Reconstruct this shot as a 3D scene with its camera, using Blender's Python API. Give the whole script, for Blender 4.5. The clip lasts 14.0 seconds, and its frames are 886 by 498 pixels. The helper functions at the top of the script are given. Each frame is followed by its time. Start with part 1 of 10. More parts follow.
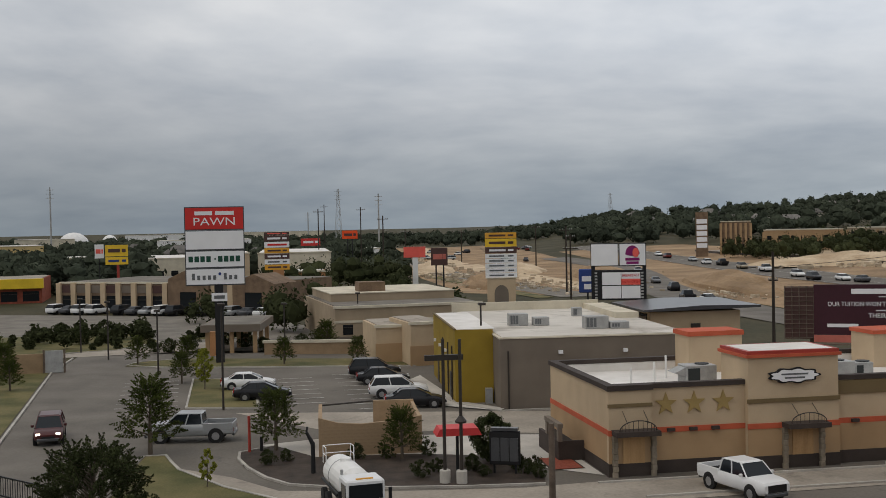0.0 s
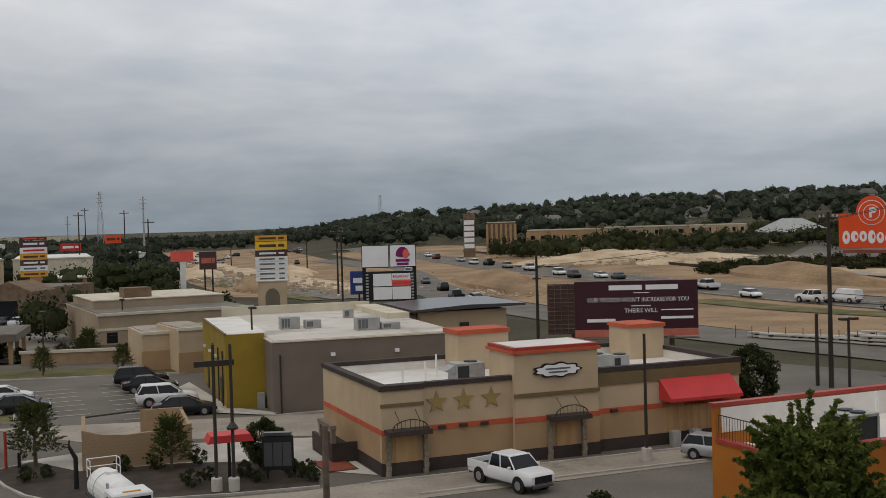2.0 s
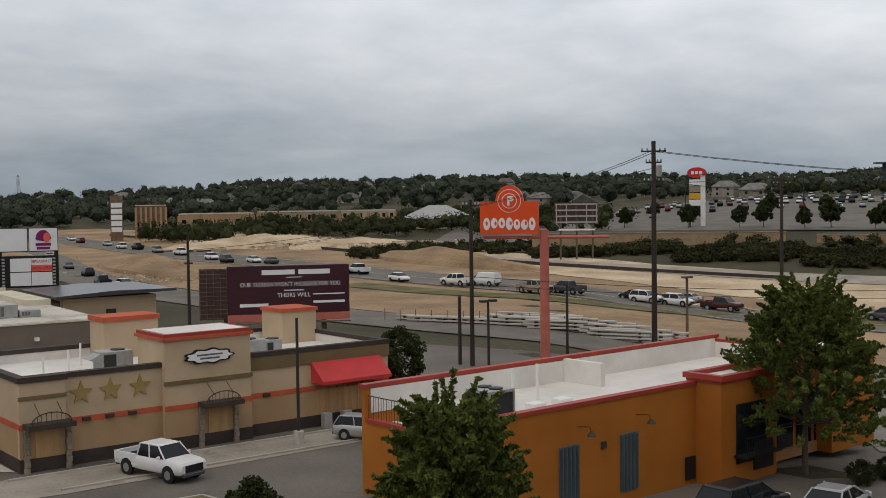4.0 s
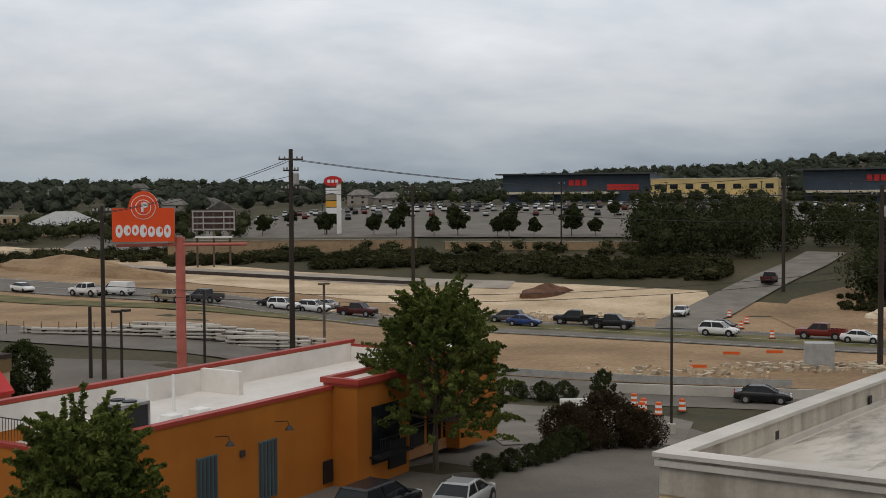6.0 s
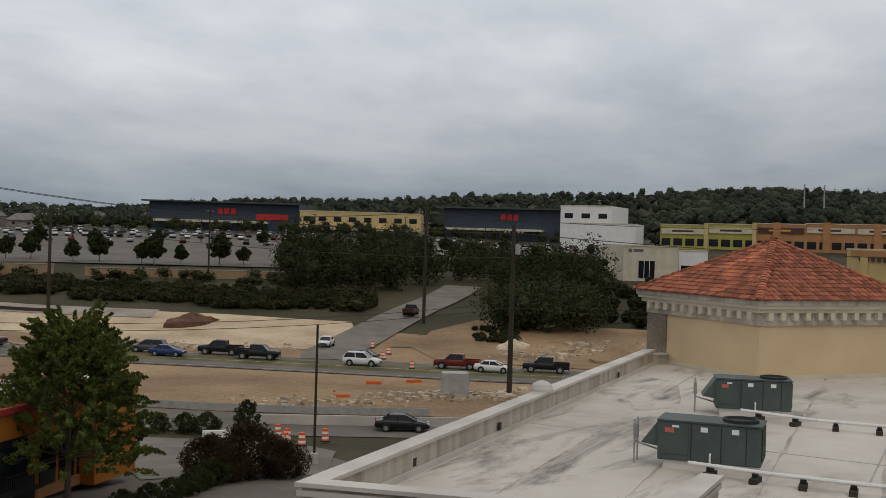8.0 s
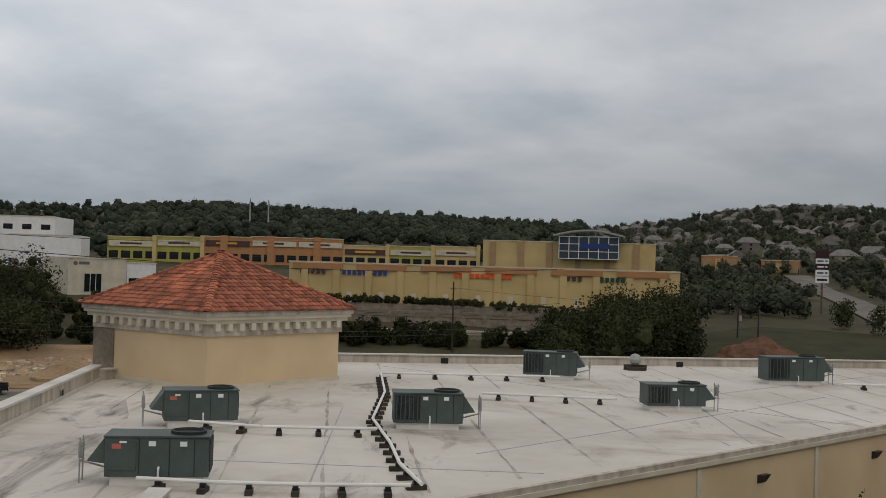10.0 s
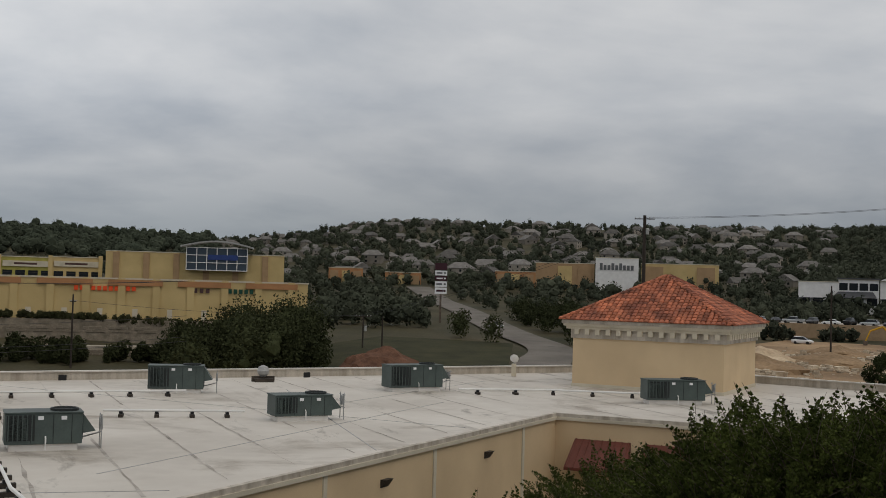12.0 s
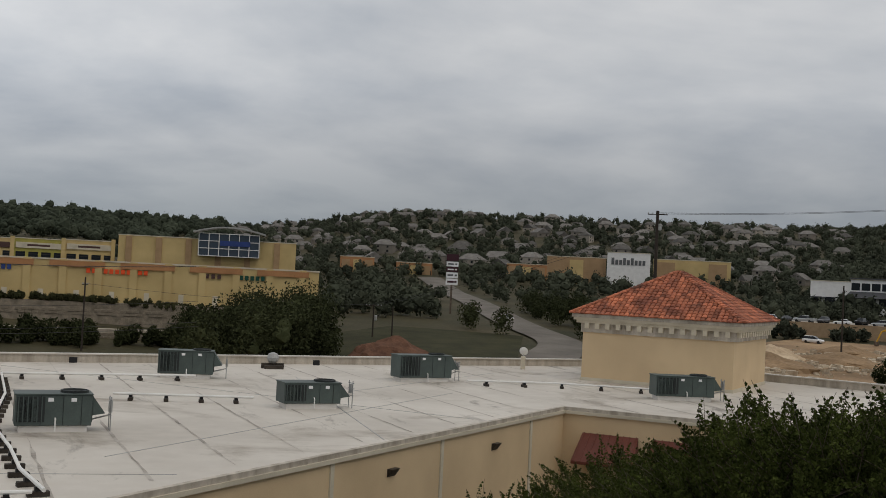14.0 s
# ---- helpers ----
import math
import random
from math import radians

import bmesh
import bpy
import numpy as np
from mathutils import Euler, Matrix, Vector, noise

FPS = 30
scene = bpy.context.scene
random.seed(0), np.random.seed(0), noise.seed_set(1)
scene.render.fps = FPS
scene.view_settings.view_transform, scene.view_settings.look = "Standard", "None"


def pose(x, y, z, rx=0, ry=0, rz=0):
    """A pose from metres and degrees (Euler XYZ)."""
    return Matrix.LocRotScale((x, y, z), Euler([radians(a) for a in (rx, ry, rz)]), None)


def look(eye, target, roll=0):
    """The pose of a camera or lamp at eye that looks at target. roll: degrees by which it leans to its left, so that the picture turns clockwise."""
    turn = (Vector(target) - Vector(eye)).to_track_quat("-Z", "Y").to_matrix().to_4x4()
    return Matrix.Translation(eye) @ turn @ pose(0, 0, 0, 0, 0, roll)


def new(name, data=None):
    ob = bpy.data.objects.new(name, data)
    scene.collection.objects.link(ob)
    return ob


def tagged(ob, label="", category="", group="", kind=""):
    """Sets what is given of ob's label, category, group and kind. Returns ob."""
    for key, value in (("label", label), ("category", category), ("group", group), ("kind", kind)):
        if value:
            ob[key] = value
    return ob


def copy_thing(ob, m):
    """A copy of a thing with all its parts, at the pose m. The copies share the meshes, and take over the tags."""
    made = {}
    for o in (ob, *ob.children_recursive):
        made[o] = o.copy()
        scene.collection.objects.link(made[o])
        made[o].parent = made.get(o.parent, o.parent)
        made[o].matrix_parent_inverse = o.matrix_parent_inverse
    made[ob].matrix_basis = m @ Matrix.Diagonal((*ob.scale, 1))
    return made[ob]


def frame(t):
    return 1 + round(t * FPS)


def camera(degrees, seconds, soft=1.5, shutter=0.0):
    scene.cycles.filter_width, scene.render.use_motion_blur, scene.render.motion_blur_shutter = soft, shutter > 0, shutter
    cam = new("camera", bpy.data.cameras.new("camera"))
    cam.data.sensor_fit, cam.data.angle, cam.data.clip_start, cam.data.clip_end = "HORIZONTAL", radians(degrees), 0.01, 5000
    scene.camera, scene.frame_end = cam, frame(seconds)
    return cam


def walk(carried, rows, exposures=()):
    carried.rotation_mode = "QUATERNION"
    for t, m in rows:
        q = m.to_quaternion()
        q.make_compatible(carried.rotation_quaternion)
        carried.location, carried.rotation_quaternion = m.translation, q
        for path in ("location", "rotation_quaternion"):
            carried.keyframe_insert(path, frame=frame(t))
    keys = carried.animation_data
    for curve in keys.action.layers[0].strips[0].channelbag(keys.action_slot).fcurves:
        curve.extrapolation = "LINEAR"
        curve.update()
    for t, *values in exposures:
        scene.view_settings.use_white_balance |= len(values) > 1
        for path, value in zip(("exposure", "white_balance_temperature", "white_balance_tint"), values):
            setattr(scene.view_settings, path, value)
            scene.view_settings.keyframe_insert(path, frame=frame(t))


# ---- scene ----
cam = camera(42.21, 14.0, soft=0.6)
EYE = 14.0
PATH = [
    (0.0, pose(0, 0, EYE, 88.78, 1.13, 0.00)),
    (0.5, pose(0, 0, EYE, 89.30, 1.46, -0.40)),
    (1.0, pose(0, 0, EYE, 89.75, 1.56, -2.85)),
    (1.5, pose(0, 0, EYE, 89.51, 1.65, -6.94)),
    (2.0, pose(0, 0, EYE, 88.62, 1.59, -11.41)),
    (2.5, pose(0, 0, EYE, 87.98, 1.79, -14.69)),
    (3.0, pose(0, 0, EYE, 87.42, 2.01, -19.09)),
    (3.5, pose(0, 0, EYE, 87.74, 1.27, -25.03)),
    (4.0, pose(0, 0, EYE, 87.50, 0.77, -28.58)),
    (4.2, pose(0, 0, EYE, 87.45, 0.95, -30.83)),
    (6.3, pose(0, 0, EYE, 87.70, -0.02, -48.65)),
    (6.5, pose(0, 0, EYE, 87.66, -0.16, -50.17)),
    (7.0, pose(0, 0, EYE, 88.01, -0.47, -54.82)),
    (7.5, pose(0, 0, EYE, 89.64, -1.42, -58.87)),
    (8.0, pose(0, 0, EYE, 89.43, -1.68, -63.89)),
    (8.5, pose(0, 0, EYE, 89.02, -1.13, -69.31)),
    (8.7, pose(0, 0, EYE, 89.16, -0.74, -72.78)),
    (10.8, pose(0, 0, EYE, 90.95, -2.25, -95.36)),
    (11.0, pose(0, 0, EYE, 90.67, -2.02, -95.89)),
    (11.5, pose(0, 0, EYE, 91.85, -1.65, -103.98)),
    (12.0, pose(0, 0, EYE, 91.95, -1.59, -109.31)),
    (12.5, pose(0, 0, EYE, 92.93, -1.91, -112.87)),
    (13.0, pose(0, 0, EYE, 91.86, -2.22, -116.59)),
    (13.5, pose(0, 0, EYE, 92.05, -2.41, -114.95)),
    (14.0, pose(0, 0, EYE, 91.48, -2.86, -108.76)),
]
walk(cam, PATH, [(0.0, 0.06), (1.0, -0.06), (2.0, 0.0), (3.0, 0.06), (4.0, 0.04), (6.8, 0.02), (7.4, -0.12), (8.2, -0.14), (8.7, -0.1), (11.0, -0.14), (14.0, -0.1)])

# ---- world: an overcast sky ----
world = bpy.data.worlds.new("overcast")
scene.world = world
world.use_nodes = True
wn, wl = world.node_tree.nodes, world.node_tree.links
wn.clear()


def wnode(kind, **props):
    n = wn.new(kind)
    for k, v in props.items():
        n.inputs[k].default_value = v
    return n


def wmath(op, a, b=None):
    n = wn.new("ShaderNodeMath")
    n.operation = op
    for i, v in enumerate((a, b)):
        if v is None:
            continue
        if isinstance(v, (int, float)):
            n.inputs[i].default_value = v
        else:
            wl.new(v, n.inputs[i])
    return n.outputs[0]


SUN_EL, SUN_AZ = 58.0, 240.0
tc = wn.new("ShaderNodeTexCoord")
sep = wn.new("ShaderNodeSeparateXYZ")
wl.new(tc.outputs["Generated"], sep.inputs[0])
up = wmath("MAXIMUM", sep.outputs[2], 0.0)
den = wmath("ADD", up, 0.21)
px, py = wmath("DIVIDE", sep.outputs[0], den), wmath("DIVIDE", sep.outputs[1], den)
comb = wn.new("ShaderNodeCombineXYZ")
wl.new(px, comb.inputs[0]), wl.new(py, comb.inputs[1])
big = wnode("ShaderNodeTexNoise", Scale=0.8, Detail=6.0, Roughness=0.55, Distortion=0.35)
small = wnode("ShaderNodeTexNoise", Scale=3.4, Detail=7.0, Roughness=0.5)
wl.new(comb.outputs[0], big.inputs["Vector"]), wl.new(comb.outputs[0], small.inputs["Vector"])
cloud = wmath("ADD", wmath("MULTIPLY", big.outputs["Fac"], 0.72), wmath("MULTIPLY", small.outputs["Fac"], 0.28))
tone = wn.new("ShaderNodeValToRGB")
wl.new(cloud, tone.inputs[0])
tone.color_ramp.elements[0].position, tone.color_ramp.elements[0].color = 0.375, (0.76, 0.80, 0.855, 1)
tone.color_ramp.elements[1].position, tone.color_ramp.elements[1].color = 0.62, (1.15, 1.145, 1.14, 1)
lift = wn.new("ShaderNodeValToRGB")
wl.new(up, lift.inputs[0])
lift.color_ramp.elements[0].position, lift.color_ramp.elements[0].color = 0.0, (0.25, 0.29, 0.325, 1)
lift.color_ramp.elements[1].position, lift.color_ramp.elements[1].color = 1.0, (0.86, 0.855, 0.85, 1)
for at, col in ((0.05, (0.345, 0.375, 0.405, 1)), (0.10, (0.50, 0.52, 0.545, 1)), (0.16, (0.68, 0.695, 0.715, 1)), (0.26, (0.76, 0.77, 0.785, 1)), (0.5, (0.77, 0.77, 0.775, 1))):
    e = lift.color_ramp.elements.new(at)
    e.color = col
# the cloud is thinner, and so brighter, towards the north-east
east = wmath("ADD", wmath("MULTIPLY", sep.outputs[0], 0.707), wmath("MULTIPLY", sep.outputs[1], 0.707))
thin = wmath("MAXIMUM", 0.82, wmath("ADD", 0.51, wmath("MULTIPLY", east, 0.67)))
mul = wn.new("ShaderNodeMix")
mul.data_type, mul.blend_type = "RGBA", "MULTIPLY"
mul.inputs["Factor"].default_value = 1.0
wl.new(lift.outputs[0], mul.inputs["A"]), wl.new(tone.outputs[0], mul.inputs["B"])
sky = wn.new("ShaderNodeTexSky")
sky.sky_type, sky.sun_disc = "NISHITA", False
sky.sun_elevation, sky.sun_rotation = radians(SUN_EL), radians(SUN_AZ)
bg_cloud, bg_sky = wnode("ShaderNodeBackground", Strength=0.86), wnode("ShaderNodeBackground", Strength=0.05)
wl.new(mul.outputs["Result"], bg_cloud.inputs[0]), wl.new(wmath("MULTIPLY", thin, 0.98), bg_cloud.inputs[1]), wl.new(sky.outputs[0], bg_sky.inputs[0])
mixw = wnode("ShaderNodeMixShader", Fac=0.04)
wl.new(bg_cloud.outputs[0], mixw.inputs[1]), wl.new(bg_sky.outputs[0], mixw.inputs[2])
wout = wn.new("ShaderNodeOutputWorld")
wl.new(mixw.outputs[0], wout.inputs[0])

sun = new("sun", bpy.data.lights.new("sun", "SUN"))
sun.data.energy, sun.data.angle, sun.data.color = 0.62, radians(40), (1.0, 0.90, 0.76)
sa, se = radians(SUN_AZ), radians(SUN_EL)
sun.matrix_world = look((0, 0, 300), (-math.sin(sa) * math.cos(se), -math.cos(sa) * math.cos(se), 300 - math.sin(se)))


# ---- materials ----
def material(name, col, rough=0.8, var=0.15, scale=1.0, fine=None, bump=0.15, metal=0.0, tint=None, rnd=0.0, streak=False, island=0.0, spec=0.3, stain=None, grime=None):
    """Paint, stone, cloth and so on: a colour broken at two scales, with relief; rnd: spread from object to object."""
    m = bpy.data.materials.new(name)
    m.use_nodes = True
    n, l = m.node_tree.nodes, m.node_tree.links
    b = n["Principled BSDF"]
    b.inputs["Roughness"].default_value, b.inputs["Metallic"].default_value = rough, metal
    b.inputs["Specular IOR Level"].default_value = spec
    t = n.new("ShaderNodeTexCoord")
    vec = t.outputs["Object"]
    if streak:
        mp = n.new("ShaderNodeMapping")
        mp.inputs["Scale"].default_value = (3.0, 3.0, 0.25)
        l.new(vec, mp.inputs[0])
        vec = mp.outputs[0]
    n1, n2 = n.new("ShaderNodeTexNoise"), n.new("ShaderNodeTexNoise")
    n1.inputs["Scale"].default_value, n1.inputs["Detail"].default_value = scale, 5.0
    n2.inputs["Scale"].default_value, n2.inputs["Detail"].default_value = fine or scale * 14, 3.0
    l.new(vec, n1.inputs["Vector"]), l.new(t.outputs["Object"], n2.inputs["Vector"])
    ramp = n.new("ShaderNodeValToRGB")
    ramp.color_ramp.elements[0].position, ramp.color_ramp.elements[1].position = 0.32, 0.68
    dark = tint or [c * (1 - 1.6 * var) for c in col]
    ramp.color_ramp.elements[0].color = (*[max(c, 0) for c in dark], 1)
    ramp.color_ramp.elements[1].color = (*[min(c * (1 + 0.5 * var), 1) for c in col], 1)
    l.new(n1.outputs["Fac"], ramp.inputs[0])
    mx = n.new("ShaderNodeMix")
    mx.data_type, mx.blend_type = "RGBA", "OVERLAY"
    mx.inputs["Factor"].default_value = min(1.0, 1.5 * var)
    l.new(ramp.outputs[0], mx.inputs["A"]), l.new(n2.outputs["Fac"], mx.inputs["B"])
    colour = mx.outputs["Result"]
    for stain, along_x in ((stain, False), (grime, True)):
        if not stain:
            continue
        n3, r3, m3 = n.new("ShaderNodeTexNoise"), n.new("ShaderNodeValToRGB"), n.new("ShaderNodeMix")
        n3.inputs["Scale"].default_value, n3.inputs["Detail"].default_value, n3.inputs["Roughness"].default_value, n3.inputs["Distortion"].default_value = stain[0], 8.0, 0.68, 0.6
        r3.color_ramp.elements[0].position, r3.color_ramp.elements[1].position = stain[1], stain[1] + 0.14
        src = t.outputs["Object"]
        if along_x:
            mp3 = n.new("ShaderNodeMapping")
            mp3.inputs["Scale"].default_value = (0.3, 1.0, 1.0)
            l.new(src, mp3.inputs[0])
            src = mp3.outputs[0]
        l.new(src, n3.inputs["Vector"]), l.new(n3.outputs["Fac"], r3.inputs[0])
        m3.data_type = "RGBA"
        m3.inputs["B"].default_value = (*stain[2], 1)
        l.new(r3.outputs[0], m3.inputs["Factor"]), l.new(colour, m3.inputs["A"])
        colour = m3.outputs["Result"]
    if rnd or island:
        if rnd:
            src = n.new("ShaderNodeObjectInfo").outputs["Random"]
        else:
            src = n.new("ShaderNodeNewGeometry").outputs["Random Per Island"]
        r = n.new("ShaderNodeMapRange")
        r.inputs["To Min"].default_value, r.inputs["To Max"].default_value = 1 - (rnd or island), 1 + (rnd or island)
        l.new(src, r.inputs["Value"])
        h = n.new("ShaderNodeHueSaturation")
        l.new(r.outputs[0], h.inputs["Value"]), l.new(colour, h.inputs["Color"])
        colour = h.outputs[0]
    l.new(colour, b.inputs["Base Color"])
    if bump:
        bp = n.new("ShaderNodeBump")
        bp.inputs["Strength"].default_value, bp.inputs["Distance"].default_value = bump, 0.02
        l.new(n2.outputs["Fac"], bp.inputs["Height"]), l.new(bp.outputs[0], b.inputs["Normal"])
    return m


M = {}
for key, args in {
    "soil": dict(col=(0.070, 0.059, 0.033), tint=(0.036, 0.036, 0.018), scale=0.05, fine=1.5, var=0.3, bump=0.5, spec=0.1),
    "grass": dict(col=(0.155, 0.13, 0.06), tint=(0.07, 0.075, 0.03), scale=0.25, fine=9, var=0.3, bump=0.6, spec=0.1),
    "dirt": dict(col=(0.335, 0.23, 0.135), tint=(0.20, 0.133, 0.077), scale=0.07, fine=1.6, var=0.25, bump=0.6, spec=0.1, stain=(0.05, 0.56, (0.2, 0.125, 0.065))),
    "caliche": dict(col=(0.56, 0.445, 0.31), tint=(0.40, 0.295, 0.19), scale=0.14, fine=2.0, var=0.22, bump=0.6, spec=0.1),
    "roadgrey": dict(col=(0.20, 0.180, 0.153), tint=(0.14, 0.126, 0.106), scale=0.3, fine=5, var=0.15, bump=0.15, spec=0.2, stain=(0.25, 0.57, (0.13, 0.12, 0.105))),
    "stainedmembrane": dict(col=(0.60, 0.56, 0.50), tint=(0.49, 0.45, 0.395), scale=0.12, fine=1.1, var=0.08, bump=0.06, rough=0.65, stain=(0.15, 0.50, (0.34, 0.30, 0.25)), grime=(0.36, 0.50, (0.14, 0.122, 0.10))),
    "seam": dict(col=(0.46, 0.425, 0.38), tint=(0.28, 0.25, 0.215), scale=0.7, fine=6, var=0.2, bump=0.1, stain=(0.35, 0.54, (0.16, 0.14, 0.12))),
    "redsoil": dict(col=(0.15, 0.078, 0.05), tint=(0.085, 0.045, 0.03), scale=0.6, fine=4, var=0.25, bump=0.6, spec=0.1),
    "asphalt": dict(col=(0.158, 0.141, 0.120), tint=(0.110, 0.098, 0.083), scale=0.12, fine=6, var=0.18, bump=0.2, rough=0.85, spec=0.2, stain=(0.35, 0.6, (0.075, 0.069, 0.063))),
    "newasphalt": dict(col=(0.165, 0.148, 0.127), tint=(0.118, 0.106, 0.091), scale=0.2, fine=7, var=0.16, bump=0.2, rough=0.85, spec=0.2),
    "concrete": dict(col=(0.345, 0.303, 0.252), tint=(0.26, 0.228, 0.19), scale=0.22, fine=5, var=0.17, bump=0.15, spec=0.2, stain=(0.3, 0.57, (0.17, 0.15, 0.125))),
    "paleconcrete": dict(col=(0.52, 0.49, 0.44), tint=(0.38, 0.355, 0.32), scale=0.3, fine=6, var=0.1, bump=0.1),
    "kerb": dict(col=(0.45, 0.42, 0.375), tint=(0.30, 0.28, 0.25), scale=0.6, fine=9, var=0.12, bump=0.1),
    "paint": dict(col=(0.62, 0.60, 0.56), scale=1.5, fine=20, var=0.2, bump=0.05),
    "mulch": dict(col=(0.055, 0.04, 0.03), scale=1.0, fine=14, var=0.3, bump=0.7),
    "beige": dict(col=(0.52, 0.40, 0.265), tint=(0.46, 0.35, 0.23), scale=0.5, fine=25, var=0.06, bump=0.12),
    "tan": dict(col=(0.40, 0.265, 0.145), tint=(0.35, 0.23, 0.125), scale=0.5, fine=25, var=0.06, bump=0.12),
    "olive": dict(col=(0.175, 0.125, 0.06), scale=0.6, fine=22, var=0.08),
    "darkbrown": dict(col=(0.055, 0.042, 0.036), scale=0.8, fine=18, var=0.15),
    "orangeband": dict(col=(0.50, 0.105, 0.05), scale=0.8, fine=20, var=0.1),
    "redtrim": dict(col=(0.36, 0.05, 0.035), scale=0.8, fine=20, var=0.1, rough=0.5),
    "gold": dict(col=(0.34, 0.24, 0.09), scale=1.0, fine=20, var=0.1, rough=0.5),
    "mustard": dict(col=(0.30, 0.205, 0.025), tint=(0.24, 0.16, 0.018), scale=0.4, fine=20, var=0.08),
    "taupe": dict(col=(0.185, 0.153, 0.122), tint=(0.155, 0.128, 0.102), scale=0.4, fine=20, var=0.07),
    "stucco": dict(col=(0.655, 0.50, 0.31), tint=(0.585, 0.44, 0.27), scale=0.35, fine=25, var=0.07, bump=0.1),
    "cream": dict(col=(0.62, 0.56, 0.44), tint=(0.50, 0.45, 0.35), scale=0.5, fine=14, var=0.08, bump=0.08),
    "parapet": dict(col=(0.53, 0.48, 0.41), tint=(0.33, 0.29, 0.235), scale=0.6, fine=9, var=0.12, bump=0.08, streak=True, stain=(0.9, 0.64, (0.2, 0.165, 0.125))),
    "coping": dict(col=(0.60, 0.565, 0.51), tint=(0.46, 0.43, 0.385), scale=0.5, fine=12, var=0.08, bump=0.05, rough=0.5),
    "membrane": dict(col=(0.60, 0.56, 0.50), tint=(0.49, 0.45, 0.395), scale=0.12, fine=1.1, var=0.08, bump=0.06, rough=0.65, stain=(0.15, 0.54, (0.34, 0.30, 0.25)), grime=(0.36, 0.575, (0.15, 0.132, 0.11))),
    "whiteroof": dict(col=(0.74, 0.71, 0.67), tint=(0.60, 0.57, 0.53), scale=0.25, fine=2, var=0.08, bump=0.05, rough=0.6),
    "pumpkin": dict(col=(0.41, 0.14, 0.017), tint=(0.34, 0.112, 0.013), scale=0.4, fine=20, var=0.07, bump=0.1),
    "shutter": dict(col=(0.075, 0.14, 0.155), scale=1, fine=20, var=0.12, rough=0.55),
    "plywood": dict(col=(0.46, 0.29, 0.14), tint=(0.36, 0.215, 0.10), scale=1.2, fine=14, var=0.12, streak=True),
    "cmu": dict(col=(0.36, 0.25, 0.15), tint=(0.28, 0.195, 0.115), scale=0.8, fine=10, var=0.12, bump=0.3),
    "stonewall": dict(col=(0.27, 0.225, 0.17), tint=(0.16, 0.135, 0.10), scale=0.7, fine=5, var=0.25, bump=0.5),
    "yellowwall": dict(col=(0.58, 0.44, 0.205), tint=(0.48, 0.355, 0.16), scale=0.15, fine=8, var=0.08),
    "yellow": dict(col=(0.72, 0.50, 0.03), scale=0.5, fine=8, var=0.1, rough=0.5),
    "olivegreen": dict(col=(0.40, 0.36, 0.09), scale=0.3, fine=8, var=0.12),
    "terracotta_wall": dict(col=(0.45, 0.225, 0.10), scale=0.3, fine=8, var=0.12),
    "slate": dict(col=(0.045, 0.065, 0.09), scale=0.3, fine=8, var=0.1, rough=0.45),
    "white": dict(col=(0.78, 0.77, 0.75), scale=0.7, fine=12, var=0.06, rough=0.5, bump=0.03),
    "signwhite": dict(col=(0.80, 0.80, 0.81), scale=0.7, fine=12, var=0.03, rough=0.35, bump=0.0),
    "signred": dict(col=(0.58, 0.035, 0.03), scale=0.7, fine=12, var=0.05, rough=0.35, bump=0.0),
    "signorange": dict(col=(0.80, 0.09, 0.02), scale=0.7, fine=12, var=0.05, rough=0.35, bump=0.0),
    "coral": dict(col=(0.82, 0.13, 0.10), scale=0.7, fine=12, var=0.05, rough=0.4, bump=0.0),
    "signyellow": dict(col=(0.80, 0.52, 0.04), scale=0.7, fine=12, var=0.05, rough=0.4, bump=0.0),
    "signorangeyellow": dict(col=(0.70, 0.35, 0.04), scale=0.7, fine=12, var=0.05, rough=0.4, bump=0.0),
    "signgreen": dict(col=(0.015, 0.07, 0.045), scale=0.7, var=0.05, rough=0.4, bump=0.0),
    "signgrey": dict(col=(0.13, 0.135, 0.14), scale=0.7, var=0.05, rough=0.4, bump=0.0),
    "signmaroon": dict(col=(0.050, 0.014, 0.022), scale=0.3, fine=4, var=0.1, rough=0.45, bump=0.0),
    "signbrown": dict(col=(0.085, 0.045, 0.04), scale=0.7, var=0.1, rough=0.4, bump=0.0),
    "signblue": dict(col=(0.03, 0.06, 0.22), scale=0.7, var=0.1, rough=0.4, bump=0.0),
    "signpurple": dict(col=(0.22, 0.012, 0.13), scale=0.7, var=0.1, rough=0.4, bump=0.0),
    "black": dict(col=(0.015, 0.015, 0.016), scale=1, var=0.1, rough=0.5, bump=0.02),
    "salmon": dict(col=(0.52, 0.155, 0.12), tint=(0.42, 0.12, 0.09), scale=1, fine=20, var=0.08, rough=0.6),
    "creosote": dict(col=(0.045, 0.035, 0.028), scale=1.2, fine=18, var=0.25, streak=True),
    "bronze": dict(col=(0.04, 0.033, 0.028), scale=2, fine=25, var=0.1, rough=0.5),
    "rustpost": dict(col=(0.14, 0.105, 0.08), scale=1.5, fine=20, var=0.25),
    "steel": dict(col=(0.45, 0.45, 0.45), scale=1.5, fine=20, var=0.12, rough=0.45, metal=0.6),
    "galvanised": dict(col=(0.40, 0.40, 0.39), scale=1.5, fine=12, var=0.12, rough=0.55, metal=0.3),
    "hvac": dict(col=(0.080, 0.104, 0.096), tint=(0.062, 0.08, 0.075), scale=0.9, fine=14, var=0.1, rough=0.55),
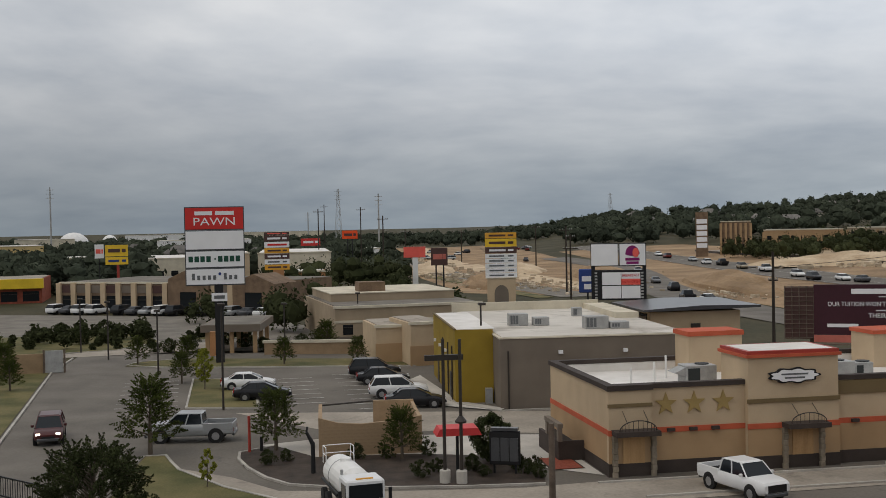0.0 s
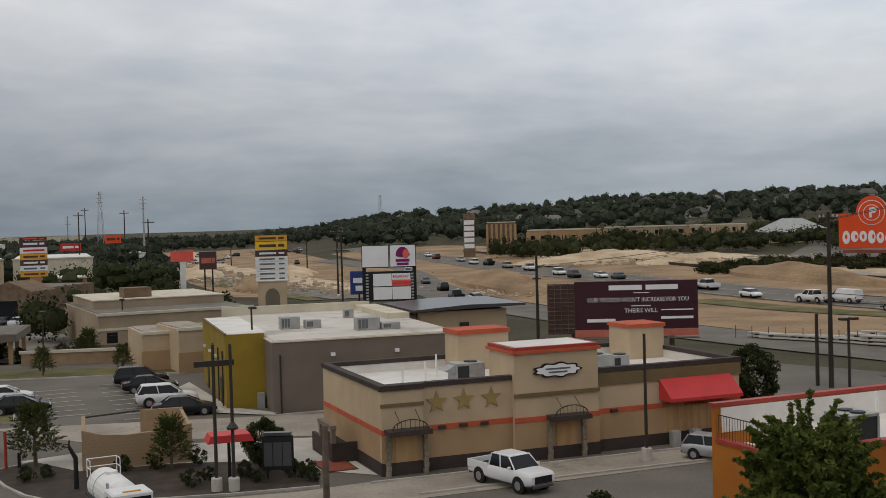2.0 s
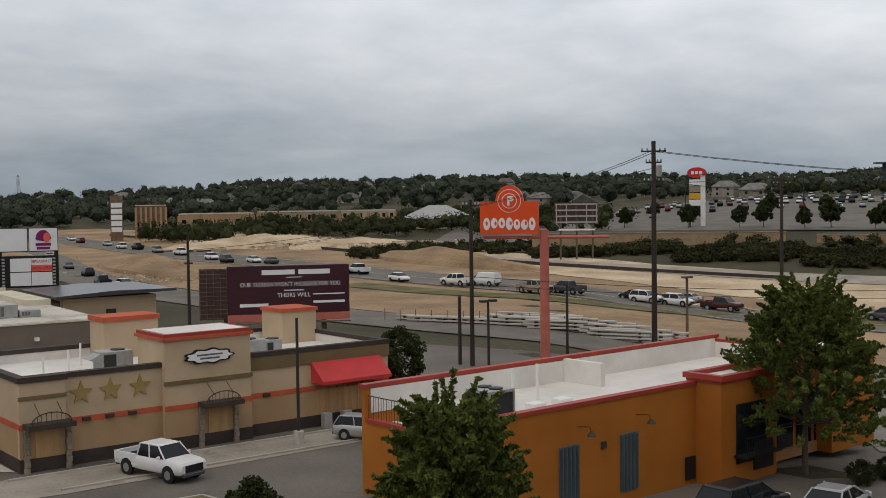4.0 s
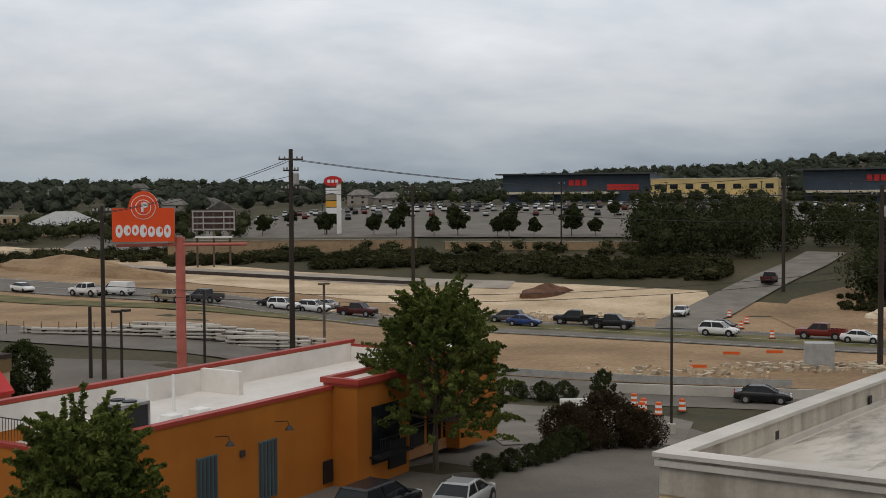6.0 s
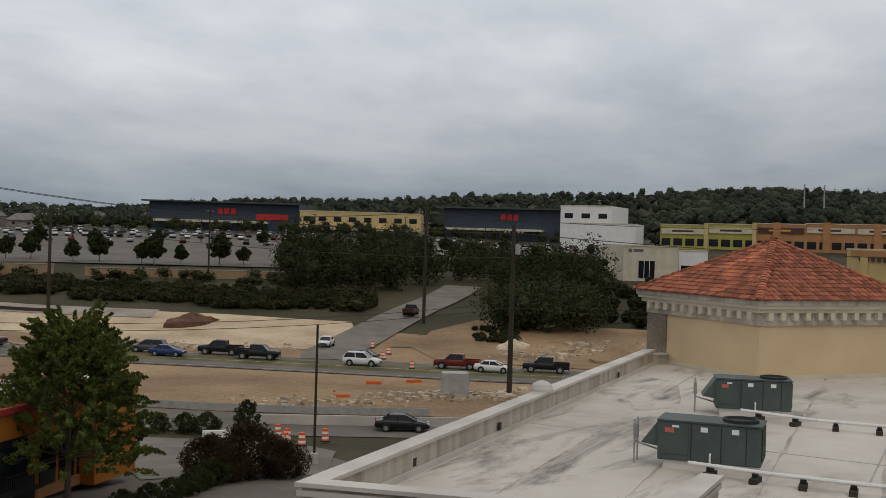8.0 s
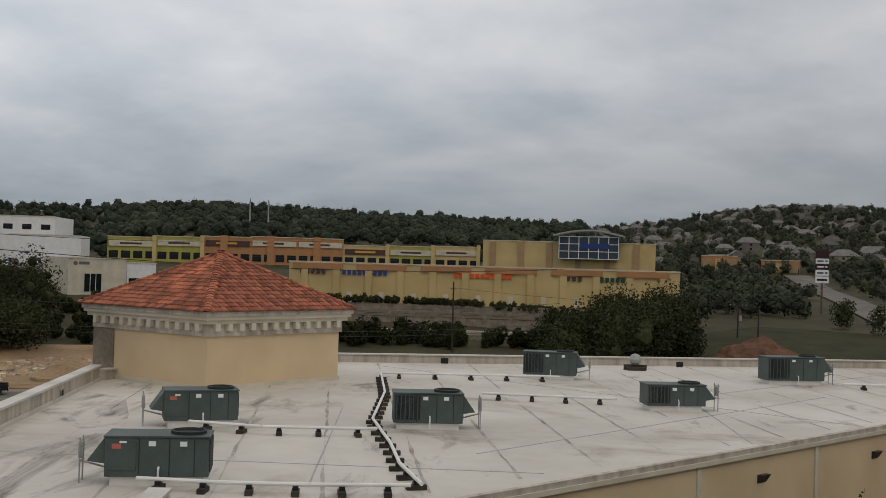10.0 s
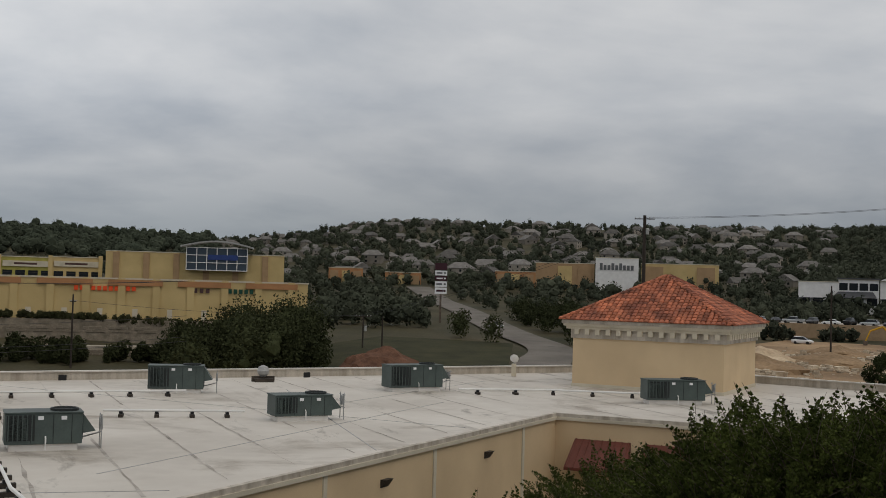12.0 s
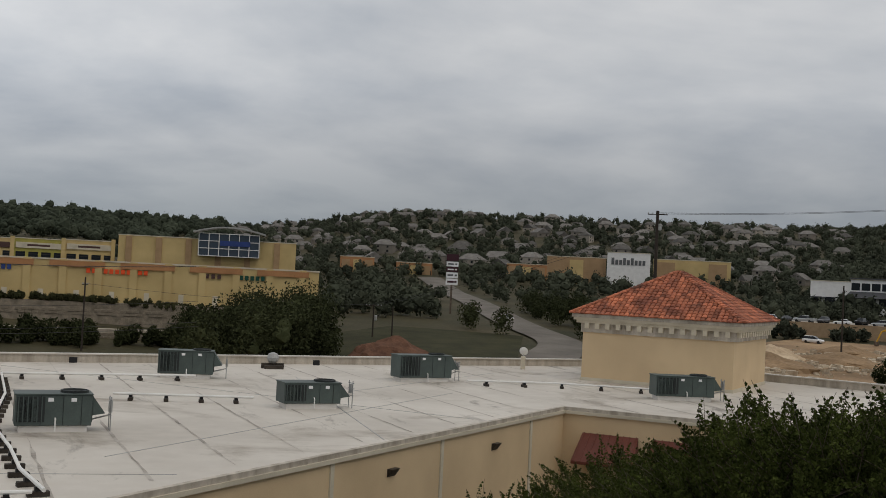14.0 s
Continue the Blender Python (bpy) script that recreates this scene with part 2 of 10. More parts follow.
    "hvacdark": dict(col=(0.03, 0.035, 0.035), scale=1, fine=14, var=0.1, rough=0.6),
    "pipewhite": dict(col=(0.78, 0.77, 0.74), scale=1, fine=14, var=0.06, rough=0.5),
    "block": dict(col=(0.055, 0.045, 0.036), scale=2, fine=14, var=0.25, rnd=0.25),
    "tile": dict(col=(0.42, 0.14, 0.07), tint=(0.20, 0.066, 0.04), scale=0.6, fine=9, var=0.22, bump=0.3, rnd=0.42, stain=(0.7, 0.56, (0.13, 0.06, 0.04)), rough=0.75),
    "tilerest": dict(col=(0.42, 0.14, 0.07), tint=(0.20, 0.066, 0.04), scale=0.6, fine=9, var=0.22, bump=0.3, island=0.42, stain=(0.7, 0.56, (0.13, 0.06, 0.04)), rough=0.75),
    "rustroof": dict(col=(0.16, 0.05, 0.03), scale=0.8, fine=14, var=0.15, rough=0.55),
    "shingle": dict(col=(0.16, 0.15, 0.138), scale=0.4, fine=6, var=0.2, rnd=0.4, spec=0.1),
    "housewall": dict(col=(0.29, 0.26, 0.22), scale=0.3, fine=6, var=0.12, rnd=0.4, spec=0.1),
    "bark": dict(col=(0.12, 0.095, 0.07), scale=2, fine=25, var=0.25, bump=0.6, streak=True),
    "leaf": dict(col=(0.140, 0.168, 0.042), tint=(0.062, 0.084, 0.019), scale=0.7, fine=4, var=0.2, bump=0, island=0.3, rough=0.8, spec=0.12),
    "leafdark": dict(col=(0.054, 0.064, 0.026), tint=(0.027, 0.034, 0.013), scale=0.7, fine=4, var=0.2, bump=0, island=0.4, rough=0.85, spec=0.08),
    "leaflime": dict(col=(0.26, 0.26, 0.04), tint=(0.16, 0.18, 0.025), scale=0.7, fine=4, var=0.2, bump=0, island=0.3, rough=0.8, spec=0.1),
    "leafred": dict(col=(0.050, 0.036, 0.019), tint=(0.027, 0.021, 0.011), scale=0.9, fine=4, var=0.25, bump=0, island=0.4, rough=0.85, spec=0.08),
    "slopegrass": dict(col=(0.046, 0.044, 0.022), tint=(0.030, 0.031, 0.015), scale=0.2, fine=5, var=0.3, bump=0.5, spec=0.05),
    "elm": dict(col=(0.078, 0.096, 0.025), tint=(0.028, 0.038, 0.010), scale=0.7, fine=4, var=0.2, bump=0, island=0.28, rough=0.9, spec=0.03),
    # leaf green lifted and greyed to paint in the haze over the hill
    "hazytrees": dict(col=(0.066, 0.073, 0.050), tint=(0.042, 0.048, 0.034), scale=0.02, fine=0.3, var=0.15, bump=0, island=0.2, rough=0.95, spec=0.02),
    "drab": dict(col=(0.37, 0.29, 0.20), tint=(0.30, 0.235, 0.16), scale=0.4, fine=20, var=0.08, bump=0.1),
    "woods": dict(col=(0.046, 0.052, 0.024), tint=(0.025, 0.030, 0.013), scale=0.05, fine=0.6, var=0.2, bump=0, island=0.28, rough=0.9, spec=0.04),
    # woods colour made paler and bluer, standing in for distance haze
    "hazywoods": dict(col=(0.056, 0.065, 0.045), tint=(0.032, 0.039, 0.028), scale=0.02, fine=0.3, var=0.2, bump=0, island=0.25, rough=0.95, spec=0.02),
    "thicket": dict(col=(0.050, 0.050, 0.024), tint=(0.026, 0.028, 0.013), scale=0.06, fine=0.6, var=0.2, bump=0, island=0.25, rough=0.95, spec=0.02),
    "mallstone": dict(col=(0.20, 0.135, 0.085), tint=(0.135, 0.09, 0.058), scale=0.8, fine=6, var=0.2, bump=0.3),
    "ledge": dict(col=(0.40, 0.35, 0.28), tint=(0.27, 0.235, 0.185), scale=0.3, fine=4, var=0.18, bump=0.3, stain=(0.2, 0.58, (0.16, 0.135, 0.10))),
    "rubber": dict(col=(0.018, 0.018, 0.019), scale=3, fine=20, var=0.1, rough=0.8),
    "rim": dict(col=(0.42, 0.42, 0.43), scale=3, fine=20, var=0.1, rough=0.35, metal=0.7),
    "carwhite": dict(col=(0.72, 0.72, 0.72), scale=0.6, fine=8, var=0.04, rough=0.28, bump=0),
    "carsilver": dict(col=(0.40, 0.41, 0.42), scale=0.6, fine=8, var=0.05, rough=0.3, bump=0, metal=0.35),
    "carblack": dict(col=(0.014, 0.014, 0.016), scale=0.6, fine=8, var=0.1, rough=0.25, bump=0),
    "cargrey": dict(col=(0.09, 0.092, 0.098), scale=0.6, fine=8, var=0.1, rough=0.28, bump=0, metal=0.3),
    "carblue": dict(col=(0.022, 0.05, 0.17), scale=0.6, fine=8, var=0.1, rough=0.28, bump=0),
    "cared": dict(col=(0.15, 0.018, 0.014), scale=0.6, fine=8, var=0.1, rough=0.28, bump=0),
    "carmaroon": dict(col=(0.075, 0.02, 0.02), scale=0.6, fine=8, var=0.1, rough=0.28, bump=0),
    "cartan": dict(col=(0.30, 0.25, 0.18), scale=0.6, fine=8, var=0.1, rough=0.3, bump=0),
    "barrel": dict(col=(0.75, 0.12, 0.02), scale=1, fine=8, var=0.1, rough=0.5, bump=0),
    "digger": dict(col=(0.62, 0.34, 0.02), scale=1, fine=8, var=0.15, rough=0.5),
    "rock": dict(col=(0.52, 0.44, 0.33), tint=(0.34, 0.27, 0.19), scale=0.6, fine=5, var=0.2, bump=0.5, island=0.25),
    "wood": dict(col=(0.24, 0.15, 0.085), scale=1.2, fine=14, var=0.2, streak=True),
    "brick": dict(col=(0.33, 0.085, 0.05), scale=1.2, fine=10, var=0.2, rnd=0.12),
    "redcanopy": dict(col=(0.55, 0.045, 0.045), scale=0.8, fine=14, var=0.08, rough=0.55),
    "copperawning": dict(col=(0.15, 0.045, 0.03), scale=0.8, fine=14, var=0.15, rough=0.5),
    "netting": dict(col=(0.011, 0.012, 0.012), scale=0.8, fine=30, var=0.2, rough=0.95, spec=0.02),
}.items():
    M[key] = material(key, **args)


def let_light_through(m, share):
    """Thin leaves: part of the light passes to the other side."""
    n, l = m.node_tree.nodes, m.node_tree.links
    b = n["Principled BSDF"]
    tr, mix = n.new("ShaderNodeBsdfTranslucent"), n.new("ShaderNodeMixShader")
    mix.inputs[0].default_value = share
    l.new(b.inputs["Base Color"].links[0].from_socket, tr.inputs["Color"])
    l.new(b.outputs[0], mix.inputs[1]), l.new(tr.outputs[0], mix.inputs[2])
    l.new(mix.outputs[0], n["Material Output"].inputs["Surface"])


for key, share in (("leaf", 0.35), ("leaflime", 0.35), ("elm", 0.15), ("leafdark", 0.2), ("leafred", 0.2)):
    let_light_through(M[key], share)


def plain(name, col, rough, metal=0.0, emit=0.0):
    m = bpy.data.materials.new(name)
    m.use_nodes = True
    b = m.node_tree.nodes["Principled BSDF"]
    b.inputs["Base Color"].default_value = (*col, 1)
    b.inputs["Roughness"].default_value, b.inputs["Metallic"].default_value = rough, metal
    if emit:
        b.inputs["Emission Color"].default_value, b.inputs["Emission Strength"].default_value = (*col, 1), emit
    return m


M["glass"] = plain("window_glass", (0.012, 0.015, 0.018), 0.08)
M["glass"].node_tree.nodes["Principled BSDF"].inputs["Specular IOR Level"].default_value = 0.3
M["headlight"] = plain("headlight_on", (1.0, 0.88, 0.7), 0.3, emit=2.2)
M["lens"] = plain("lamp_lens", (0.6, 0.6, 0.6), 0.15)
M["taillens"] = plain("tail_lens", (0.32, 0.012, 0.01), 0.2)
M["wire"] = plain("wire_black", (0.02, 0.02, 0.02), 0.6)


# ---- building blocks ----
def box(bm, x0, y0, z0, x1, y1, z1, bevel=0.0):
    v = [bm.verts.new(p) for p in ((x0, y0, z0), (x1, y0, z0), (x1, y1, z0), (x0, y1, z0), (x0, y0, z1), (x1, y0, z1), (x1, y1, z1), (x0, y1, z1))]
    fs = [bm.faces.new([v[i] for i in q]) for q in ((3, 2, 1, 0), (4, 5, 6, 7), (0, 1, 5, 4), (1, 2, 6, 5), (2, 3, 7, 6), (3, 0, 4, 7))]
    if bevel:
        es = list({e for f in fs for e in f.edges})
        bmesh.ops.bevel(bm, geom=es, offset=bevel, segments=1, affect="EDGES")
    return bm


def prism(bm, pts, z0, z1):
    lo, hi = [bm.verts.new((x, y, z0)) for x, y in pts], [bm.verts.new((x, y, z1)) for x, y in pts]
    n = len(pts)
    bm.faces.new(lo[::-1]), bm.faces.new(hi)
    for i in range(n):
        bm.faces.new((lo[i], lo[(i + 1) % n], hi[(i + 1) % n], hi[i]))
    return bm


def slab(bm, pts, y0, y1):
    """An outline in x and z, drawn out from y0 to y1."""
    a, b = [bm.verts.new((x, y0, z)) for x, z in pts], [bm.verts.new((x, y1, z)) for x, z in pts]
    n = len(pts)
    bm.faces.new(a), bm.faces.new(b[::-1])
    for i in range(n):
        bm.faces.new((a[(i + 1) % n], a[i], b[i], b[(i + 1) % n]))
    bmesh.ops.recalc_face_normals(bm, faces=bm.faces)
    return bm


def rod(bm, p, q, r0, r1=None, n=8):
    p, q = Vector(p), Vector(q)
    r1 = r0 if r1 is None else r1
    m = (q - p).to_track_quat("Z", "Y").to_matrix()
    ring = [[bm.verts.new(c + m @ Vector((r * math.cos(2 * math.pi * i / n), r * math.sin(2 * math.pi * i / n), 0))) for i in range(n)] for c, r in ((p, r0), (q, r1))]
    for i in range(n):
        bm.faces.new((ring[0][i], ring[0][(i + 1) % n], ring[1][(i + 1) % n], ring[1][i]))
    bm.faces.new(ring[0][::-1]), bm.faces.new(ring[1])
    return bm


def tube(bm, pts, r, n=5):
    """One bent rod through all the points."""
    pts = [Vector(p) for p in pts]
    rings = []
    for i, p in enumerate(pts):
        d = (pts[min(i + 1, len(pts) - 1)] - pts[max(i - 1, 0)]).normalized()
        m = d.to_track_quat("Z", "Y").to_matrix()
        rings.append([bm.verts.new(p + m @ Vector((r * math.cos(2 * math.pi * k / n), r * math.sin(2 * math.pi * k / n), 0))) for k in range(n)])
    for a, b in zip(rings, rings[1:]):
        for k in range(n):
            bm.faces.new((a[k], a[(k + 1) % n], b[(k + 1) % n], b[k]))
    bm.faces.new(rings[0][::-1]), bm.faces.new(rings[-1])
    return bm


def lathe(bm, prof, n=16, x=0, y=0):
    rings = [[bm.verts.new((x + r * math.cos(2 * math.pi * i / n), y + r * math.sin(2 * math.pi * i / n), z)) for i in range(n)] for r, z in prof]
    for a, b in zip(rings, rings[1:]):
        for i in range(n):
            bm.faces.new((a[i], a[(i + 1) % n], b[(i + 1) % n], b[i]))
    bm.faces.new(rings[0][::-1]), bm.faces.new(rings[-1])
    return bm


def mesh_of(name, bm, mat):
    me = bpy.data.meshes.new(name)
    bm.to_mesh(me)
    bm.free()
    me.materials.append(mat)
    return me


def part(name, bm, mat, parent, label=""):
    ob = new(name, mesh_of(name, bm, mat))
    ob.parent = parent
    if label:
        ob["label"] = label
    return ob


def bxp(name, dims, mat, parent, label="", bevel=0.0):
    return part(name, box(bmesh.new(), *dims, bevel), mat, parent, label)


def thing(name, x, y, z=0.0, yaw=0.0, label="", category="", group="", kind=""):
    ob = new(name)
    ob.matrix_basis = pose(x, y, z, 0, 0, yaw)
    return tagged(ob, label, category, group, kind)


def single(name, bm, mat, m=None, **tags):
    ob = new(name, mesh_of(name, bm, mat))
    if m is not None:
        ob.matrix_basis = m
    return tagged(ob, **tags)


def writing(text, size, mat, parent, m, depth=0.01, name="lettering", width=None, label=""):
    """Raised letters, standing in x and z, centred, facing -y."""
    cu = bpy.data.curves.new("letters", "FONT")
    cu.body, cu.size, cu.extrude, cu.align_x, cu.align_y, cu.resolution_u = text, size, depth, "CENTER", "CENTER", 2
    tmp = new("letters", cu)
    bpy.context.view_layer.update()
    me = bpy.data.meshes.new_from_object(tmp)
    bpy.data.objects.remove(tmp)
    me.transform(Matrix.Rotation(radians(90), 4, "X"))
    xs = [v.co.x for v in me.vertices]
    if width and xs:
        me.transform(Matrix.Diagonal((width / (max(xs) - min(xs)), 1, 1, 1)))
    me.materials.clear()
    me.materials.append(mat)
    ob = new(name, me)
    ob.parent = parent
    ob.matrix_basis = m
    if label:
        ob["label"] = label
    return ob


# ---- the lie of the land ----
RK = (60, 95, 170, 270, 420, 700, 1000)
LAND = {
    0: (0, 0, 0, 0, 0, 0), 12: (0, 0, 0, 2, 9, 18), 22: (0, 0, 1, 5, 15, 25), 32: (0, 0, 2, 6, 17, 27),
    45: (-2.4, -2.4, 5.5, 13, 15, 24), 58: (-2.8, -2.5, 5.5, 13.5, 21, 38), 72: (-2.8, -2.5, 5, 11.5, 24, 50), 80: (-2.8, -2, 5, 12, 28, 55),
    90: (-2.8, -2, 5, 12, 28, 50), 98: (-2.8, -2, 3, 8, 20, 47), 108: (-2.8, -1, 4, 9, 31, 68), 120: (-2.8, -1, 3, 8, 30, 68),
    140: (-2.8, -1, 3, 8, 31, 69), 180: (0, 0, 0, 0, 0, 0),
}
AZK = list(LAND)


def land(x, y):
    """Height of the ground at a place."""
    r, az = math.hypot(x, y), math.degrees(math.atan2(x, y))
    if az <= 0 or az >= 180 or r <= RK[0]:
        return 0.0
    i = max(k for k in range(len(AZK) - 1) if AZK[k] <= az)
    f = (az - AZK[i]) / (AZK[i + 1] - AZK[i])
    f = f * f * (3 - 2 * f)
    prof = [0.0] + [a * (1 - f) + b * f for a, b in zip(LAND[AZK[i]], LAND[AZK[i + 1]])]
    if r >= RK[-1]:
        return prof[-1]
    j = max(k for k in range(len(RK) - 1) if RK[k] <= r)
    g = (r - RK[j]) / (RK[j + 1] - RK[j])
    return prof[j] * (1 - g) + prof[j + 1] * g


def polar(az, r):
    a = radians(az)
    return r * math.sin(a), r * math.cos(a)


def ground_sheet():
    rs = [0, 20, 40, 55] + list(np.arange(60, 300, 4.0)) + list(np.arange(300, 1000, 20.0)) + [1000, 1300, 1800, 2600, 3600, 4700]
    azs = np.arange(-180, 180, 1.5)
    verts, faces = [(0, 0, 0)], []
    for r in rs[1:]:
        for az in azs:
            x, y = polar(az, r)
            verts.append((x, y, land(x, y)))
    n = len(azs)
    for i in range(n):
        faces.append((0, 1 + (i + 1) % n, 1 + i))
    for k in range(len(rs) - 2):
        a, b = 1 + k * n, 1 + (k + 1) * n
        for i in range(n):
            j = (i + 1) % n
            faces.append((a + i, a + j, b + j, b + i))
    me = bpy.data.meshes.new("ground")
    me.from_pydata(verts, [], faces)
    me.materials.append(M["soil"])
    return tagged(new("ground", me), "dry scrubby brown and green ground", "ground", kind="structure")


ground_sheet()


def spread(name, pts, mat, lift=0.05, step=4.0, label="", category="ground", kind="structure", flat=None):
    """A sheet with that outline laid on the ground."""
    bm = bmesh.new()
    bm.faces.new([bm.verts.new((x, y, 0)) for x, y in pts])
    if flat is None:
        xs, ys = [p[0] for p in pts], [p[1] for p in pts]
        for axis, lo, hi in ((0, min(xs), max(xs)), (1, min(ys), max(ys))):
            k = lo + step
            while k < hi:
                co, no = ((k, 0, 0), (1, 0, 0)) if axis == 0 else ((0, k, 0), (0, 1, 0))
                bmesh.ops.bisect_plane(bm, geom=bm.verts[:] + bm.edges[:] + bm.faces[:], plane_co=co, plane_no=no)
                k += step
    for v in bm.verts:
        v.co.z = (land(v.co.x, v.co.y) if flat is None else flat) + lift
    if sum(f.normal.z for f in bm.faces) < 0:
        bmesh.ops.reverse_faces(bm, faces=bm.faces)
    return single(name, bm, mat, label=label, category=category, kind=kind)


def ribbon(line, half, step=5.0):
    """Points on both sides of a smooth line."""
    pts = [Vector(p) for p in line]
    out = []
    for i in range(len(pts) - 1):
        p0, p1, p2, p3 = pts[max(i - 1, 0)], pts[i], pts[i + 1], pts[min(i + 2, len(pts) - 1)]
        n = max(1, int((p2 - p1).length / step))
        for k in range(n):
            t = k / n
            out.append(0.5 * ((2 * p1) + (p2 - p0) * t + (2 * p0 - 5 * p1 + 4 * p2 - p3) * t * t + (3 * p1 - p0 - 3 * p2 + p3) * t ** 3))
    out.append(pts[-1])
    rows = []
    for i, p in enumerate(out):
        d = (out[min(i + 1, len(out) - 1)] - out[max(i - 1, 0)]).normalized()
        rows.append((p, Vector((-d.y, d.x))))
    return rows


def strip(name, line, half, mat, lift=0.06, label="", category="road", off=0.0, cols=2):
    bm, rows = bmesh.new(), ribbon(line, half)
    grid = []
    for p, nrm in rows:
        row = []
        for c in range(cols + 1):
            q = p + nrm * (off - half + 2 * half * c / cols)
            row.append(bm.verts.new((q.x, q.y, land(q.x, q.y) + lift)))
        grid.append(row)
    for a, b in zip(grid, grid[1:]):
        for c in range(cols):
            bm.faces.new((a[c], b[c], b[c + 1], a[c + 1]))
    if sum(f.normal.z for f in bm.faces) < 0:
        bmesh.ops.reverse_faces(bm, faces=bm.faces)
    bm.normal_update()
    if sum(f.normal.z for f in bm.faces) < 0:
        bmesh.ops.reverse_faces(bm, faces=bm.faces)
    return single(name, bm, mat, label=label, category=category, kind="structure")


def kerb_line(line, label="pale concrete kerb along the drive", closed=False, h=0.15, w=0.18):
    bm = bmesh.new()
    pts = [Vector(p) for p in line] + ([Vector(line[0])] if closed else [])
    sides = []
    for i, p in enumerate(pts):
        a, b = pts[max(i - 1, 0)], pts[min(i + 1, len(pts) - 1)]
        if closed and i in (0, len(pts) - 1):
            a, b = pts[-2], pts[1]
        d = (b - a).normalized()
        nrm = Vector((-d.y, d.x)) * w / 2
        z = land(p.x, p.y)
        sides.append([bm.verts.new((q.x, q.y, z + k)) for q, k in ((p - nrm, -0.05), (p - nrm, h), (p + nrm, h), (p + nrm, -0.05))])
    for a, b in zip(sides, sides[1:]):
        for k in range(3):
            bm.faces.new((a[k], a[k + 1], b[k + 1], b[k]))
    bmesh.ops.recalc_face_normals(bm, faces=bm.faces)
    return single("kerb", bm, M["kerb"], label=label, category="kerb", kind="structure")


# ---- ground covers, roads and kerbs ----
spread("pavement_lot", [(-42, 54), (-40, 132), (-5, 130), (14, 120), (42, 112), (62, 80), (66, 46), (20, 24), (-20, 34)], M["asphalt"], 0.03, label="worn grey asphalt car park", category="car park")
spread("pavement_aisle", [(-16, 86.5), (12, 84.5), (34, 88), (34, 79), (8, 75.5), (-9, 79)], M["concrete"], 0.055, label="pale concrete drive aisle", category="pavement")
spread("pavement_drive", [(-12.5, 57), (-8, 57), (-2, 56.5), (10, 56.8), (34, 61.5), (33.5, 65.2), (8, 61.3), (4, 60.2), (-3, 60), (-9, 60.6), (-12, 64), (-16, 67)], M["concrete"], 0.055, label="pale concrete drive-through lane", category="pavement")
spread("road_drive", [(-25, 56), (-27.3, 67), (-39, 114), (-41, 128), (-31, 127), (-26, 106), (-21.5, 88.5), (-17.5, 71), (-17, 57)], M["newasphalt"], 0.06, label="grey asphalt drive between kerbs", category="road")
spread("verge", [(-25.5, 56), (-27.8, 67), (-39.5, 114), (-72, 116), (-62, 50)], M["grass"], 0.08, label="dry brown grass verge beside the drive", category="grass")
spread("grass_corner", [(-18.6, 70.3), (-17.4, 70.5), (-15.8, 66.5), (-12, 61.5), (-8.4, 58.2), (-7.5, 52), (-17, 52)], M["grass"], 0.10, label="dry grass corner inside a kerb", category="grass")
spread("grass_island", [(-20.3, 89.2), (-14.6, 88.5), (-17.5, 105.5), (-23.5, 106.5)], M["grass"], 0.10, label="grass island in the car park", category="grass")
spread("grass_strip", [(-33, 117.5), (-27, 115.5), (-4, 113.5), (-3, 119.5), (-28, 123.5), (-32.5, 121)], M["grass"], 0.10, label="strip of dry grass behind the car park", category="grass")
spread("planting_bed", [(-12.9, 71), (-12, 67), (-8.6, 61.9), (-3, 60.7), (5.2, 60.9), (5.4, 65), (4.2, 68.2), (-2, 69.6), (-8, 69.2), (-11, 73)], M["mulch"], 0.10, label="dark mulch bed inside a kerb", category="flower bed")
spread("pavement_walk", [(-12, 73.5), (-8, 69.4), (-2, 69.8), (4.2, 68.4), (5.6, 65), (8.6, 62.8), (6.4, 75.3), (-1, 76), (-8, 75.5)], M["paleconcrete"], 0.06, label="pale concrete apron", category="pavement")
kerb_line([(-25.5, 56), (-27.5, 67), (-39.2, 114), (-41, 126)])
kerb_line([(-18.6, 60), (-18.7, 70.3), (-17.4, 70.6), (-16.6, 68.6), (-15.6, 66.3), (-12, 61.5), (-8.4, 58.2), (-7.6, 54)])
kerb_line([(-20.3, 89.2), (-14.6, 88.5), (-17.5, 105.5), (-23.5, 106.5)], closed=True)
kerb_line([(-4, 119.5), (-3, 113.5), (-27, 115.5), (-31, 117), (-33, 118.5), (-32.5, 121), (-28, 123.5)])
kerb_line([(-11, 73), (-12.9, 71), (-12.6, 69), (-11.6, 66.4), (-10.2, 63.8), (-8.6, 61.9), (-6, 61), (-3, 60.7), (1, 60.6), (5.2, 60.9)])
kerb_line([(-2, 97), (1.0, 88.4), (4, 84.9), (20, 87.5)])
spread("pavement_side", [(-4.5, 99), (-1.5, 88.5), (4, 85), (4.4, 86), (1, 90), (-2.4, 106)], M["paleconcrete"], 0.12, label="pale pavement along the yellow wall", category="pavement")

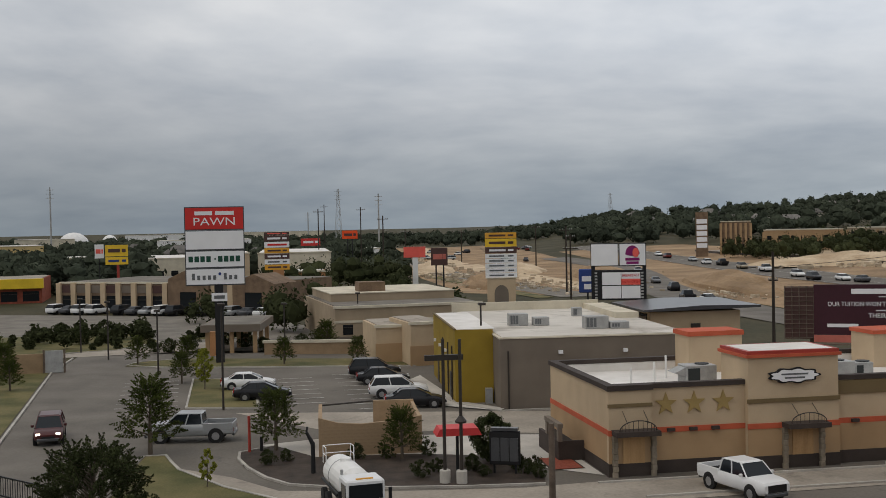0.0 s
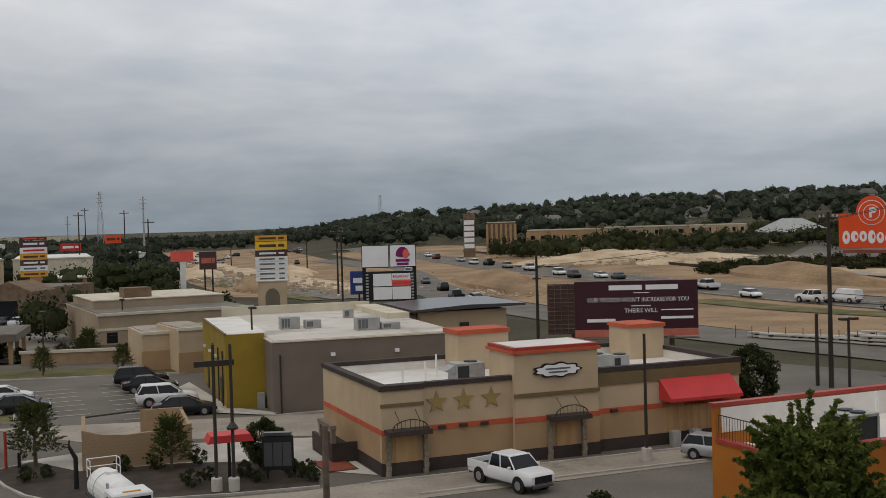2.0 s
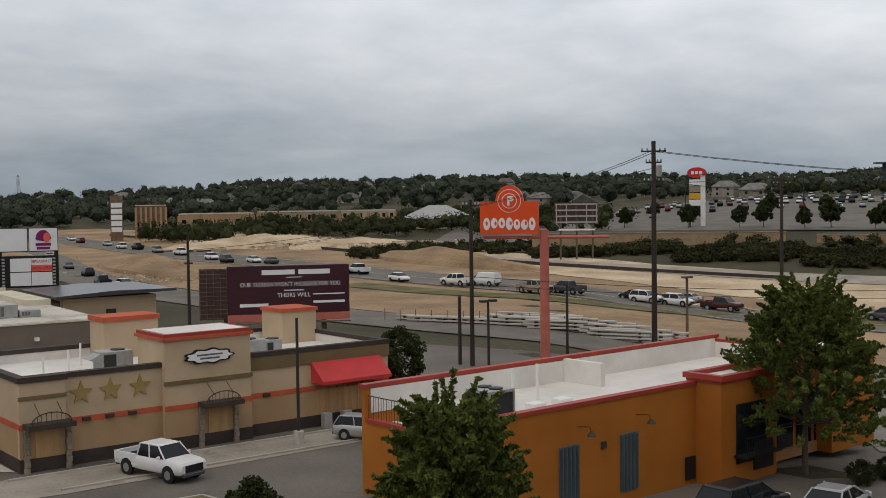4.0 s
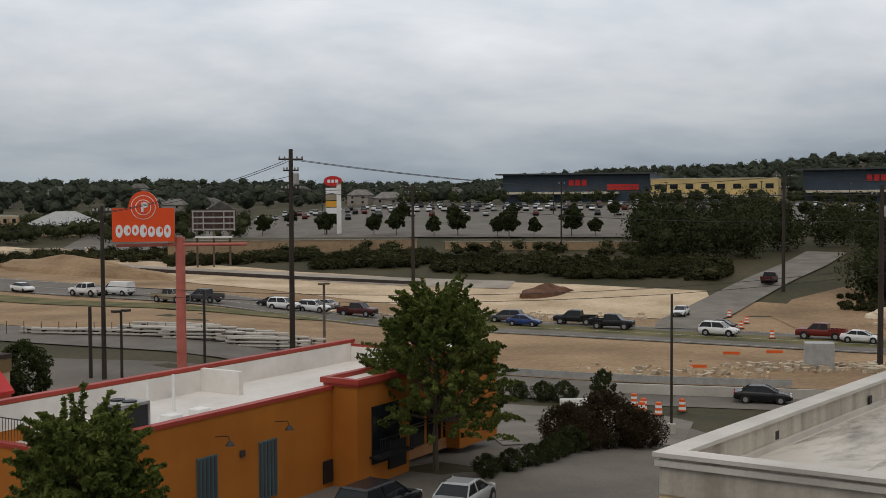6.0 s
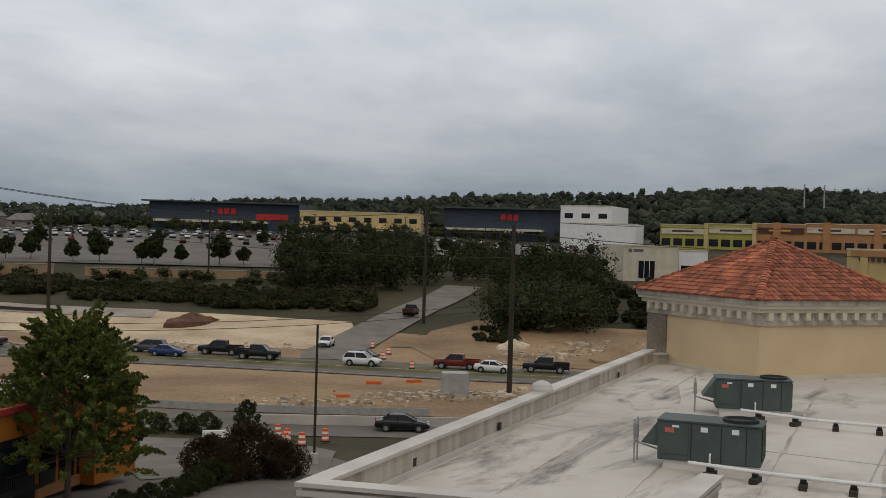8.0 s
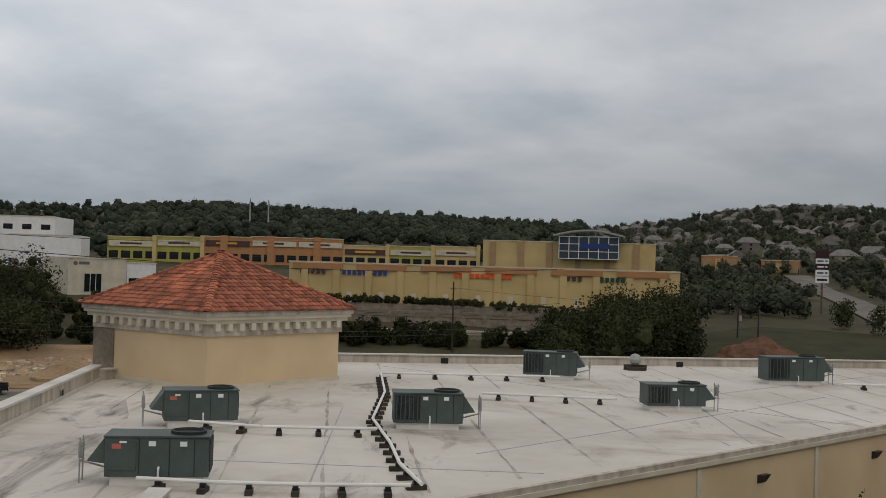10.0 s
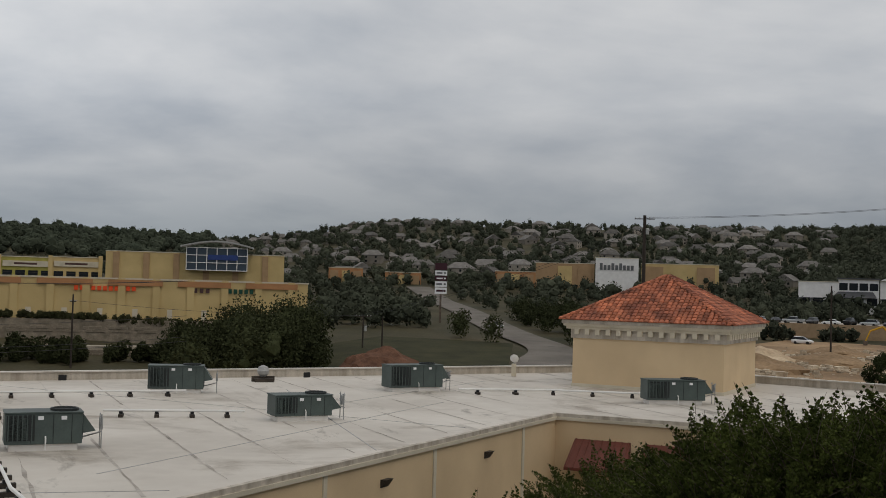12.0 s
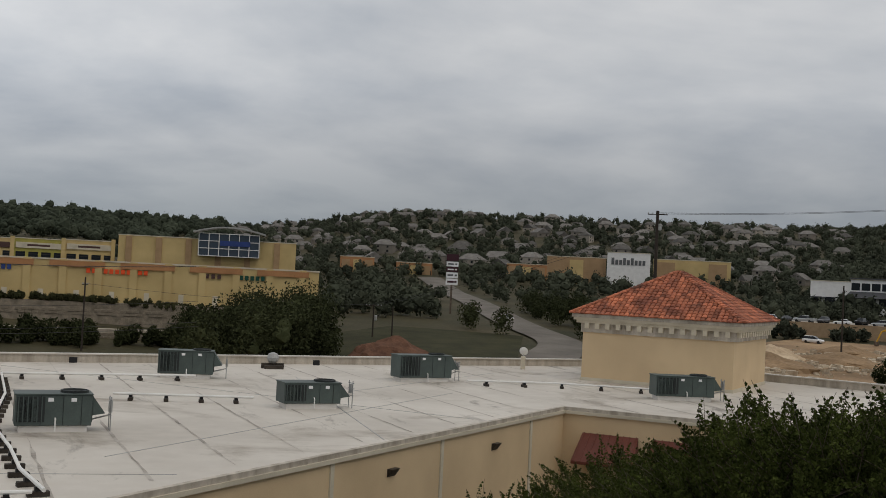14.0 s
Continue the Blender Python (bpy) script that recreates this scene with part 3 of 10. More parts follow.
spread("pavement_mall", [(-84, 198), (-30, 182), (-14, 152), (-12, 128), (-41, 130), (-50, 140), (-66, 160)], M["roadgrey"], 0.03, 8.0, label="grey worn car park before the shops", category="car park")
spread("grass_mall", [polar(a, r) for a, r in ((-21.5, 164), (-17, 163), (-14.6, 159), (-14.0, 147), (-16, 139), (-21.8, 138))], M["grass"], 0.09, label="rough olive grass bank before the shops", category="grass")
spread("grass_median", [polar(a, r) for a, r in ((-13.2, 152), (-9.4, 152), (-9.2, 148), (-13.0, 147))], M["grass"], 0.09, label="planted island before the shops", category="grass")
spread("pavement_link", [polar(a, r) for a, r in ((-18.5, 137.5), (-13.6, 144), (-9.0, 144.5), (-6.5, 138), (-9.2, 136), (-13, 134), (-18.5, 133.6))], M["concrete"], 0.08, label="pale concrete drive to the shops", category="pavement")
kerb_line([polar(a, r) for a, r in ((-21.8, 138), (-16, 139), (-14.0, 147), (-14.6, 159), (-17, 163), (-21.5, 164))])
kerb_line([polar(a, r) for a, r in ((-13.2, 152), (-9.4, 152), (-9.2, 148), (-13.0, 147))], closed=True)
HIGHWAY = [(62, 520), (72, 400), (80, 300), (86, 225), (91.5, 170), (101, 138), (111.5, 108), (122, 80), (130, 52), (142, 15), (158, -25), (176, -80)]
FRONTAGE = [(40, 420), (50, 320), (45, 240), (44, 194), (50, 150), (60, 112), (70, 86), (80, 63), (90, 45), (102, 22), (116, -10), (130, -50)]
spread("dirt_works", [(48, 480), (54, 320), (50, 240), (50, 194), (56, 150), (66, 112), (76, 87), (86, 65), (96, 47), (110, 20), (125, -20), (135, -60), (185, -70), (176, 0), (168, 58), (158, 100), (146, 128), (136, 160), (136, 205), (136, 300), (128, 400), (100, 480)], M["dirt"], 0.05, 6.0, label="bare tan earth of a road works", category="dirt")
spread("dirt_flat", [(-40, 700), (-14, 420), (-6, 300), (4, 232), (30, 214), (40, 240), (45, 320), (40, 480), (30, 700)], M["dirt"], 0.04, 20.0, label="wide flat of bare tan earth", category="dirt")
strip("road_works", [(26, 214), (8, 290), (-10, 400), (-26, 560), (-40, 760)], 4.5, M["roadgrey"], 0.1, "grey haul road through bare earth")
strip("verge_works", [(26, 214), (8, 290), (-10, 400), (-26, 560), (-40, 760)], 1.8, M["grass"], 0.11, "weedy strip beside the haul road", "grass", off=7.5)
strip("caliche_works", [(38, 216), (22, 290), (6, 400), (-8, 560), (-16, 700)], 5.0, M["caliche"], 0.09, "pale band of crushed limestone", "dirt")
spread("caliche_bank", [(112, 205), (112, 162), (121, 135), (131, 108), (139, 86), (156, 91), (166, 98), (159, 119), (147, 141), (137, 168), (135, 240), (118, 240)], M["caliche"], 0.12, 5.0, label="pale crushed limestone bank", category="dirt")
spread("caliche_far", [(95, 330), (98, 285), (118, 262), (135, 280), (130, 350), (110, 400)], M["caliche"], 0.12, 8.0, label="pale heap of crushed limestone", category="dirt")
spread("caliche_side", [(138, 68), (150, 78), (166, 83), (182, 82), (190, 40), (182, 0), (160, -12), (146, 22)], M["dirt"], 0.12, 6.0, label="pale crushed limestone beside the side road", category="dirt")
strip("road_highway", HIGHWAY, 7.5, M["newasphalt"], 0.14, "grey asphalt highway with traffic")
strip("road_frontage", FRONTAGE, 5.5, M["newasphalt"], 0.12, "grey asphalt frontage road")
strip("road_upper", [(96, 420), (110, 330), (118, 255), (121, 220), (124, 190), (131, 164), (141, 144), (151, 127)], 4.5, M["concrete"], 0.2, "unfinished pale road on the bank")
strip("road_side", [(129, 79), (140, 85), (165, 91.5), (185, 96), (204, 99.5), (224, 104.5)], 4.0, M["roadgrey"], 0.22, "pale side road climbing between trees")
strip("road_hill", [(150, -62), (190, -86), (215, -99), (257, -106), (349, -128), (460, -150)], 5.0, M["asphalt"], 0.35, "pale road climbing the hill")
strip("verge_highway", [(76, 172), (79.5, 155), (86, 138.5), (94.5, 124), (107, 115), (118, 94), (125, 70), (132, 48)], 3.2, M["grass"], 0.15, "weedy grass strip along the highway", "grass")
strip("lane_line", HIGHWAY, 0.07, M["paint"], 0.17, "worn white lane line", "marking", off=0.0)
strip("lane_line", HIGHWAY, 0.07, M["paint"], 0.17, "worn white edge line", "marking", off=6.6)
strip("lane_line", HIGHWAY, 0.07, M["paint"], 0.17, "worn white edge line", "marking", off=-6.6)
spread("pavement_upper", [(52, 44.5), (57.5, 42), (60, 37), (72, 43.5), (75, 49), (72, 55), (70, 61), (60, 54)], M["roadgrey"], 0.09, 3.0, label="pale concrete lot beside the restaurant", category="pavement")
# lower car park by the orange restaurant, and the grocery's great car park on the rise
spread("pavement_lower", [(28, 34), (40, 24), (58, 26), (66, 38), (76, 52), (70, 60), (56, 46), (44, 38)], M["newasphalt"], 0.05, 3.0, label="grey car park beside the restaurant", category="car park")
spread("pavement_store", [polar(a, r) for a, r in ((28, 300), (34, 285), (42, 275), (50, 272), (58, 272), (61, 300), (66, 330), (72, 345), (73, 400), (62, 405), (50, 412), (40, 420), (30, 420))], M["newasphalt"], 0.3, 10.0, label="wide grey car park before the stores", category="car park")


# ---- the roof next door ----
ROOF = 7.5
RIM = [(22.2, 14.3), (23.9, 6.1), (28.6, 6.2), (31.4, -0.6), (55.6, -26.0), (46.0, -36.0), (66.0, -57.0), (85.0, -44.0), (75.5, 8.0), (60.5, 17.2)]
shop = thing("retail_building", 0, 0, 0, 0, "low cream stucco shop building with a white flat roof", "building")
part("wall", prism(bmesh.new(), RIM, 0, ROOF - 0.15), M["stucco"], shop, "cream stucco wall")


def inset(pts, d):
    out = []
    for i, p in enumerate(pts):
        a, b, c = Vector(pts[i - 1]), Vector(p), Vector(pts[(i + 1) % len(pts)])
        n1, n2 = (b - a).normalized(), (c - b).normalized()
        m1, m2 = Vector((-n1.y, n1.x)), Vector((-n2.y, n2.x))
        k = (m1 + m2) / max(0.3, 1 + m1.dot(m2))
        out.append(tuple(b + k * d))
    return out


part("roof", prism(bmesh.new(), inset(RIM, 0.02), ROOF - 0.15, ROOF), M["membrane"], shop, "white membrane roof with dark stains")


def inside(x, y, poly):
    hit_ = False
    for (x0, y0), (x1, y1) in zip(poly, poly[1:] + poly[:1]):
        if (y0 > y) != (y1 > y) and x < x0 + (y - y0) / (y1 - y0) * (x1 - x0):
            hit_ = not hit_
    return hit_


# dirty sheet of membrane where water stands behind the north parapet
nd = (Vector(RIM[9]) - Vector(RIM[0])).normalized()
nn = Vector((nd.y, -nd.x))
edge = Vector(RIM[0]) + nd * 1.2
sheet = [edge + nn * 0.55, edge + nd * 32 + nn * 0.55, edge + nd * 30 + nn * 3.0, edge + nd * 24 + nn * 4.2, edge + nd * 14 + nn * 5.6, edge + nd * 2 + nn * 6.2]
bm = bmesh.new()
bm.faces.new([bm.verts.new((v.x, v.y, ROOF + 0.004)) for v in reversed(sheet)])
part("stained_sheet", bm, M["stainedmembrane"], shop, "membrane sheet with dark water stains")


# welded seams of the roof sheets, uneven and dirty
rngr = random.Random(14)
inner = inset(RIM, 0.75)
sd = (Vector(RIM[0]) - Vector(RIM[9])).normalized()
sn = Vector((sd.y, -sd.x))
if sn.y > 0:
    sn = -sn
for k in range(1, 22):
    bm, prev = bmesh.new(), None
    for j in range(0, 110):
        c = Vector((86, 19)) + sn * (k * 3.05) + sd * (j * 0.8)
        if not inside(c.x, c.y, inner):
            prev = None
            continue
        w = 0.03 + 0.05 * rngr.random()
        if math.sin(j * 0.23 + k * 1.7) > 0.5:
            w = 0.008
        c = c + sn * rngr.uniform(-0.03, 0.03)
        q = [bm.verts.new((*(c - sn * w), ROOF + 0.009)), bm.verts.new((*(c + sn * w), ROOF + 0.009))]
        if prev:
            bm.faces.new((prev[0], prev[1], q[1], q[0]))
        prev = q
    if bm.faces:
        bmesh.ops.delete(bm, geom=[v for v in bm.verts if not v.link_faces], context="VERTS")
        bmesh.ops.recalc_face_normals(bm, faces=bm.faces)
        part("seam", bm, M["seam"], shop, "dirty welded seam")
    else:
        bm.free()


def run(bm, pts, w, z0, z1, out=0.0):
    """A low wall of width w along a line, mitred at the corners, its outer face pushed out by `out`."""
    P = [Vector(p) for p in pts]
    rows = []
    for i, p in enumerate(P):
        d1 = (P[i] - P[i - 1]).normalized() if i else (P[1] - P[0]).normalized()
        d2 = (P[i + 1] - P[i]).normalized() if i < len(P) - 1 else d1
        m1, m2 = Vector((-d1.y, d1.x)), Vector((-d2.y, d2.x))
        k = (m1 + m2) / max(0.35, 1 + m1.dot(m2))
        o, q = p - k * out, p + k * max(w, 0.02)
        rows.append([bm.verts.new((*o, z0)), bm.verts.new((*o, z1)), bm.verts.new((*q, z1)), bm.verts.new((*q, z0))])
    for a, b in zip(rows, rows[1:]):
        for k in range(4):
            bm.faces.new((a[k], a[(k + 1) % 4], b[(k + 1) % 4], b[k]))
    bm.faces.new(rows[0][::-1]), bm.faces.new(rows[-1])
    bmesh.ops.recalc_face_normals(bm, faces=bm.faces)
    return bm


north = [RIM[9], RIM[0], RIM[1], RIM[2]]
part("parapet", run(bmesh.new(), north, 0.35, ROOF - 0.2, 8.22), M["parapet"], shop, "stained cream parapet")
part("coping", run(bmesh.new(), north, 0.46, 8.22, 8.32, 0.12), M["coping"], shop, "pale metal coping")
part("cornice", run(bmesh.new(), north, 0.0, 8.0, 8.14, 0.08), M["coping"], shop, "thin cornice")
part("flashing", run(bmesh.new(), inset(RIM, 0.36)[9:] + inset(RIM, 0.36)[:3], 0.12, ROOF - 0.01, ROOF + 0.16), M["coping"], shop, "pale base flashing")
east = [RIM[6], RIM[7], RIM[8], RIM[9]]
part("parapet", run(bmesh.new(), east, 0.35, ROOF - 0.2, 8.0), M["parapet"], shop, "stained cream parapet")
part("coping", run(bmesh.new(), east, 0.45, 8.0, 8.08, 0.1), M["coping"], shop, "pale metal coping")
south = [RIM[2], RIM[3], RIM[4], RIM[5], RIM[6], RIM[7]]
part("gutter", run(bmesh.new(), south, 0.12, ROOF - 0.28, ROOF - 0.12, 0.12), M["cream"], shop, "pale metal gutter")
part("edge_strip", run(bmesh.new(), south, 0.16, ROOF - 0.12, ROOF + 0.07, 0.06), M["parapet"], shop, "raised roof edge")


def pavilion(x, y, yaw, wa, wb, zb, ze, za, over):
    """A square stucco tower with dentils under a hipped tile roof; x, y is its near corner; b runs along yaw, a to its left."""
    th = thing("roof_pavilion", x, y, zb, yaw, "cream stucco tower with a hipped red clay tile roof", "tower")
    h = ze - zb
    part("wall", box(bmesh.new(), 0, 0, -7.3, wb, wa, h - 0.1), M["stucco"], th, "cream stucco wall")
    bxp("base_trim", (-0.06, -0.06, 0, wb + 0.06, wa + 0.06, 0.22), M["cream"], th)
    bm = bmesh.new()
    box(bm, -0.12, -0.12, h - 1.25, wb + 0.12, wa + 0.12, h - 0.62)
    part("frieze", bm, M["parapet"], th, "plain cream frieze")
    bxp("band", (-over * 0.6, -over * 0.6, h - 0.62, wb + over * 0.6, wa + over * 0.6, h - 0.42), M["cream"], th)
    bxp("band", (-over * 0.85, -over * 0.85, h - 0.42, wb + over * 0.85, wa + over * 0.85, h - 0.24), M["cream"], th)
    bxp("eave_board", (-over, -over, h - 0.24, wb + over, wa + over, h), M["parapet"], th, "pale eave board")
    me = mesh_of("dentil", box(bmesh.new(), -0.15, -0.24, -0.36, 0.15, 0.0, 0.0), M["cream"])
    for n, length, rot, ox, oy in ((int(wb / 0.72), wb, 0, 0, -0.12), (int(wa / 0.72), wa, -90, -0.12, wa)):
        for i in range(n):
            s = (i + 0.5) * length / n
            d = new("dentil", me)
            d.parent = th
            d.matrix_basis = pose(ox + (s if rot == 0 else 0), oy - (0 if rot == 0 else s), h - 0.62, 0, 0, rot)
    # hipped roof deck
    bm = bmesh.new()
    e = over + 0.08
    c = [bm.verts.new(p) for p in ((-e, -e, h), (wb + e, -e, h), (wb + e, wa + e, h), (-e, wa + e, h))]
    top = bm.verts.new((wb / 2, wa / 2, za - zb - 0.06))
    for i in range(4):
        bm.faces.new((c[i], c[(i + 1) % 4], top))
    bm.faces.new(c[::-1])
    deck = part("roof", bm, M["rustroof"], th, "hipped roof of weathered clay tiles")
    return th, deck, (wa, wb, h, za - zb, e)


pav_a = pavilion(56.75, 10.58, -39.4, 9.24, 9.33, ROOF, 11.43, 14.34, 0.56)
pav_b = pavilion(64.55, -42.1, -45.7, 10.39, 10.19, ROOF, 12.08, 15.34, 0.63)
bxp("stone_pier", (-0.08, 7.55, 0, 1.2, 9.32, 2.66), M["stonewall"], pav_a[0], "rough stone pier")


# ---- the boarded diner with three stars ----
def diner():
    th = thing("diner", 8.8, 62.7, 0, 9.6, "boarded-up beige diner with orange bands and gold stars", "restaurant")
    L, D, H = 23.6, 12.0, 5.0
    for q in ((0, 0, L, 0.3), (0, D - 0.3, L, D), (0, 0.3, 0.3, D - 0.3), (L - 0.3, 0.3, L, D - 0.3)):
        bxp("wall", (q[0], q[1], 0, q[2], q[3], 4.75), M["beige"], th, "beige stucco wall")
    bxp("roof", (0.3, 0.3, 4.0, L - 0.3, D - 0.3, 4.2), M["whiteroof"], th, "white flat roof")
    bm = bmesh.new()
    for q in ((0.3, 0.3, 4.2, L - 0.3, 0.36, 4.74), (0.3, D - 0.36, 4.2, L - 0.3, D - 0.3, 4.74), (0.3, 0.36, 4.2, 0.36, D - 0.36, 4.74), (L - 0.36, 0.36, 4.2, L - 0.3, D - 0.36, 4.74)):
        box(bm, *q)
    part("parapet_lining", bm, M["whiteroof"], th)
    bm = bmesh.new()
    for q in ((-0.1, -0.1, 4.75, L + 0.1, 0.4, 5.02), (-0.1, D - 0.4, 4.75, L + 0.1, D + 0.1, 5.02), (-0.1, 0.4, 4.75, 0.4, D - 0.4, 5.02), (L - 0.4, 0.4, 4.75, L + 0.1, D - 0.4, 5.02)):
        box(bm, *q)
    part("coping", bm, M["darkbrown"], th, "dark brown coping")
    bxp("base_band", (-0.06, -0.06, 0, 2.5, D + 0.06, 0.75), M["darkbrown"], th, "dark painted base")
    bxp("base_band", (2.5, -0.06, 0, L + 0.06, 0.3, 0.75), M["darkbrown"], th, "dark painted base")
    bxp("lower_wall", (2.42, -0.03, 0.75, L + 0.03, 0.0, 2.28), M["tan"], th, "darker tan lower wall")
    bxp("lower_wall", (-0.07, -0.38, 0.75, 2.43, -0.35, 2.28), M["tan"], th)
    bxp("lower_wall", (7.97, -0.48, 0.75, 13.43, -0.45, 2.28), M["tan"], th)
    bxp("lower_wall", (-0.03, -0.3, 0.75, 0.0, D, 2.28), M["tan"], th)
    # corner bay and tower
    bxp("bay", (-0.04, -0.35, 0.75, 2.4, 0.0, 4.72), M["beige"], th)
    bxp("bay_base", (-0.1, -0.42, 0, 2.45, -0.06, 0.75), M["darkbrown"], th)
    bxp("bay_coping", (-0.14, -0.46, 4.74, 2.5, -0.1, 5.03), M["darkbrown"], th)
    bxp("tower", (8.0, -0.45, 0.75, 13.4, 3.2, 6.25), M["beige"], th, "beige stucco tower")
    bxp("tower_base", (7.95, -0.52, 0, 13.45, -0.06, 0.75), M["darkbrown"], th)
    bxp("tower_cap", (7.85, -0.6, 6.25, 13.55, 3.35, 6.42), M["orangeband"], th, "orange tower cap")
    bxp("tower_cap", (7.95, -0.5, 6.42, 13.45, 3.25, 6.62), M["redtrim"], th)
    bxp("tower_top", (8.2, -0.25, 6.62, 13.2, 3.0, 6.626), M["whiteroof"], th)
    bxp("back_tower", (8.4, 9.2, 4.2, 12.0, 11.6, 6.55), M["beige"], th, "beige stucco tower")
    bxp("tower_cap", (8.3, 9.1, 6.55, 12.1, 11.7, 6.85), M["orangeband"], th)
    bxp("end_tower", (20.6, 8.2, 4.2, 23.3, 11.0, 6.35), M["beige"], th)
    bxp("tower_cap", (20.5, 8.1, 6.35, 23.4, 11.1, 6.6), M["orangeband"], th)
    # bands
    z0, z1 = 2.28, 2.58
    for q in ((2.4, -0.05, L + 0.05, 0.0), (-0.1, -0.41, 2.45, -0.35), (7.94, -0.51, 13.46, -0.45)):
        bxp("band", (q[0], q[1], z0, q[2], q[3], z1), M["orangeband"], th, "orange painted band")
    bxp("band", (-0.05, -0.3, z0, -0.0, D, z1), M["orangeband"], th)
    bxp("band", (-0.1, -0.41, 3.82, 2.45, -0.35, 4.02), M["olive"], th)
    bxp("band", (7.92, -0.53, 3.72, 13.48, -0.45, 3.95), M["olive"], th)
    bxp("panel", (13.4, -0.08, 3.95, L + 0.08, 0.0, 4.72), M["olive"], th, "dark tan upper wall band")
    # stars
    for u in (3.35, 5.0, 6.7):
        pts = [(u + (0.66 if k % 2 == 0 else 0.27) * math.sin(k * math.pi / 5), 3.85 + (0.66 if k % 2 == 0 else 0.27) * math.cos(k * math.pi / 5)) for k in range(10)]
        part("star", slab(bmesh.new(), pts, -0.09, -0.005), M["gold"], th, "raised gold star")
    # two boarded doors under small iron canopies
    for u, y0 in ((1.35, -0.35), (11.2, -0.45)):
        bxp("door_recess", (u - 0.95, y0 - 0.02, 0.05, u + 0.95, y0 + 0.1, 2.3), M["tan"], th)
        bxp("board", (u - 0.62, y0 - 0.07, 0.75, u + 0.62, y0 - 0.02, 2.2), M["plywood"], th, "plywood board over the door")
        for s in (-1, 1):
            pil = bxp("pillar_core", (u + s * 1.1 - 0.11, y0 - 0.26, 0, u + s * 1.1 + 0.11, y0 - 0.01, 2.34), M["stonewall"], th, "stone-faced pillar")
            for k in range(7):
                bxp("stone", (u + s * 1.1 - 0.15 + 0.025 * (k % 2), y0 - 0.3, 0.33 * k + 0.01, u + s * 1.1 + 0.15 - 0.025 * ((k + 1) % 2), y0 - 0.02, 0.33 * k + 0.31), M["stonewall"], pil, "", 0.02)
        bm = bmesh.new()
        slab(bm, [(u - 1.25, 2.35), (u + 1.25, 2.35), (u + 1.25, 2.62), (u - 1.25, 2.62)], y0 - 1.0, y0 - 0.01)
        part("canopy", bm, M["darkbrown"], th, "dark metal door canopy")
        bm = bmesh.new()
        pts = [(u + 1.05 * math.cos(a), 2.66 + 0.55 * math.sin(a)) for a in np.linspace(0, math.pi, 13)]
        for (xa, za), (xb, zb) in zip(pts, pts[1:]):
            rod(bm, (xa, y0 - 0.85, za), (xb, y0 - 0.85, zb), 0.03, n=5)
        for k in range(1, 12, 1):
            rod(bm, (pts[k][0], y0 - 0.85, 2.62), (pts[k][0], y0 - 0.85, pts[k][1]), 0.016, n=4)
        for s in (-0.6, 0.6):
            rod(bm, (u + s, y0 - 0.85, 3.05), (u + s, y0, 3.6), 0.02, n=4)
        part("canopy_arch", bm, M["bronze"], th, "iron arch over the canopy")
    # oval sign on the tower
    pts = [(10.7 + (1.5 + 0.12 * math.cos(9 * a)) * math.cos(a), 5.2 + (0.42 + 0.05 * math.cos(9 * a)) * math.sin(a)) for a in np.linspace(0, 2 * math.pi, 48, endpoint=False)]
    board = part("sign", slab(bmesh.new(), pts, -0.6, -0.46), M["black"], th, "scalloped oval sign painted over in white")
    part("sign_face", slab(bmesh.new(), [(10.7 + (x - 10.7) * 0.9, 5.2 + (z - 5.2) * 0.8) for x, z in pts], -0.63, -0.6), M["signwhite"], board)
    for k in range(2):
        bxp("bar", (9.9 + 0.2 * k, -0.65, 5.24 - 0.2 * k, 11.5 - 0.2 * k, -0.63, 5.33 - 0.2 * k), M["signgrey"], board)
    # red awning and boarded windows
    for u0, u1 in ((17.8, 22.9),):
        bm = bmesh.new()
        v = [bm.verts.new(p) for p in ((u0, -0.02, 4.1), (u1, -0.02, 4.1), (u1, -1.4, 3.0), (u0, -1.4, 3.0), (u1, -1.4, 2.8), (u0, -1.4, 2.8), (u0, -0.02, 2.8), (u1, -0.02, 2.8))]
        for q in ((0, 3, 2, 1), (3, 5, 4, 2), (0, 6, 5, 3), (1, 2, 4, 7)):
            bm.faces.new([v[i] for i in q])
        part("awning", bm, M["redcanopy"], th, "red fabric awning")
        for k in range(3):
            bxp("board", (u0 + 0.3 + 1.55 * k, -0.05, 0.8, u0 + 1.75 + 1.55 * k, -0.005, 2.5), M["plywood"], th, "plywood board over the window")
    for u in (3.6, 4.9, 6.2, 14.6):
        bxp("bracket_lamp", (u - 0.22, -0.22, 2.33, u + 0.22, -0.04, 2.52), M["darkbrown"], th)
    # service yard on the side
    bxp("yard_wall", (-1.6, 4.4, 0, -1.4, 9.0, 1.2), M["darkbrown"], th, "dark yard wall")
    bxp("yard_wall", (-1.4, 4.4, 0, -0.06, 4.6, 1.2), M["darkbrown"], th, "dark yard wall")
    bm = bmesh.new()
    box(bm, -1.62, 4.3, 1.2, -1.38, 4.7, 2.0), box(bm, -1.62, 6.9, 1.2, -1.38, 7.3, 2.0), box(bm, -1.66, 4.25, 2.0, -1.34, 7.35, 2.25)
    part("yard_frame", bm, M["taupe"], th)
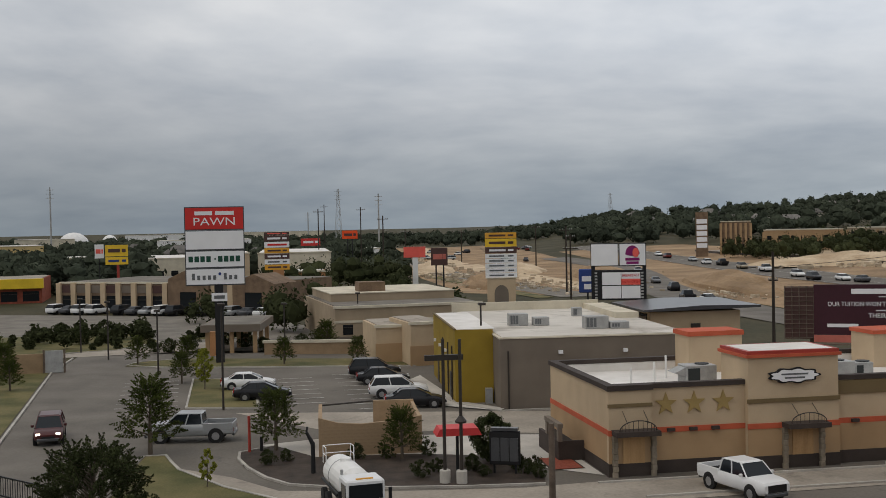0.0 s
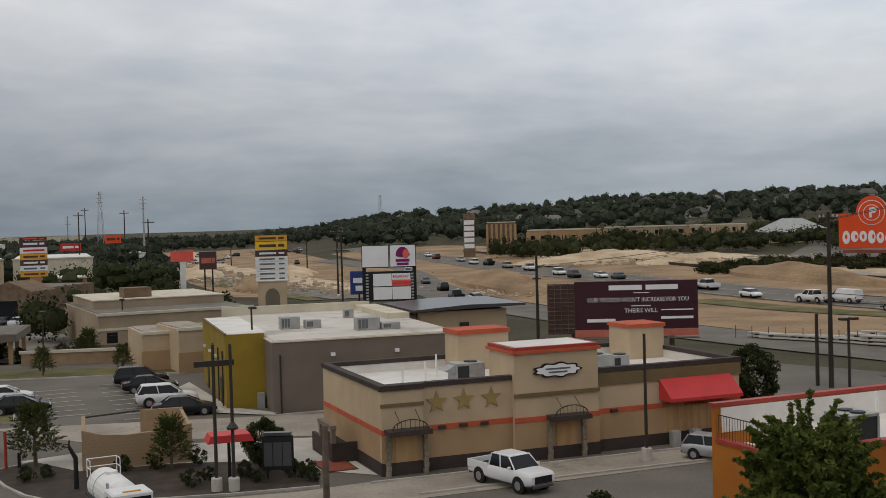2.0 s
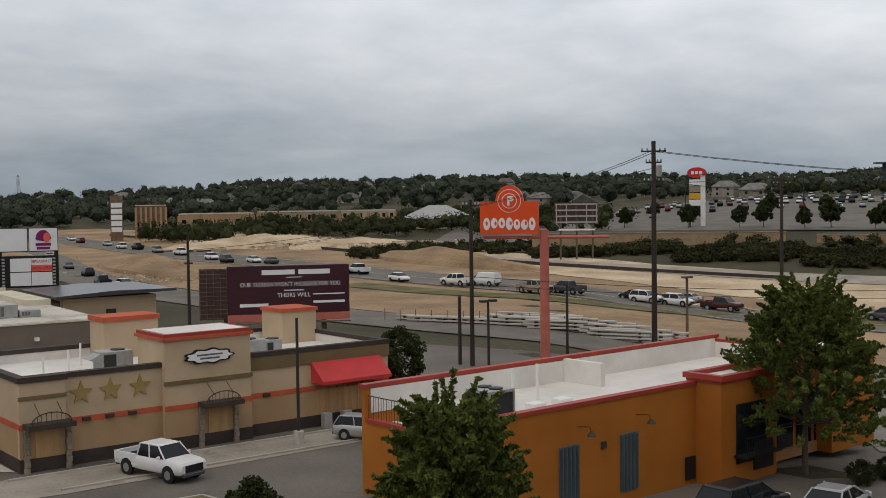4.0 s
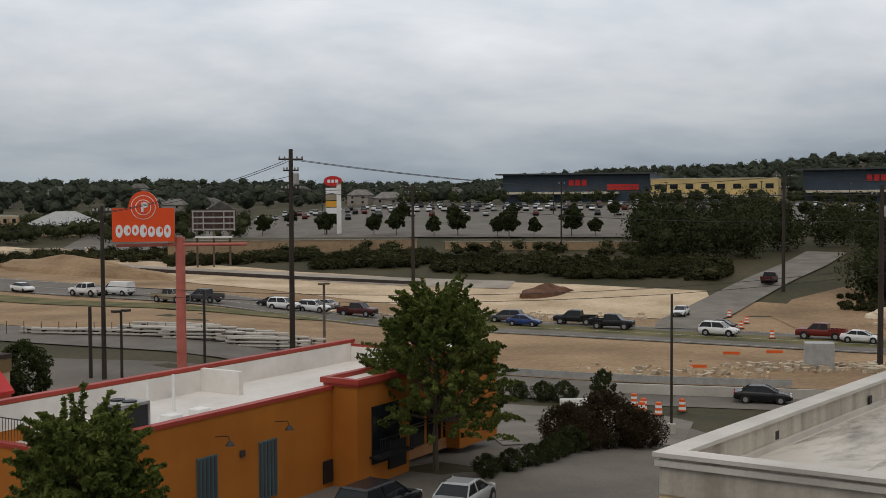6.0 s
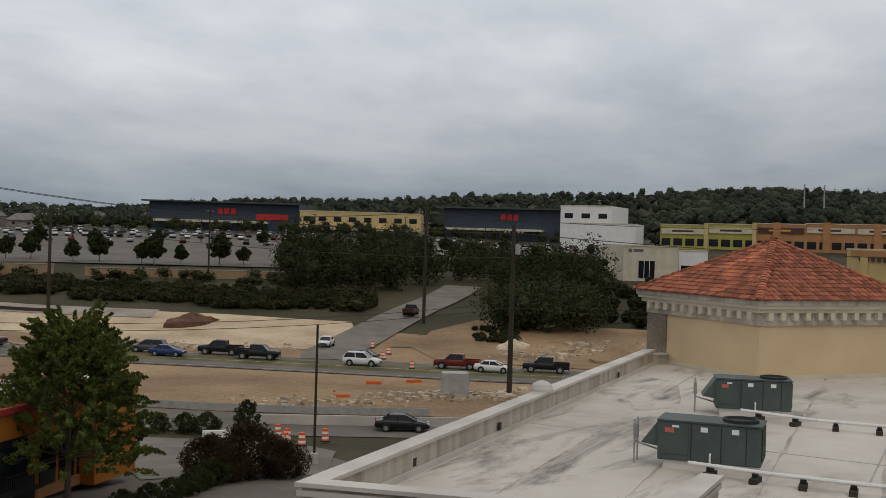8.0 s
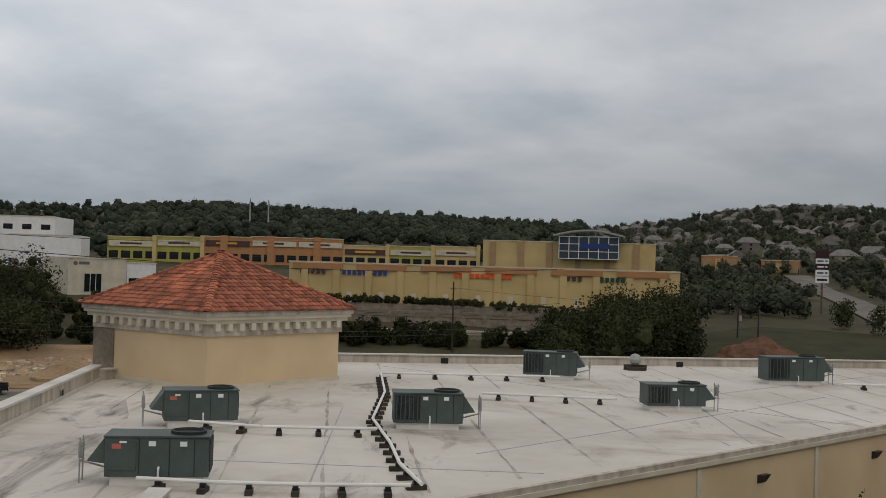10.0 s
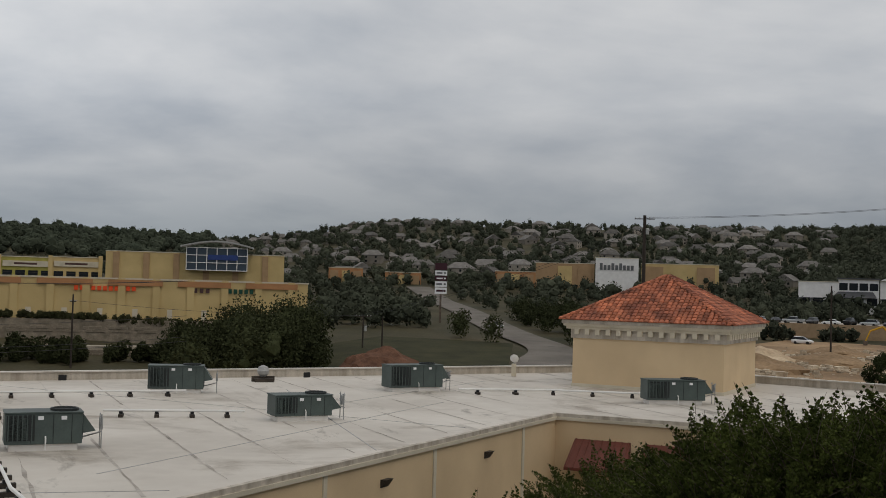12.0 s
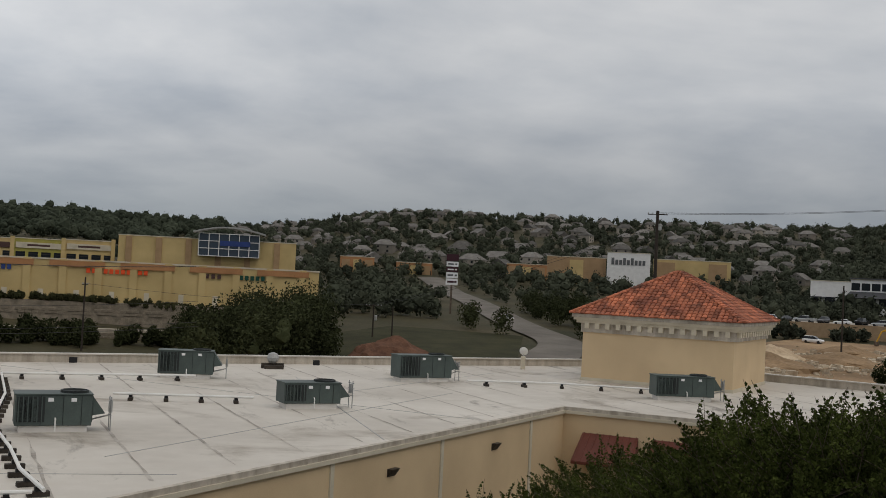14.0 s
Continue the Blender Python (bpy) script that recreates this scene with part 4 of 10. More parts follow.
    # things on the roof
    for x, y, w, d, h in ((6.0, 3.6, 1.9, 1.4, 1.15), (14.2, 3.0, 2.2, 1.5, 1.1), (16.6, 3.4, 1.2, 1.1, 0.95)):
        unit = bxp("rooftop_unit", (x, y, 4.26, x + w, y + d, 4.26 + h), M["galvanised"], th, "pale grey rooftop air unit", 0.03)
        bxp("coil", (x + 0.12, y - 0.02, 4.4, x + w * 0.45, y - 0.001, 4.1 + h), M["hvacdark"], unit)
        bxp("curb", (x + 0.1, y + 0.1, 4.2, x + w - 0.1, y + d - 0.1, 4.26), M["hvacdark"], unit)
        part("fan_guard", lathe(bmesh.new(), [(0.42, 4.26 + h), (0.42, 4.32 + h), (0.34, 4.33 + h)], 14, x + w * 0.65, y + d / 2), M["hvacdark"], unit)
    hood = bmesh.new()
    v = [hood.verts.new(p) for p in ((6.0, 3.7, 5.3), (6.0, 4.9, 5.3), (5.3, 4.9, 5.0), (5.3, 3.7, 5.0), (6.0, 3.7, 4.75), (6.0, 4.9, 4.75))]
    for q in ((0, 1, 2, 3), (0, 3, 4), (1, 5, 2), (3, 2, 5, 4)):
        hood.faces.new([v[i] for i in q])
    part("intake_hood", hood, M["galvanised"], th, "sloping metal intake hood")
    for u, w in ((18.2, 0.55), (19.6, 0.6)):
        bxp("utility_box", (u, -0.9, 0, u + w, -0.4, 0.95), M["galvanised"], th, "grey utility box at the wall", 0.03)
    for x, y in ((2.2, 2.4), (4.4, 4.6), (6.2, 7.5)):
        part("vent_pipe", rod(bmesh.new(), (x, y, 4.2), (x, y, 5.6), 0.07), M["pipewhite"], th, "white vent pipe")
    return th


diner()


# ---- orange restaurant ----
def orange_restaurant():
    th = thing("restaurant", 24.4, 40.1, 0, 12.0, "orange stucco restaurant with red roof trim and blue shutters", "restaurant")
    L, D, H = 27.6, 9.6, 4.85
    bm = bmesh.new()
    box(bm, 0, 0, 0, L, 0.3, H), box(bm, 0, D - 0.3, 0, L, D, H + 0.25), box(bm, 0, 0.3, 0, 0.3, D - 0.3, H - 1.35), box(bm, L - 0.3, 0.3, 0, L, D - 0.3, H)
    part("wall", bm, M["pumpkin"], th, "orange stucco wall")
    bxp("terrace", (0.3, 0.3, 3.0, 2.4, D - 0.3, 3.3), M["whiteroof"], th, "white terrace at the roof end")
    bxp("roof", (2.4, 0.3, 3.0, L - 0.3, D - 0.3, 3.9), M["whiteroof"], th, "white flat roof")
    bm = bmesh.new()
    box(bm, 0.3, 0.3, 3.9, 12.5, 0.36, H), box(bm, 0.3, D - 0.36, 3.9, L - 0.3, D - 0.3, H + 0.2), box(bm, L - 0.36, 0.36, 3.9, L - 0.3, D - 0.36, H)
    box(bm, 13.5, 6.5, 3.9, 13.8, D - 0.36, H + 0.3)
    part("parapet_lining", bm, M["whiteroof"], th, "white parapet lining")
    bm = bmesh.new()
    for q in ((-0.08, -0.08, L + 0.08, 0.36), (-0.08, D - 0.36, L + 0.08, D + 0.08), (-0.08, 0.36, 0.36, D - 0.36), (L - 0.36, 0.36, L + 0.08, D - 0.36)):
        box(bm, q[0], q[1], H + (0.25 if q[1] > 5 else -1.35 if q[2] < 1 else 0), q[2], q[3], H + 0.18 + (0.25 if q[1] > 5 else -1.35 if q[2] < 1 else 0))
    part("coping", bm, M["redtrim"], th, "dark red coping")
    bxp("entrance_block", (13.0, -1.5, 0, 17.6, 0.5, 5.15), M["pumpkin"], th, "orange stucco projecting block")
    for q in ((12.85, -1.65, 17.75, -1.3), (12.85, 0.3, 17.75, 0.65), (12.85, -1.3, 13.2, 0.3), (17.4, -1.3, 17.75, 0.3)):
        bxp("entrance_cap", (q[0], q[1], 5.15, q[2], q[3], 5.42), M["redtrim"], th, "dark red cap")
    bxp("entrance_moulding", (12.92, -1.58, 5.03, 17.68, 0.5, 5.15), M["redtrim"], th)
    bxp("entrance_roof", (13.2, -1.3, 5.15, 17.4, 0.3, 5.2), M["whiteroof"], th, "white flat roof")
    bxp("corner_block", (L - 4.0, -1.0, 0, L + 0.4, 3.0, 5.35), M["pumpkin"], th)
    for q in ((L - 4.15, -1.15, L + 0.55, -0.8), (L - 4.15, 2.8, L + 0.55, 3.15), (L - 4.15, -0.8, L - 3.8, 2.8), (L + 0.2, -0.8, L + 0.55, 2.8)):
        bxp("corner_cap", (q[0], q[1], 5.35, q[2], q[3], 5.6), M["redtrim"], th)
    bxp("corner_roof", (L - 3.8, -0.8, 5.35, L + 0.2, 2.8, 5.4), M["whiteroof"], th)
    bxp("base_band", (17.7, -0.14, 0, L - 4.02, -0.001, 0.55), M["terracotta_wall"], th, "brown tiled base")
    for u in (4.05, 8.05):
        sh = bxp("shutter", (u - 0.62, -0.07, 0.55, u + 0.62, -0.005, 3.2), M["shutter"], th, "blue-grey louvred shutters")
        bm = bmesh.new()
        for k in range(5):
            box(bm, u - 0.6 + 0.25 * k, -0.1, 0.6, u - 0.47 + 0.25 * k, -0.07, 3.15)
        part("slat", bm, M["cargrey"], sh)
    for u in (4.6, 8.6):
        bm = bmesh.new()
        rod(bm, (u, 0, 3.95), (u, -0.75, 4.05), 0.02, n=5), rod(bm, (u, -0.75, 4.05), (u, -0.85, 3.85), 0.02, n=5)
        lathe(bm, [(0.05, 3.88), (0.2, 3.7), (0.22, 3.66)], 10, u, -0.86)
        part("gooseneck_lamp", bm, M["bronze"], th, "dark gooseneck wall lamp")
    bxp("wall_box", (6.15, -0.09, 2.75, 6.45, -0.005, 3.05), M["darkbrown"], th)
    # dark window bay with an iron balcony, doors
    bxp("window", (14.2, -1.58, 1.0, 16.6, -1.5, 3.9), M["glass"], th, "dark window")
    bxp("balcony_floor", (14.0, -2.2, 1.35, 17.0, -1.5, 1.45), M["black"], th)
    bm = bmesh.new()
    for k in range(22):
        rod(bm, (14.02 + 0.14 * k, -2.18, 1.45), (14.02 + 0.14 * k, -2.18, 2.35), 0.012, n=4)
    rod(bm, (14.0, -2.18, 2.35), (17.0, -2.18, 2.35), 0.025, n=5)
    part("balcony_rail", bm, M["black"], th, "black iron balcony rail")
    for k in range(4):
        win = bxp("window", (18.2 + 1.75 * k, -0.06, 0.6, 19.6 + 1.75 * k, -0.005, 3.1), M["glass"], th, "dark window")
        bxp("frame", (18.15 + 1.75 * k, -0.09, 1.8, 19.65 + 1.75 * k, -0.06, 1.88), M["black"], win)
    bxp("menu_board", (12.15, -0.12, 0.3, 12.85, -0.02, 1.4), M["black"], th)
    bxp("service_window", (15.6, -1.6, 0.5, 17.2, -1.51, 1.9), M["black"], th)
    # rail along the side wall
    bm = bmesh.new()
    for k in range(44):
        rod(bm, (0.1, 0.6 + 0.2 * k, H - 1.2), (0.1, 0.6 + 0.2 * k, H - 0.1), 0.015, n=4)
    rod(bm, (0.1, 0.5, H - 0.1), (0.1, D - 0.4, H - 0.1), 0.025, n=5)
    part("roof_rail", bm, M["bronze"], th, "thin metal rail")
    ac = bxp("condenser", (0.5, 1.2, 3.3, 1.9, 2.6, 5.7), M["hvacdark"], th, "boxy dark condenser with a pale lid", 0.03)
    bxp("lid", (0.44, 1.14, 5.7, 1.96, 2.66, 5.84), M["galvanised"], ac, "pale metal lid", 0.02)
    for fy in (1.55, 2.25):
        part("fan_grille", lathe(bmesh.new(), [(0.31, 5.84), (0.31, 5.9), (0.25, 5.91)], 16, 1.2, fy), M["black"], ac)
    for px_, py_ in ((0.44, 1.14), (1.86, 1.14), (0.44, 2.56), (1.86, 2.56)):
        bxp("corner_post", (px_, py_, 3.3, px_ + 0.1, py_ + 0.1, 5.7), M["galvanised"], ac)
    bxp("coil", (0.6, 1.17, 4.3, 1.8, 1.2, 5.75), M["hvacdark"], ac)
    for x in (5.2, 7.0):
        bxp("vent_box", (x, 3.2, 3.9, x + 0.8, 3.9, 4.45), M["white"], th, "white roof vent", 0.03)
    for x, y in ((6.5, 6.0), (8.4, 6.2)):
        part("vent_pipe", rod(bmesh.new(), (x, y, 3.9), (x, y, 5.7), 0.08), M["pipewhite"], th, "white vent pipe")
    return th


orange_restaurant()


# ---- grey and yellow shop ----
def grey_shop():
    th = thing("shop", 4.1, 86.0, 0, 6.0, "flat-roofed shop with grey and mustard-yellow walls", "shop")
    bm = bmesh.new()
    box(bm, 0, 0, 0, 14.6, 27, 5.3)
    part("wall", bm, M["taupe"], th, "taupe stucco wall")
    bxp("yellow_wall", (-3.0, 3.6, 0, 0.0, 21, 5.75), M["mustard"], th, "mustard-yellow stucco wall")
    bxp("wall_coping", (-0.06, -0.06, 5.3, 14.66, 27, 5.4), M["cream"], th)
    bxp("roof", (0.2, 0.2, 5.4, 14.5, 27, 5.45), M["membrane"], th, "white flat roof")
    bxp("roof", (-2.9, 3.7, 5.75, 0.2, 20.9, 5.8), M["whiteroof"], th)
    bxp("back_parapet", (-0.6, 26.6, 5.4, 14.0, 27, 6.25), M["cream"], th, "white back parapet")
    bxp("side_parapet", (12.5, 14.0, 5.45, 14.6, 26.6, 5.95), M["cream"], th)
    # entrance block with a low barrel roof
    ent = bxp("entrance", (16.5, 17.0, 0, 25.0, 27.0, 5.6), M["beige"], th, "beige entrance block")
    bxp("glazing", (16.44, 18.0, 3.2, 16.5, 24.0, 5.4), M["glass"], ent)
    part("canopy_roof", slab(bmesh.new(), [(15.6, 5.72), (26.6, 5.9), (26.6, 6.12), (21.0, 6.2), (15.6, 5.9)], 16.0, 27.6), M["cargrey"], th, "thin dark curved metal roof")
    bxp("infill", (14.6, 10.0, 0, 16.5, 26.5, 4.6), M["beige"], th)
    bxp("wall_sign", (20.3, 16.9, 3.9, 21.2, 17.0, 4.5), M["bronze"], th)
    for u in (4.6, 9.6):
        bxp("wall_lamp", (u - 0.16, -0.25, 4.1, u + 0.16, -0.01, 4.35), M["signwhite"], th)
    for k, (x, y, w, d, h) in enumerate(((2.2, 9, 1.6, 1.2, 1.0), (4.2, 8.6, 1.3, 1.1, 0.7), (7.6, 4.5, 1.9, 1.3, 1.0), (9.6, 4.2, 1.5, 1.1, 0.55), (9.3, 17, 0.9, 0.7, 0.8))):
        u = bxp("rooftop_unit", (x, y, 5.45, x + w, y + d, 5.45 + h), M["galvanised"], th, "pale rooftop air unit", 0.03)
        for j in range(3):
            bxp("louvre", (x + 0.1 + j * (w - 0.2) / 6, y - 0.02, 5.6, x + 0.1 + (j + 0.8) * (w - 0.2) / 6, y - 0.001, 5.32 + h), M["signgrey"], u)
    for x, y in ((-3.1, 12), (-3.1, 8), (-3.1, 5), (0.6, -0.1)):
        part("downpipe", rod(bmesh.new(), (x, y, 0), (x, y, 4.4), 0.06, n=6), M["bronze"], th)
    bxp("meter_box", (-0.7, 2.9, 0, -0.2, 3.5, 1.2), M["galvanised"], th)
    for y in (6.2, 16.0):
        bxp("door", (-3.06, y, 0.05, -3.002, y + 1.1, 2.15), M["bronze"], th, "dark metal door")
    for y in (4.4, 9.8, 14.2, 18.6):
        bxp("wall_lamp", (-3.2, y, 3.4, -3.0, y + 0.3, 3.65), M["signwhite"], th)
    bxp("yellow_coping", (-3.08, 3.5, 5.75, -2.9, 21.06, 5.86), M["olive"], th)
    return th


grey_shop()


# bay lines in the car park
def bay_lines(p, q, n, length, turn):
    p, q = Vector(p), Vector(q)
    d = (q - p) / n
    yaw = math.degrees(math.atan2(d.y, d.x)) + turn
    me = mesh_of("bay_line", box(bmesh.new(), 0, -0.05, 0, length, 0.05, 0.008), M["paint"])
    for k in range(n + 1):
        o = new("bay_line", me)
        o.matrix_basis = pose(*(p + d * k), 0.075, 0, 0, yaw)
        tagged(o, "worn white painted bay line", "marking", "bay lines", "structure")


bay_lines((-21.3, 90.5), (-24.6, 105.5), 6, 4.8, 90)
bay_lines((-14.4, 90.0), (-17.3, 105.0), 6, 5.0, -90)
bay_lines((-1.6, 88.2), (-5.6, 108.5), 8, 5.2, 90)
kerb_line([(13.0, 52.6), (15.6, 52.9), (16.2, 51.2), (15.5, 49.6), (13.2, 49.4), (12.5, 51.0)], closed=True)
spread("grass_plot", [(13.0, 52.6), (15.6, 52.9), (16.2, 51.2), (15.5, 49.6), (13.2, 49.4), (12.5, 51.0)], M["grass"], 0.1, label="small dry grass island by the diner", category="grass")
kerb_line([(8.0, 60.9), (20, 62.9), (34, 65.2)])
kerb_line([(10.0, 57.6), (20, 59.4), (33, 61.6)])


# ---- foliage ----
def leaves_mesh(rng, centres, radii, per, size, name, mat, core=0.0, flat=0.9):
    """Many small leaf blades round a number of clump centres, as one mesh."""
    vs, fs, n = [], [], 0
    C = np.asarray(centres, float)
    R = np.asarray(radii, float)
    k = np.repeat(np.arange(len(C)), per)
    d = rng.normal(size=(len(k), 3))
    d /= np.linalg.norm(d, axis=1)[:, None]
    rad = R[k] * (0.35 + 0.65 * rng.random(len(k)) ** 0.5)[:, None] if R.ndim == 2 else (R[k] * (0.35 + 0.65 * rng.random(len(k)) ** 0.5))[:, None]
    p = C[k] + d * rad
    a = rng.normal(size=(len(k), 3))
    a /= np.linalg.norm(a, axis=1)[:, None]
    b = np.cross(a, rng.normal(size=(len(k), 3)))
    b /= np.linalg.norm(b, axis=1)[:, None]
    s = (size * (0.6 + 0.8 * rng.random(len(k))))[:, None]
    quad = np.stack([p - a * s, p - b * s * 0.55, p + a * s, p + b * s * 0.55], 1).reshape(-1, 3)
    vs = quad.tolist()
    fs = [(i, i + 1, i + 2, i + 3) for i in range(0, len(vs), 4)]
    if core:
        t = (1 + 5 ** 0.5) / 2
        ico = np.array([(-1, t, 0), (1, t, 0), (-1, -t, 0), (1, -t, 0), (0, -1, t), (0, 1, t), (0, -1, -t), (0, 1, -t), (t, 0, -1), (t, 0, 1), (-t, 0, -1), (-t, 0, 1)]) / 1.9
        tri = ((0, 11, 5), (0, 5, 1), (0, 1, 7), (0, 7, 10), (0, 10, 11), (1, 5, 9), (5, 11, 4), (11, 10, 2), (10, 7, 6), (7, 1, 8), (3, 9, 4), (3, 4, 2), (3, 2, 6), (3, 6, 8), (3, 8, 9), (4, 9, 5), (2, 4, 11), (6, 2, 10), (8, 6, 7), (9, 8, 1))
        for c, r in zip(C, R):
            o = len(vs)
            vs += (c + ico * np.asarray(r) * core * (0.8 + 0.4 * rng.random((12, 1)))).tolist()
            fs += [(o + i, o + j, o + l) for i, j, l in tri]
    me = bpy.data.meshes.new(name)
    me.from_pydata(vs, [], fs)
    me.materials.append(mat)
    return me


def tree_proto(seed, h, spread_r, trunk_h, leaf, per, clumps, mat, name="tree", label="", category="tree", trunk_r=None, shape=1.0, limbs=7):
    """A tapered trunk with limbs, and a ragged crown of leaf clumps at the limbs' ends."""
    rng = np.random.default_rng(seed)
    th = thing(name, 0, 0, 0, 0, label, category)
    tr = trunk_r or h * 0.016
    bm = bmesh.new()
    lean = Vector((rng.normal() * 0.02 * h, rng.normal() * 0.02 * h, 0))
    pts = [Vector((0, 0, -0.1)), Vector((0, 0, trunk_h * 0.5)) + lean * 0.3, Vector((0, 0, trunk_h)) + lean * 0.6, Vector((0, 0, h * 0.92)) + lean]
    rr = [tr * 1.35, tr, tr * 0.85, tr * 0.15]
    for i in range(3):
        rod(bm, pts[i], pts[i + 1], rr[i], rr[i + 1], 7)
    cs, rs = [], []
    mid = trunk_h + (h - trunk_h) * 0.45
    for i in range(clumps):
        u = (i + 0.5) / clumps
        z = trunk_h * 0.9 + (h - trunk_h * 0.9) * u
        f = math.sin(math.pi * min(1, (0.12 + 0.88 * u)) ** shape) ** 0.7
        a = i * 2.399 + rng.normal() * 0.4
        q = spread_r * f * (0.2 + 0.85 * rng.random() ** 0.6)
        c = Vector((math.cos(a) * q, math.sin(a) * q, z)) + lean * u
        cs.append(tuple(c))
        rs.append(spread_r * (0.15 + 0.2 * rng.random()) * (0.65 + 0.35 * f))
        if i % max(1, clumps // (limbs * 3)) == 0:
            root = pts[2].lerp(pts[3], max(0.0, min(0.9, (z - trunk_h) / (h - trunk_h) - 0.2)))
            rod(bm, root, c, tr * 0.42 * (1.1 - u), tr * 0.08, 5)
    part("trunk", bm, M["bark"], th, "grey-brown trunk with limbs")
    crown = new("crown", leaves_mesh(rng, cs, rs, per, leaf, "crown", M[mat]))
    crown.parent = th
    return th


def place(proto, spots, group="", label=None):
    """The first spot takes the prototype, the others copies of it."""
    out = []
    for i, (x, y, yaw, s, *z) in enumerate(spots):
        m = pose(x, y, z[0] if z else land(x, y), 0, 0, yaw) @ Matrix.Scale(s, 4)
        if i == 0:
            proto.matrix_basis, ob = m, proto
        else:
            ob = copy_thing(proto, Matrix.Identity(4))
            ob.matrix_basis = m
        if group:
            ob["group"] = group
        out.append(ob)
    return out


# ---- vehicles ----
CAR = {
    # stations of the body: x, underside, top, share of the half width
    "sedan": dict(L=4.7, W=1.82, body=[(0, 0.45, 0.80, 0.76), (0.1, 0.34, 0.95, 0.91), (0.7, 0.26, 1.01, 0.99), (2.3, 0.24, 0.98, 1.0), (3.4, 0.24, 0.95, 0.99), (4.1, 0.26, 0.85, 0.96), (4.5, 0.30, 0.73, 0.88), (4.7, 0.40, 0.60, 0.70)], base=(0.55, 3.6, 0.96), top=(1.3, 2.6, 1.45), wheels=(0.95, 3.75), wr=0.33),
    "suv": dict(L=4.8, W=1.92, body=[(0, 0.50, 1.0, 0.84), (0.08, 0.38, 1.10, 0.95), (0.7, 0.30, 1.12, 1.0), (3.4, 0.30, 1.08, 1.0), (4.2, 0.32, 1.0, 0.97), (4.62, 0.38, 0.88, 0.89), (4.8, 0.48, 0.76, 0.72)], base=(0.06, 3.65, 1.08), top=(0.5, 2.7, 1.74), wheels=(0.98, 3.82), wr=0.37),
    "pickup": dict(L=5.8, W=2.0, body=[(0, 0.62, 0.88, 0.93), (0.06, 0.52, 0.92, 0.97), (1.94, 0.42, 0.92, 1.0), (1.96, 0.42, 1.24, 1.0), (4.3, 0.42, 1.26, 1.0), (5.25, 0.42, 1.22, 0.98), (5.68, 0.48, 1.15, 0.93), (5.8, 0.60, 1.02, 0.86)], base=(1.98, 4.45, 1.23), top=(2.1, 3.7, 1.93), wheels=(1.15, 4.75), wr=0.42),
    "van": dict(L=5.3, W=1.98, body=[(0, 0.50, 1.2, 0.92), (0.08, 0.40, 1.25, 0.98), (3.2, 0.35, 1.25, 1.0), (4.5, 0.36, 1.18, 0.98), (5.1, 0.42, 1.0, 0.9), (5.3, 0.50, 0.8, 0.76)], base=(0.05, 4.6, 1.2), top=(0.12, 3.75, 2.05), wheels=(1.0, 4.3), wr=0.36),
}


def frustum(bm, x0, x1, z0, w0, X0, X1, z1, w1):
    v = [bm.verts.new(p) for p in ((x0, -w0, z0), (x1, -w0, z0), (x1, w0, z0), (x0, w0, z0), (X0, -w1, z1), (X1, -w1, z1), (X1, w1, z1), (X0, w1, z1))]
    for q in ((3, 2, 1, 0), (4, 5, 6, 7), (0, 1, 5, 4), (1, 2, 6, 5), (2, 3, 7, 6), (3, 0, 4, 7)):
        bm.faces.new([v[i] for i in q])
    return bm


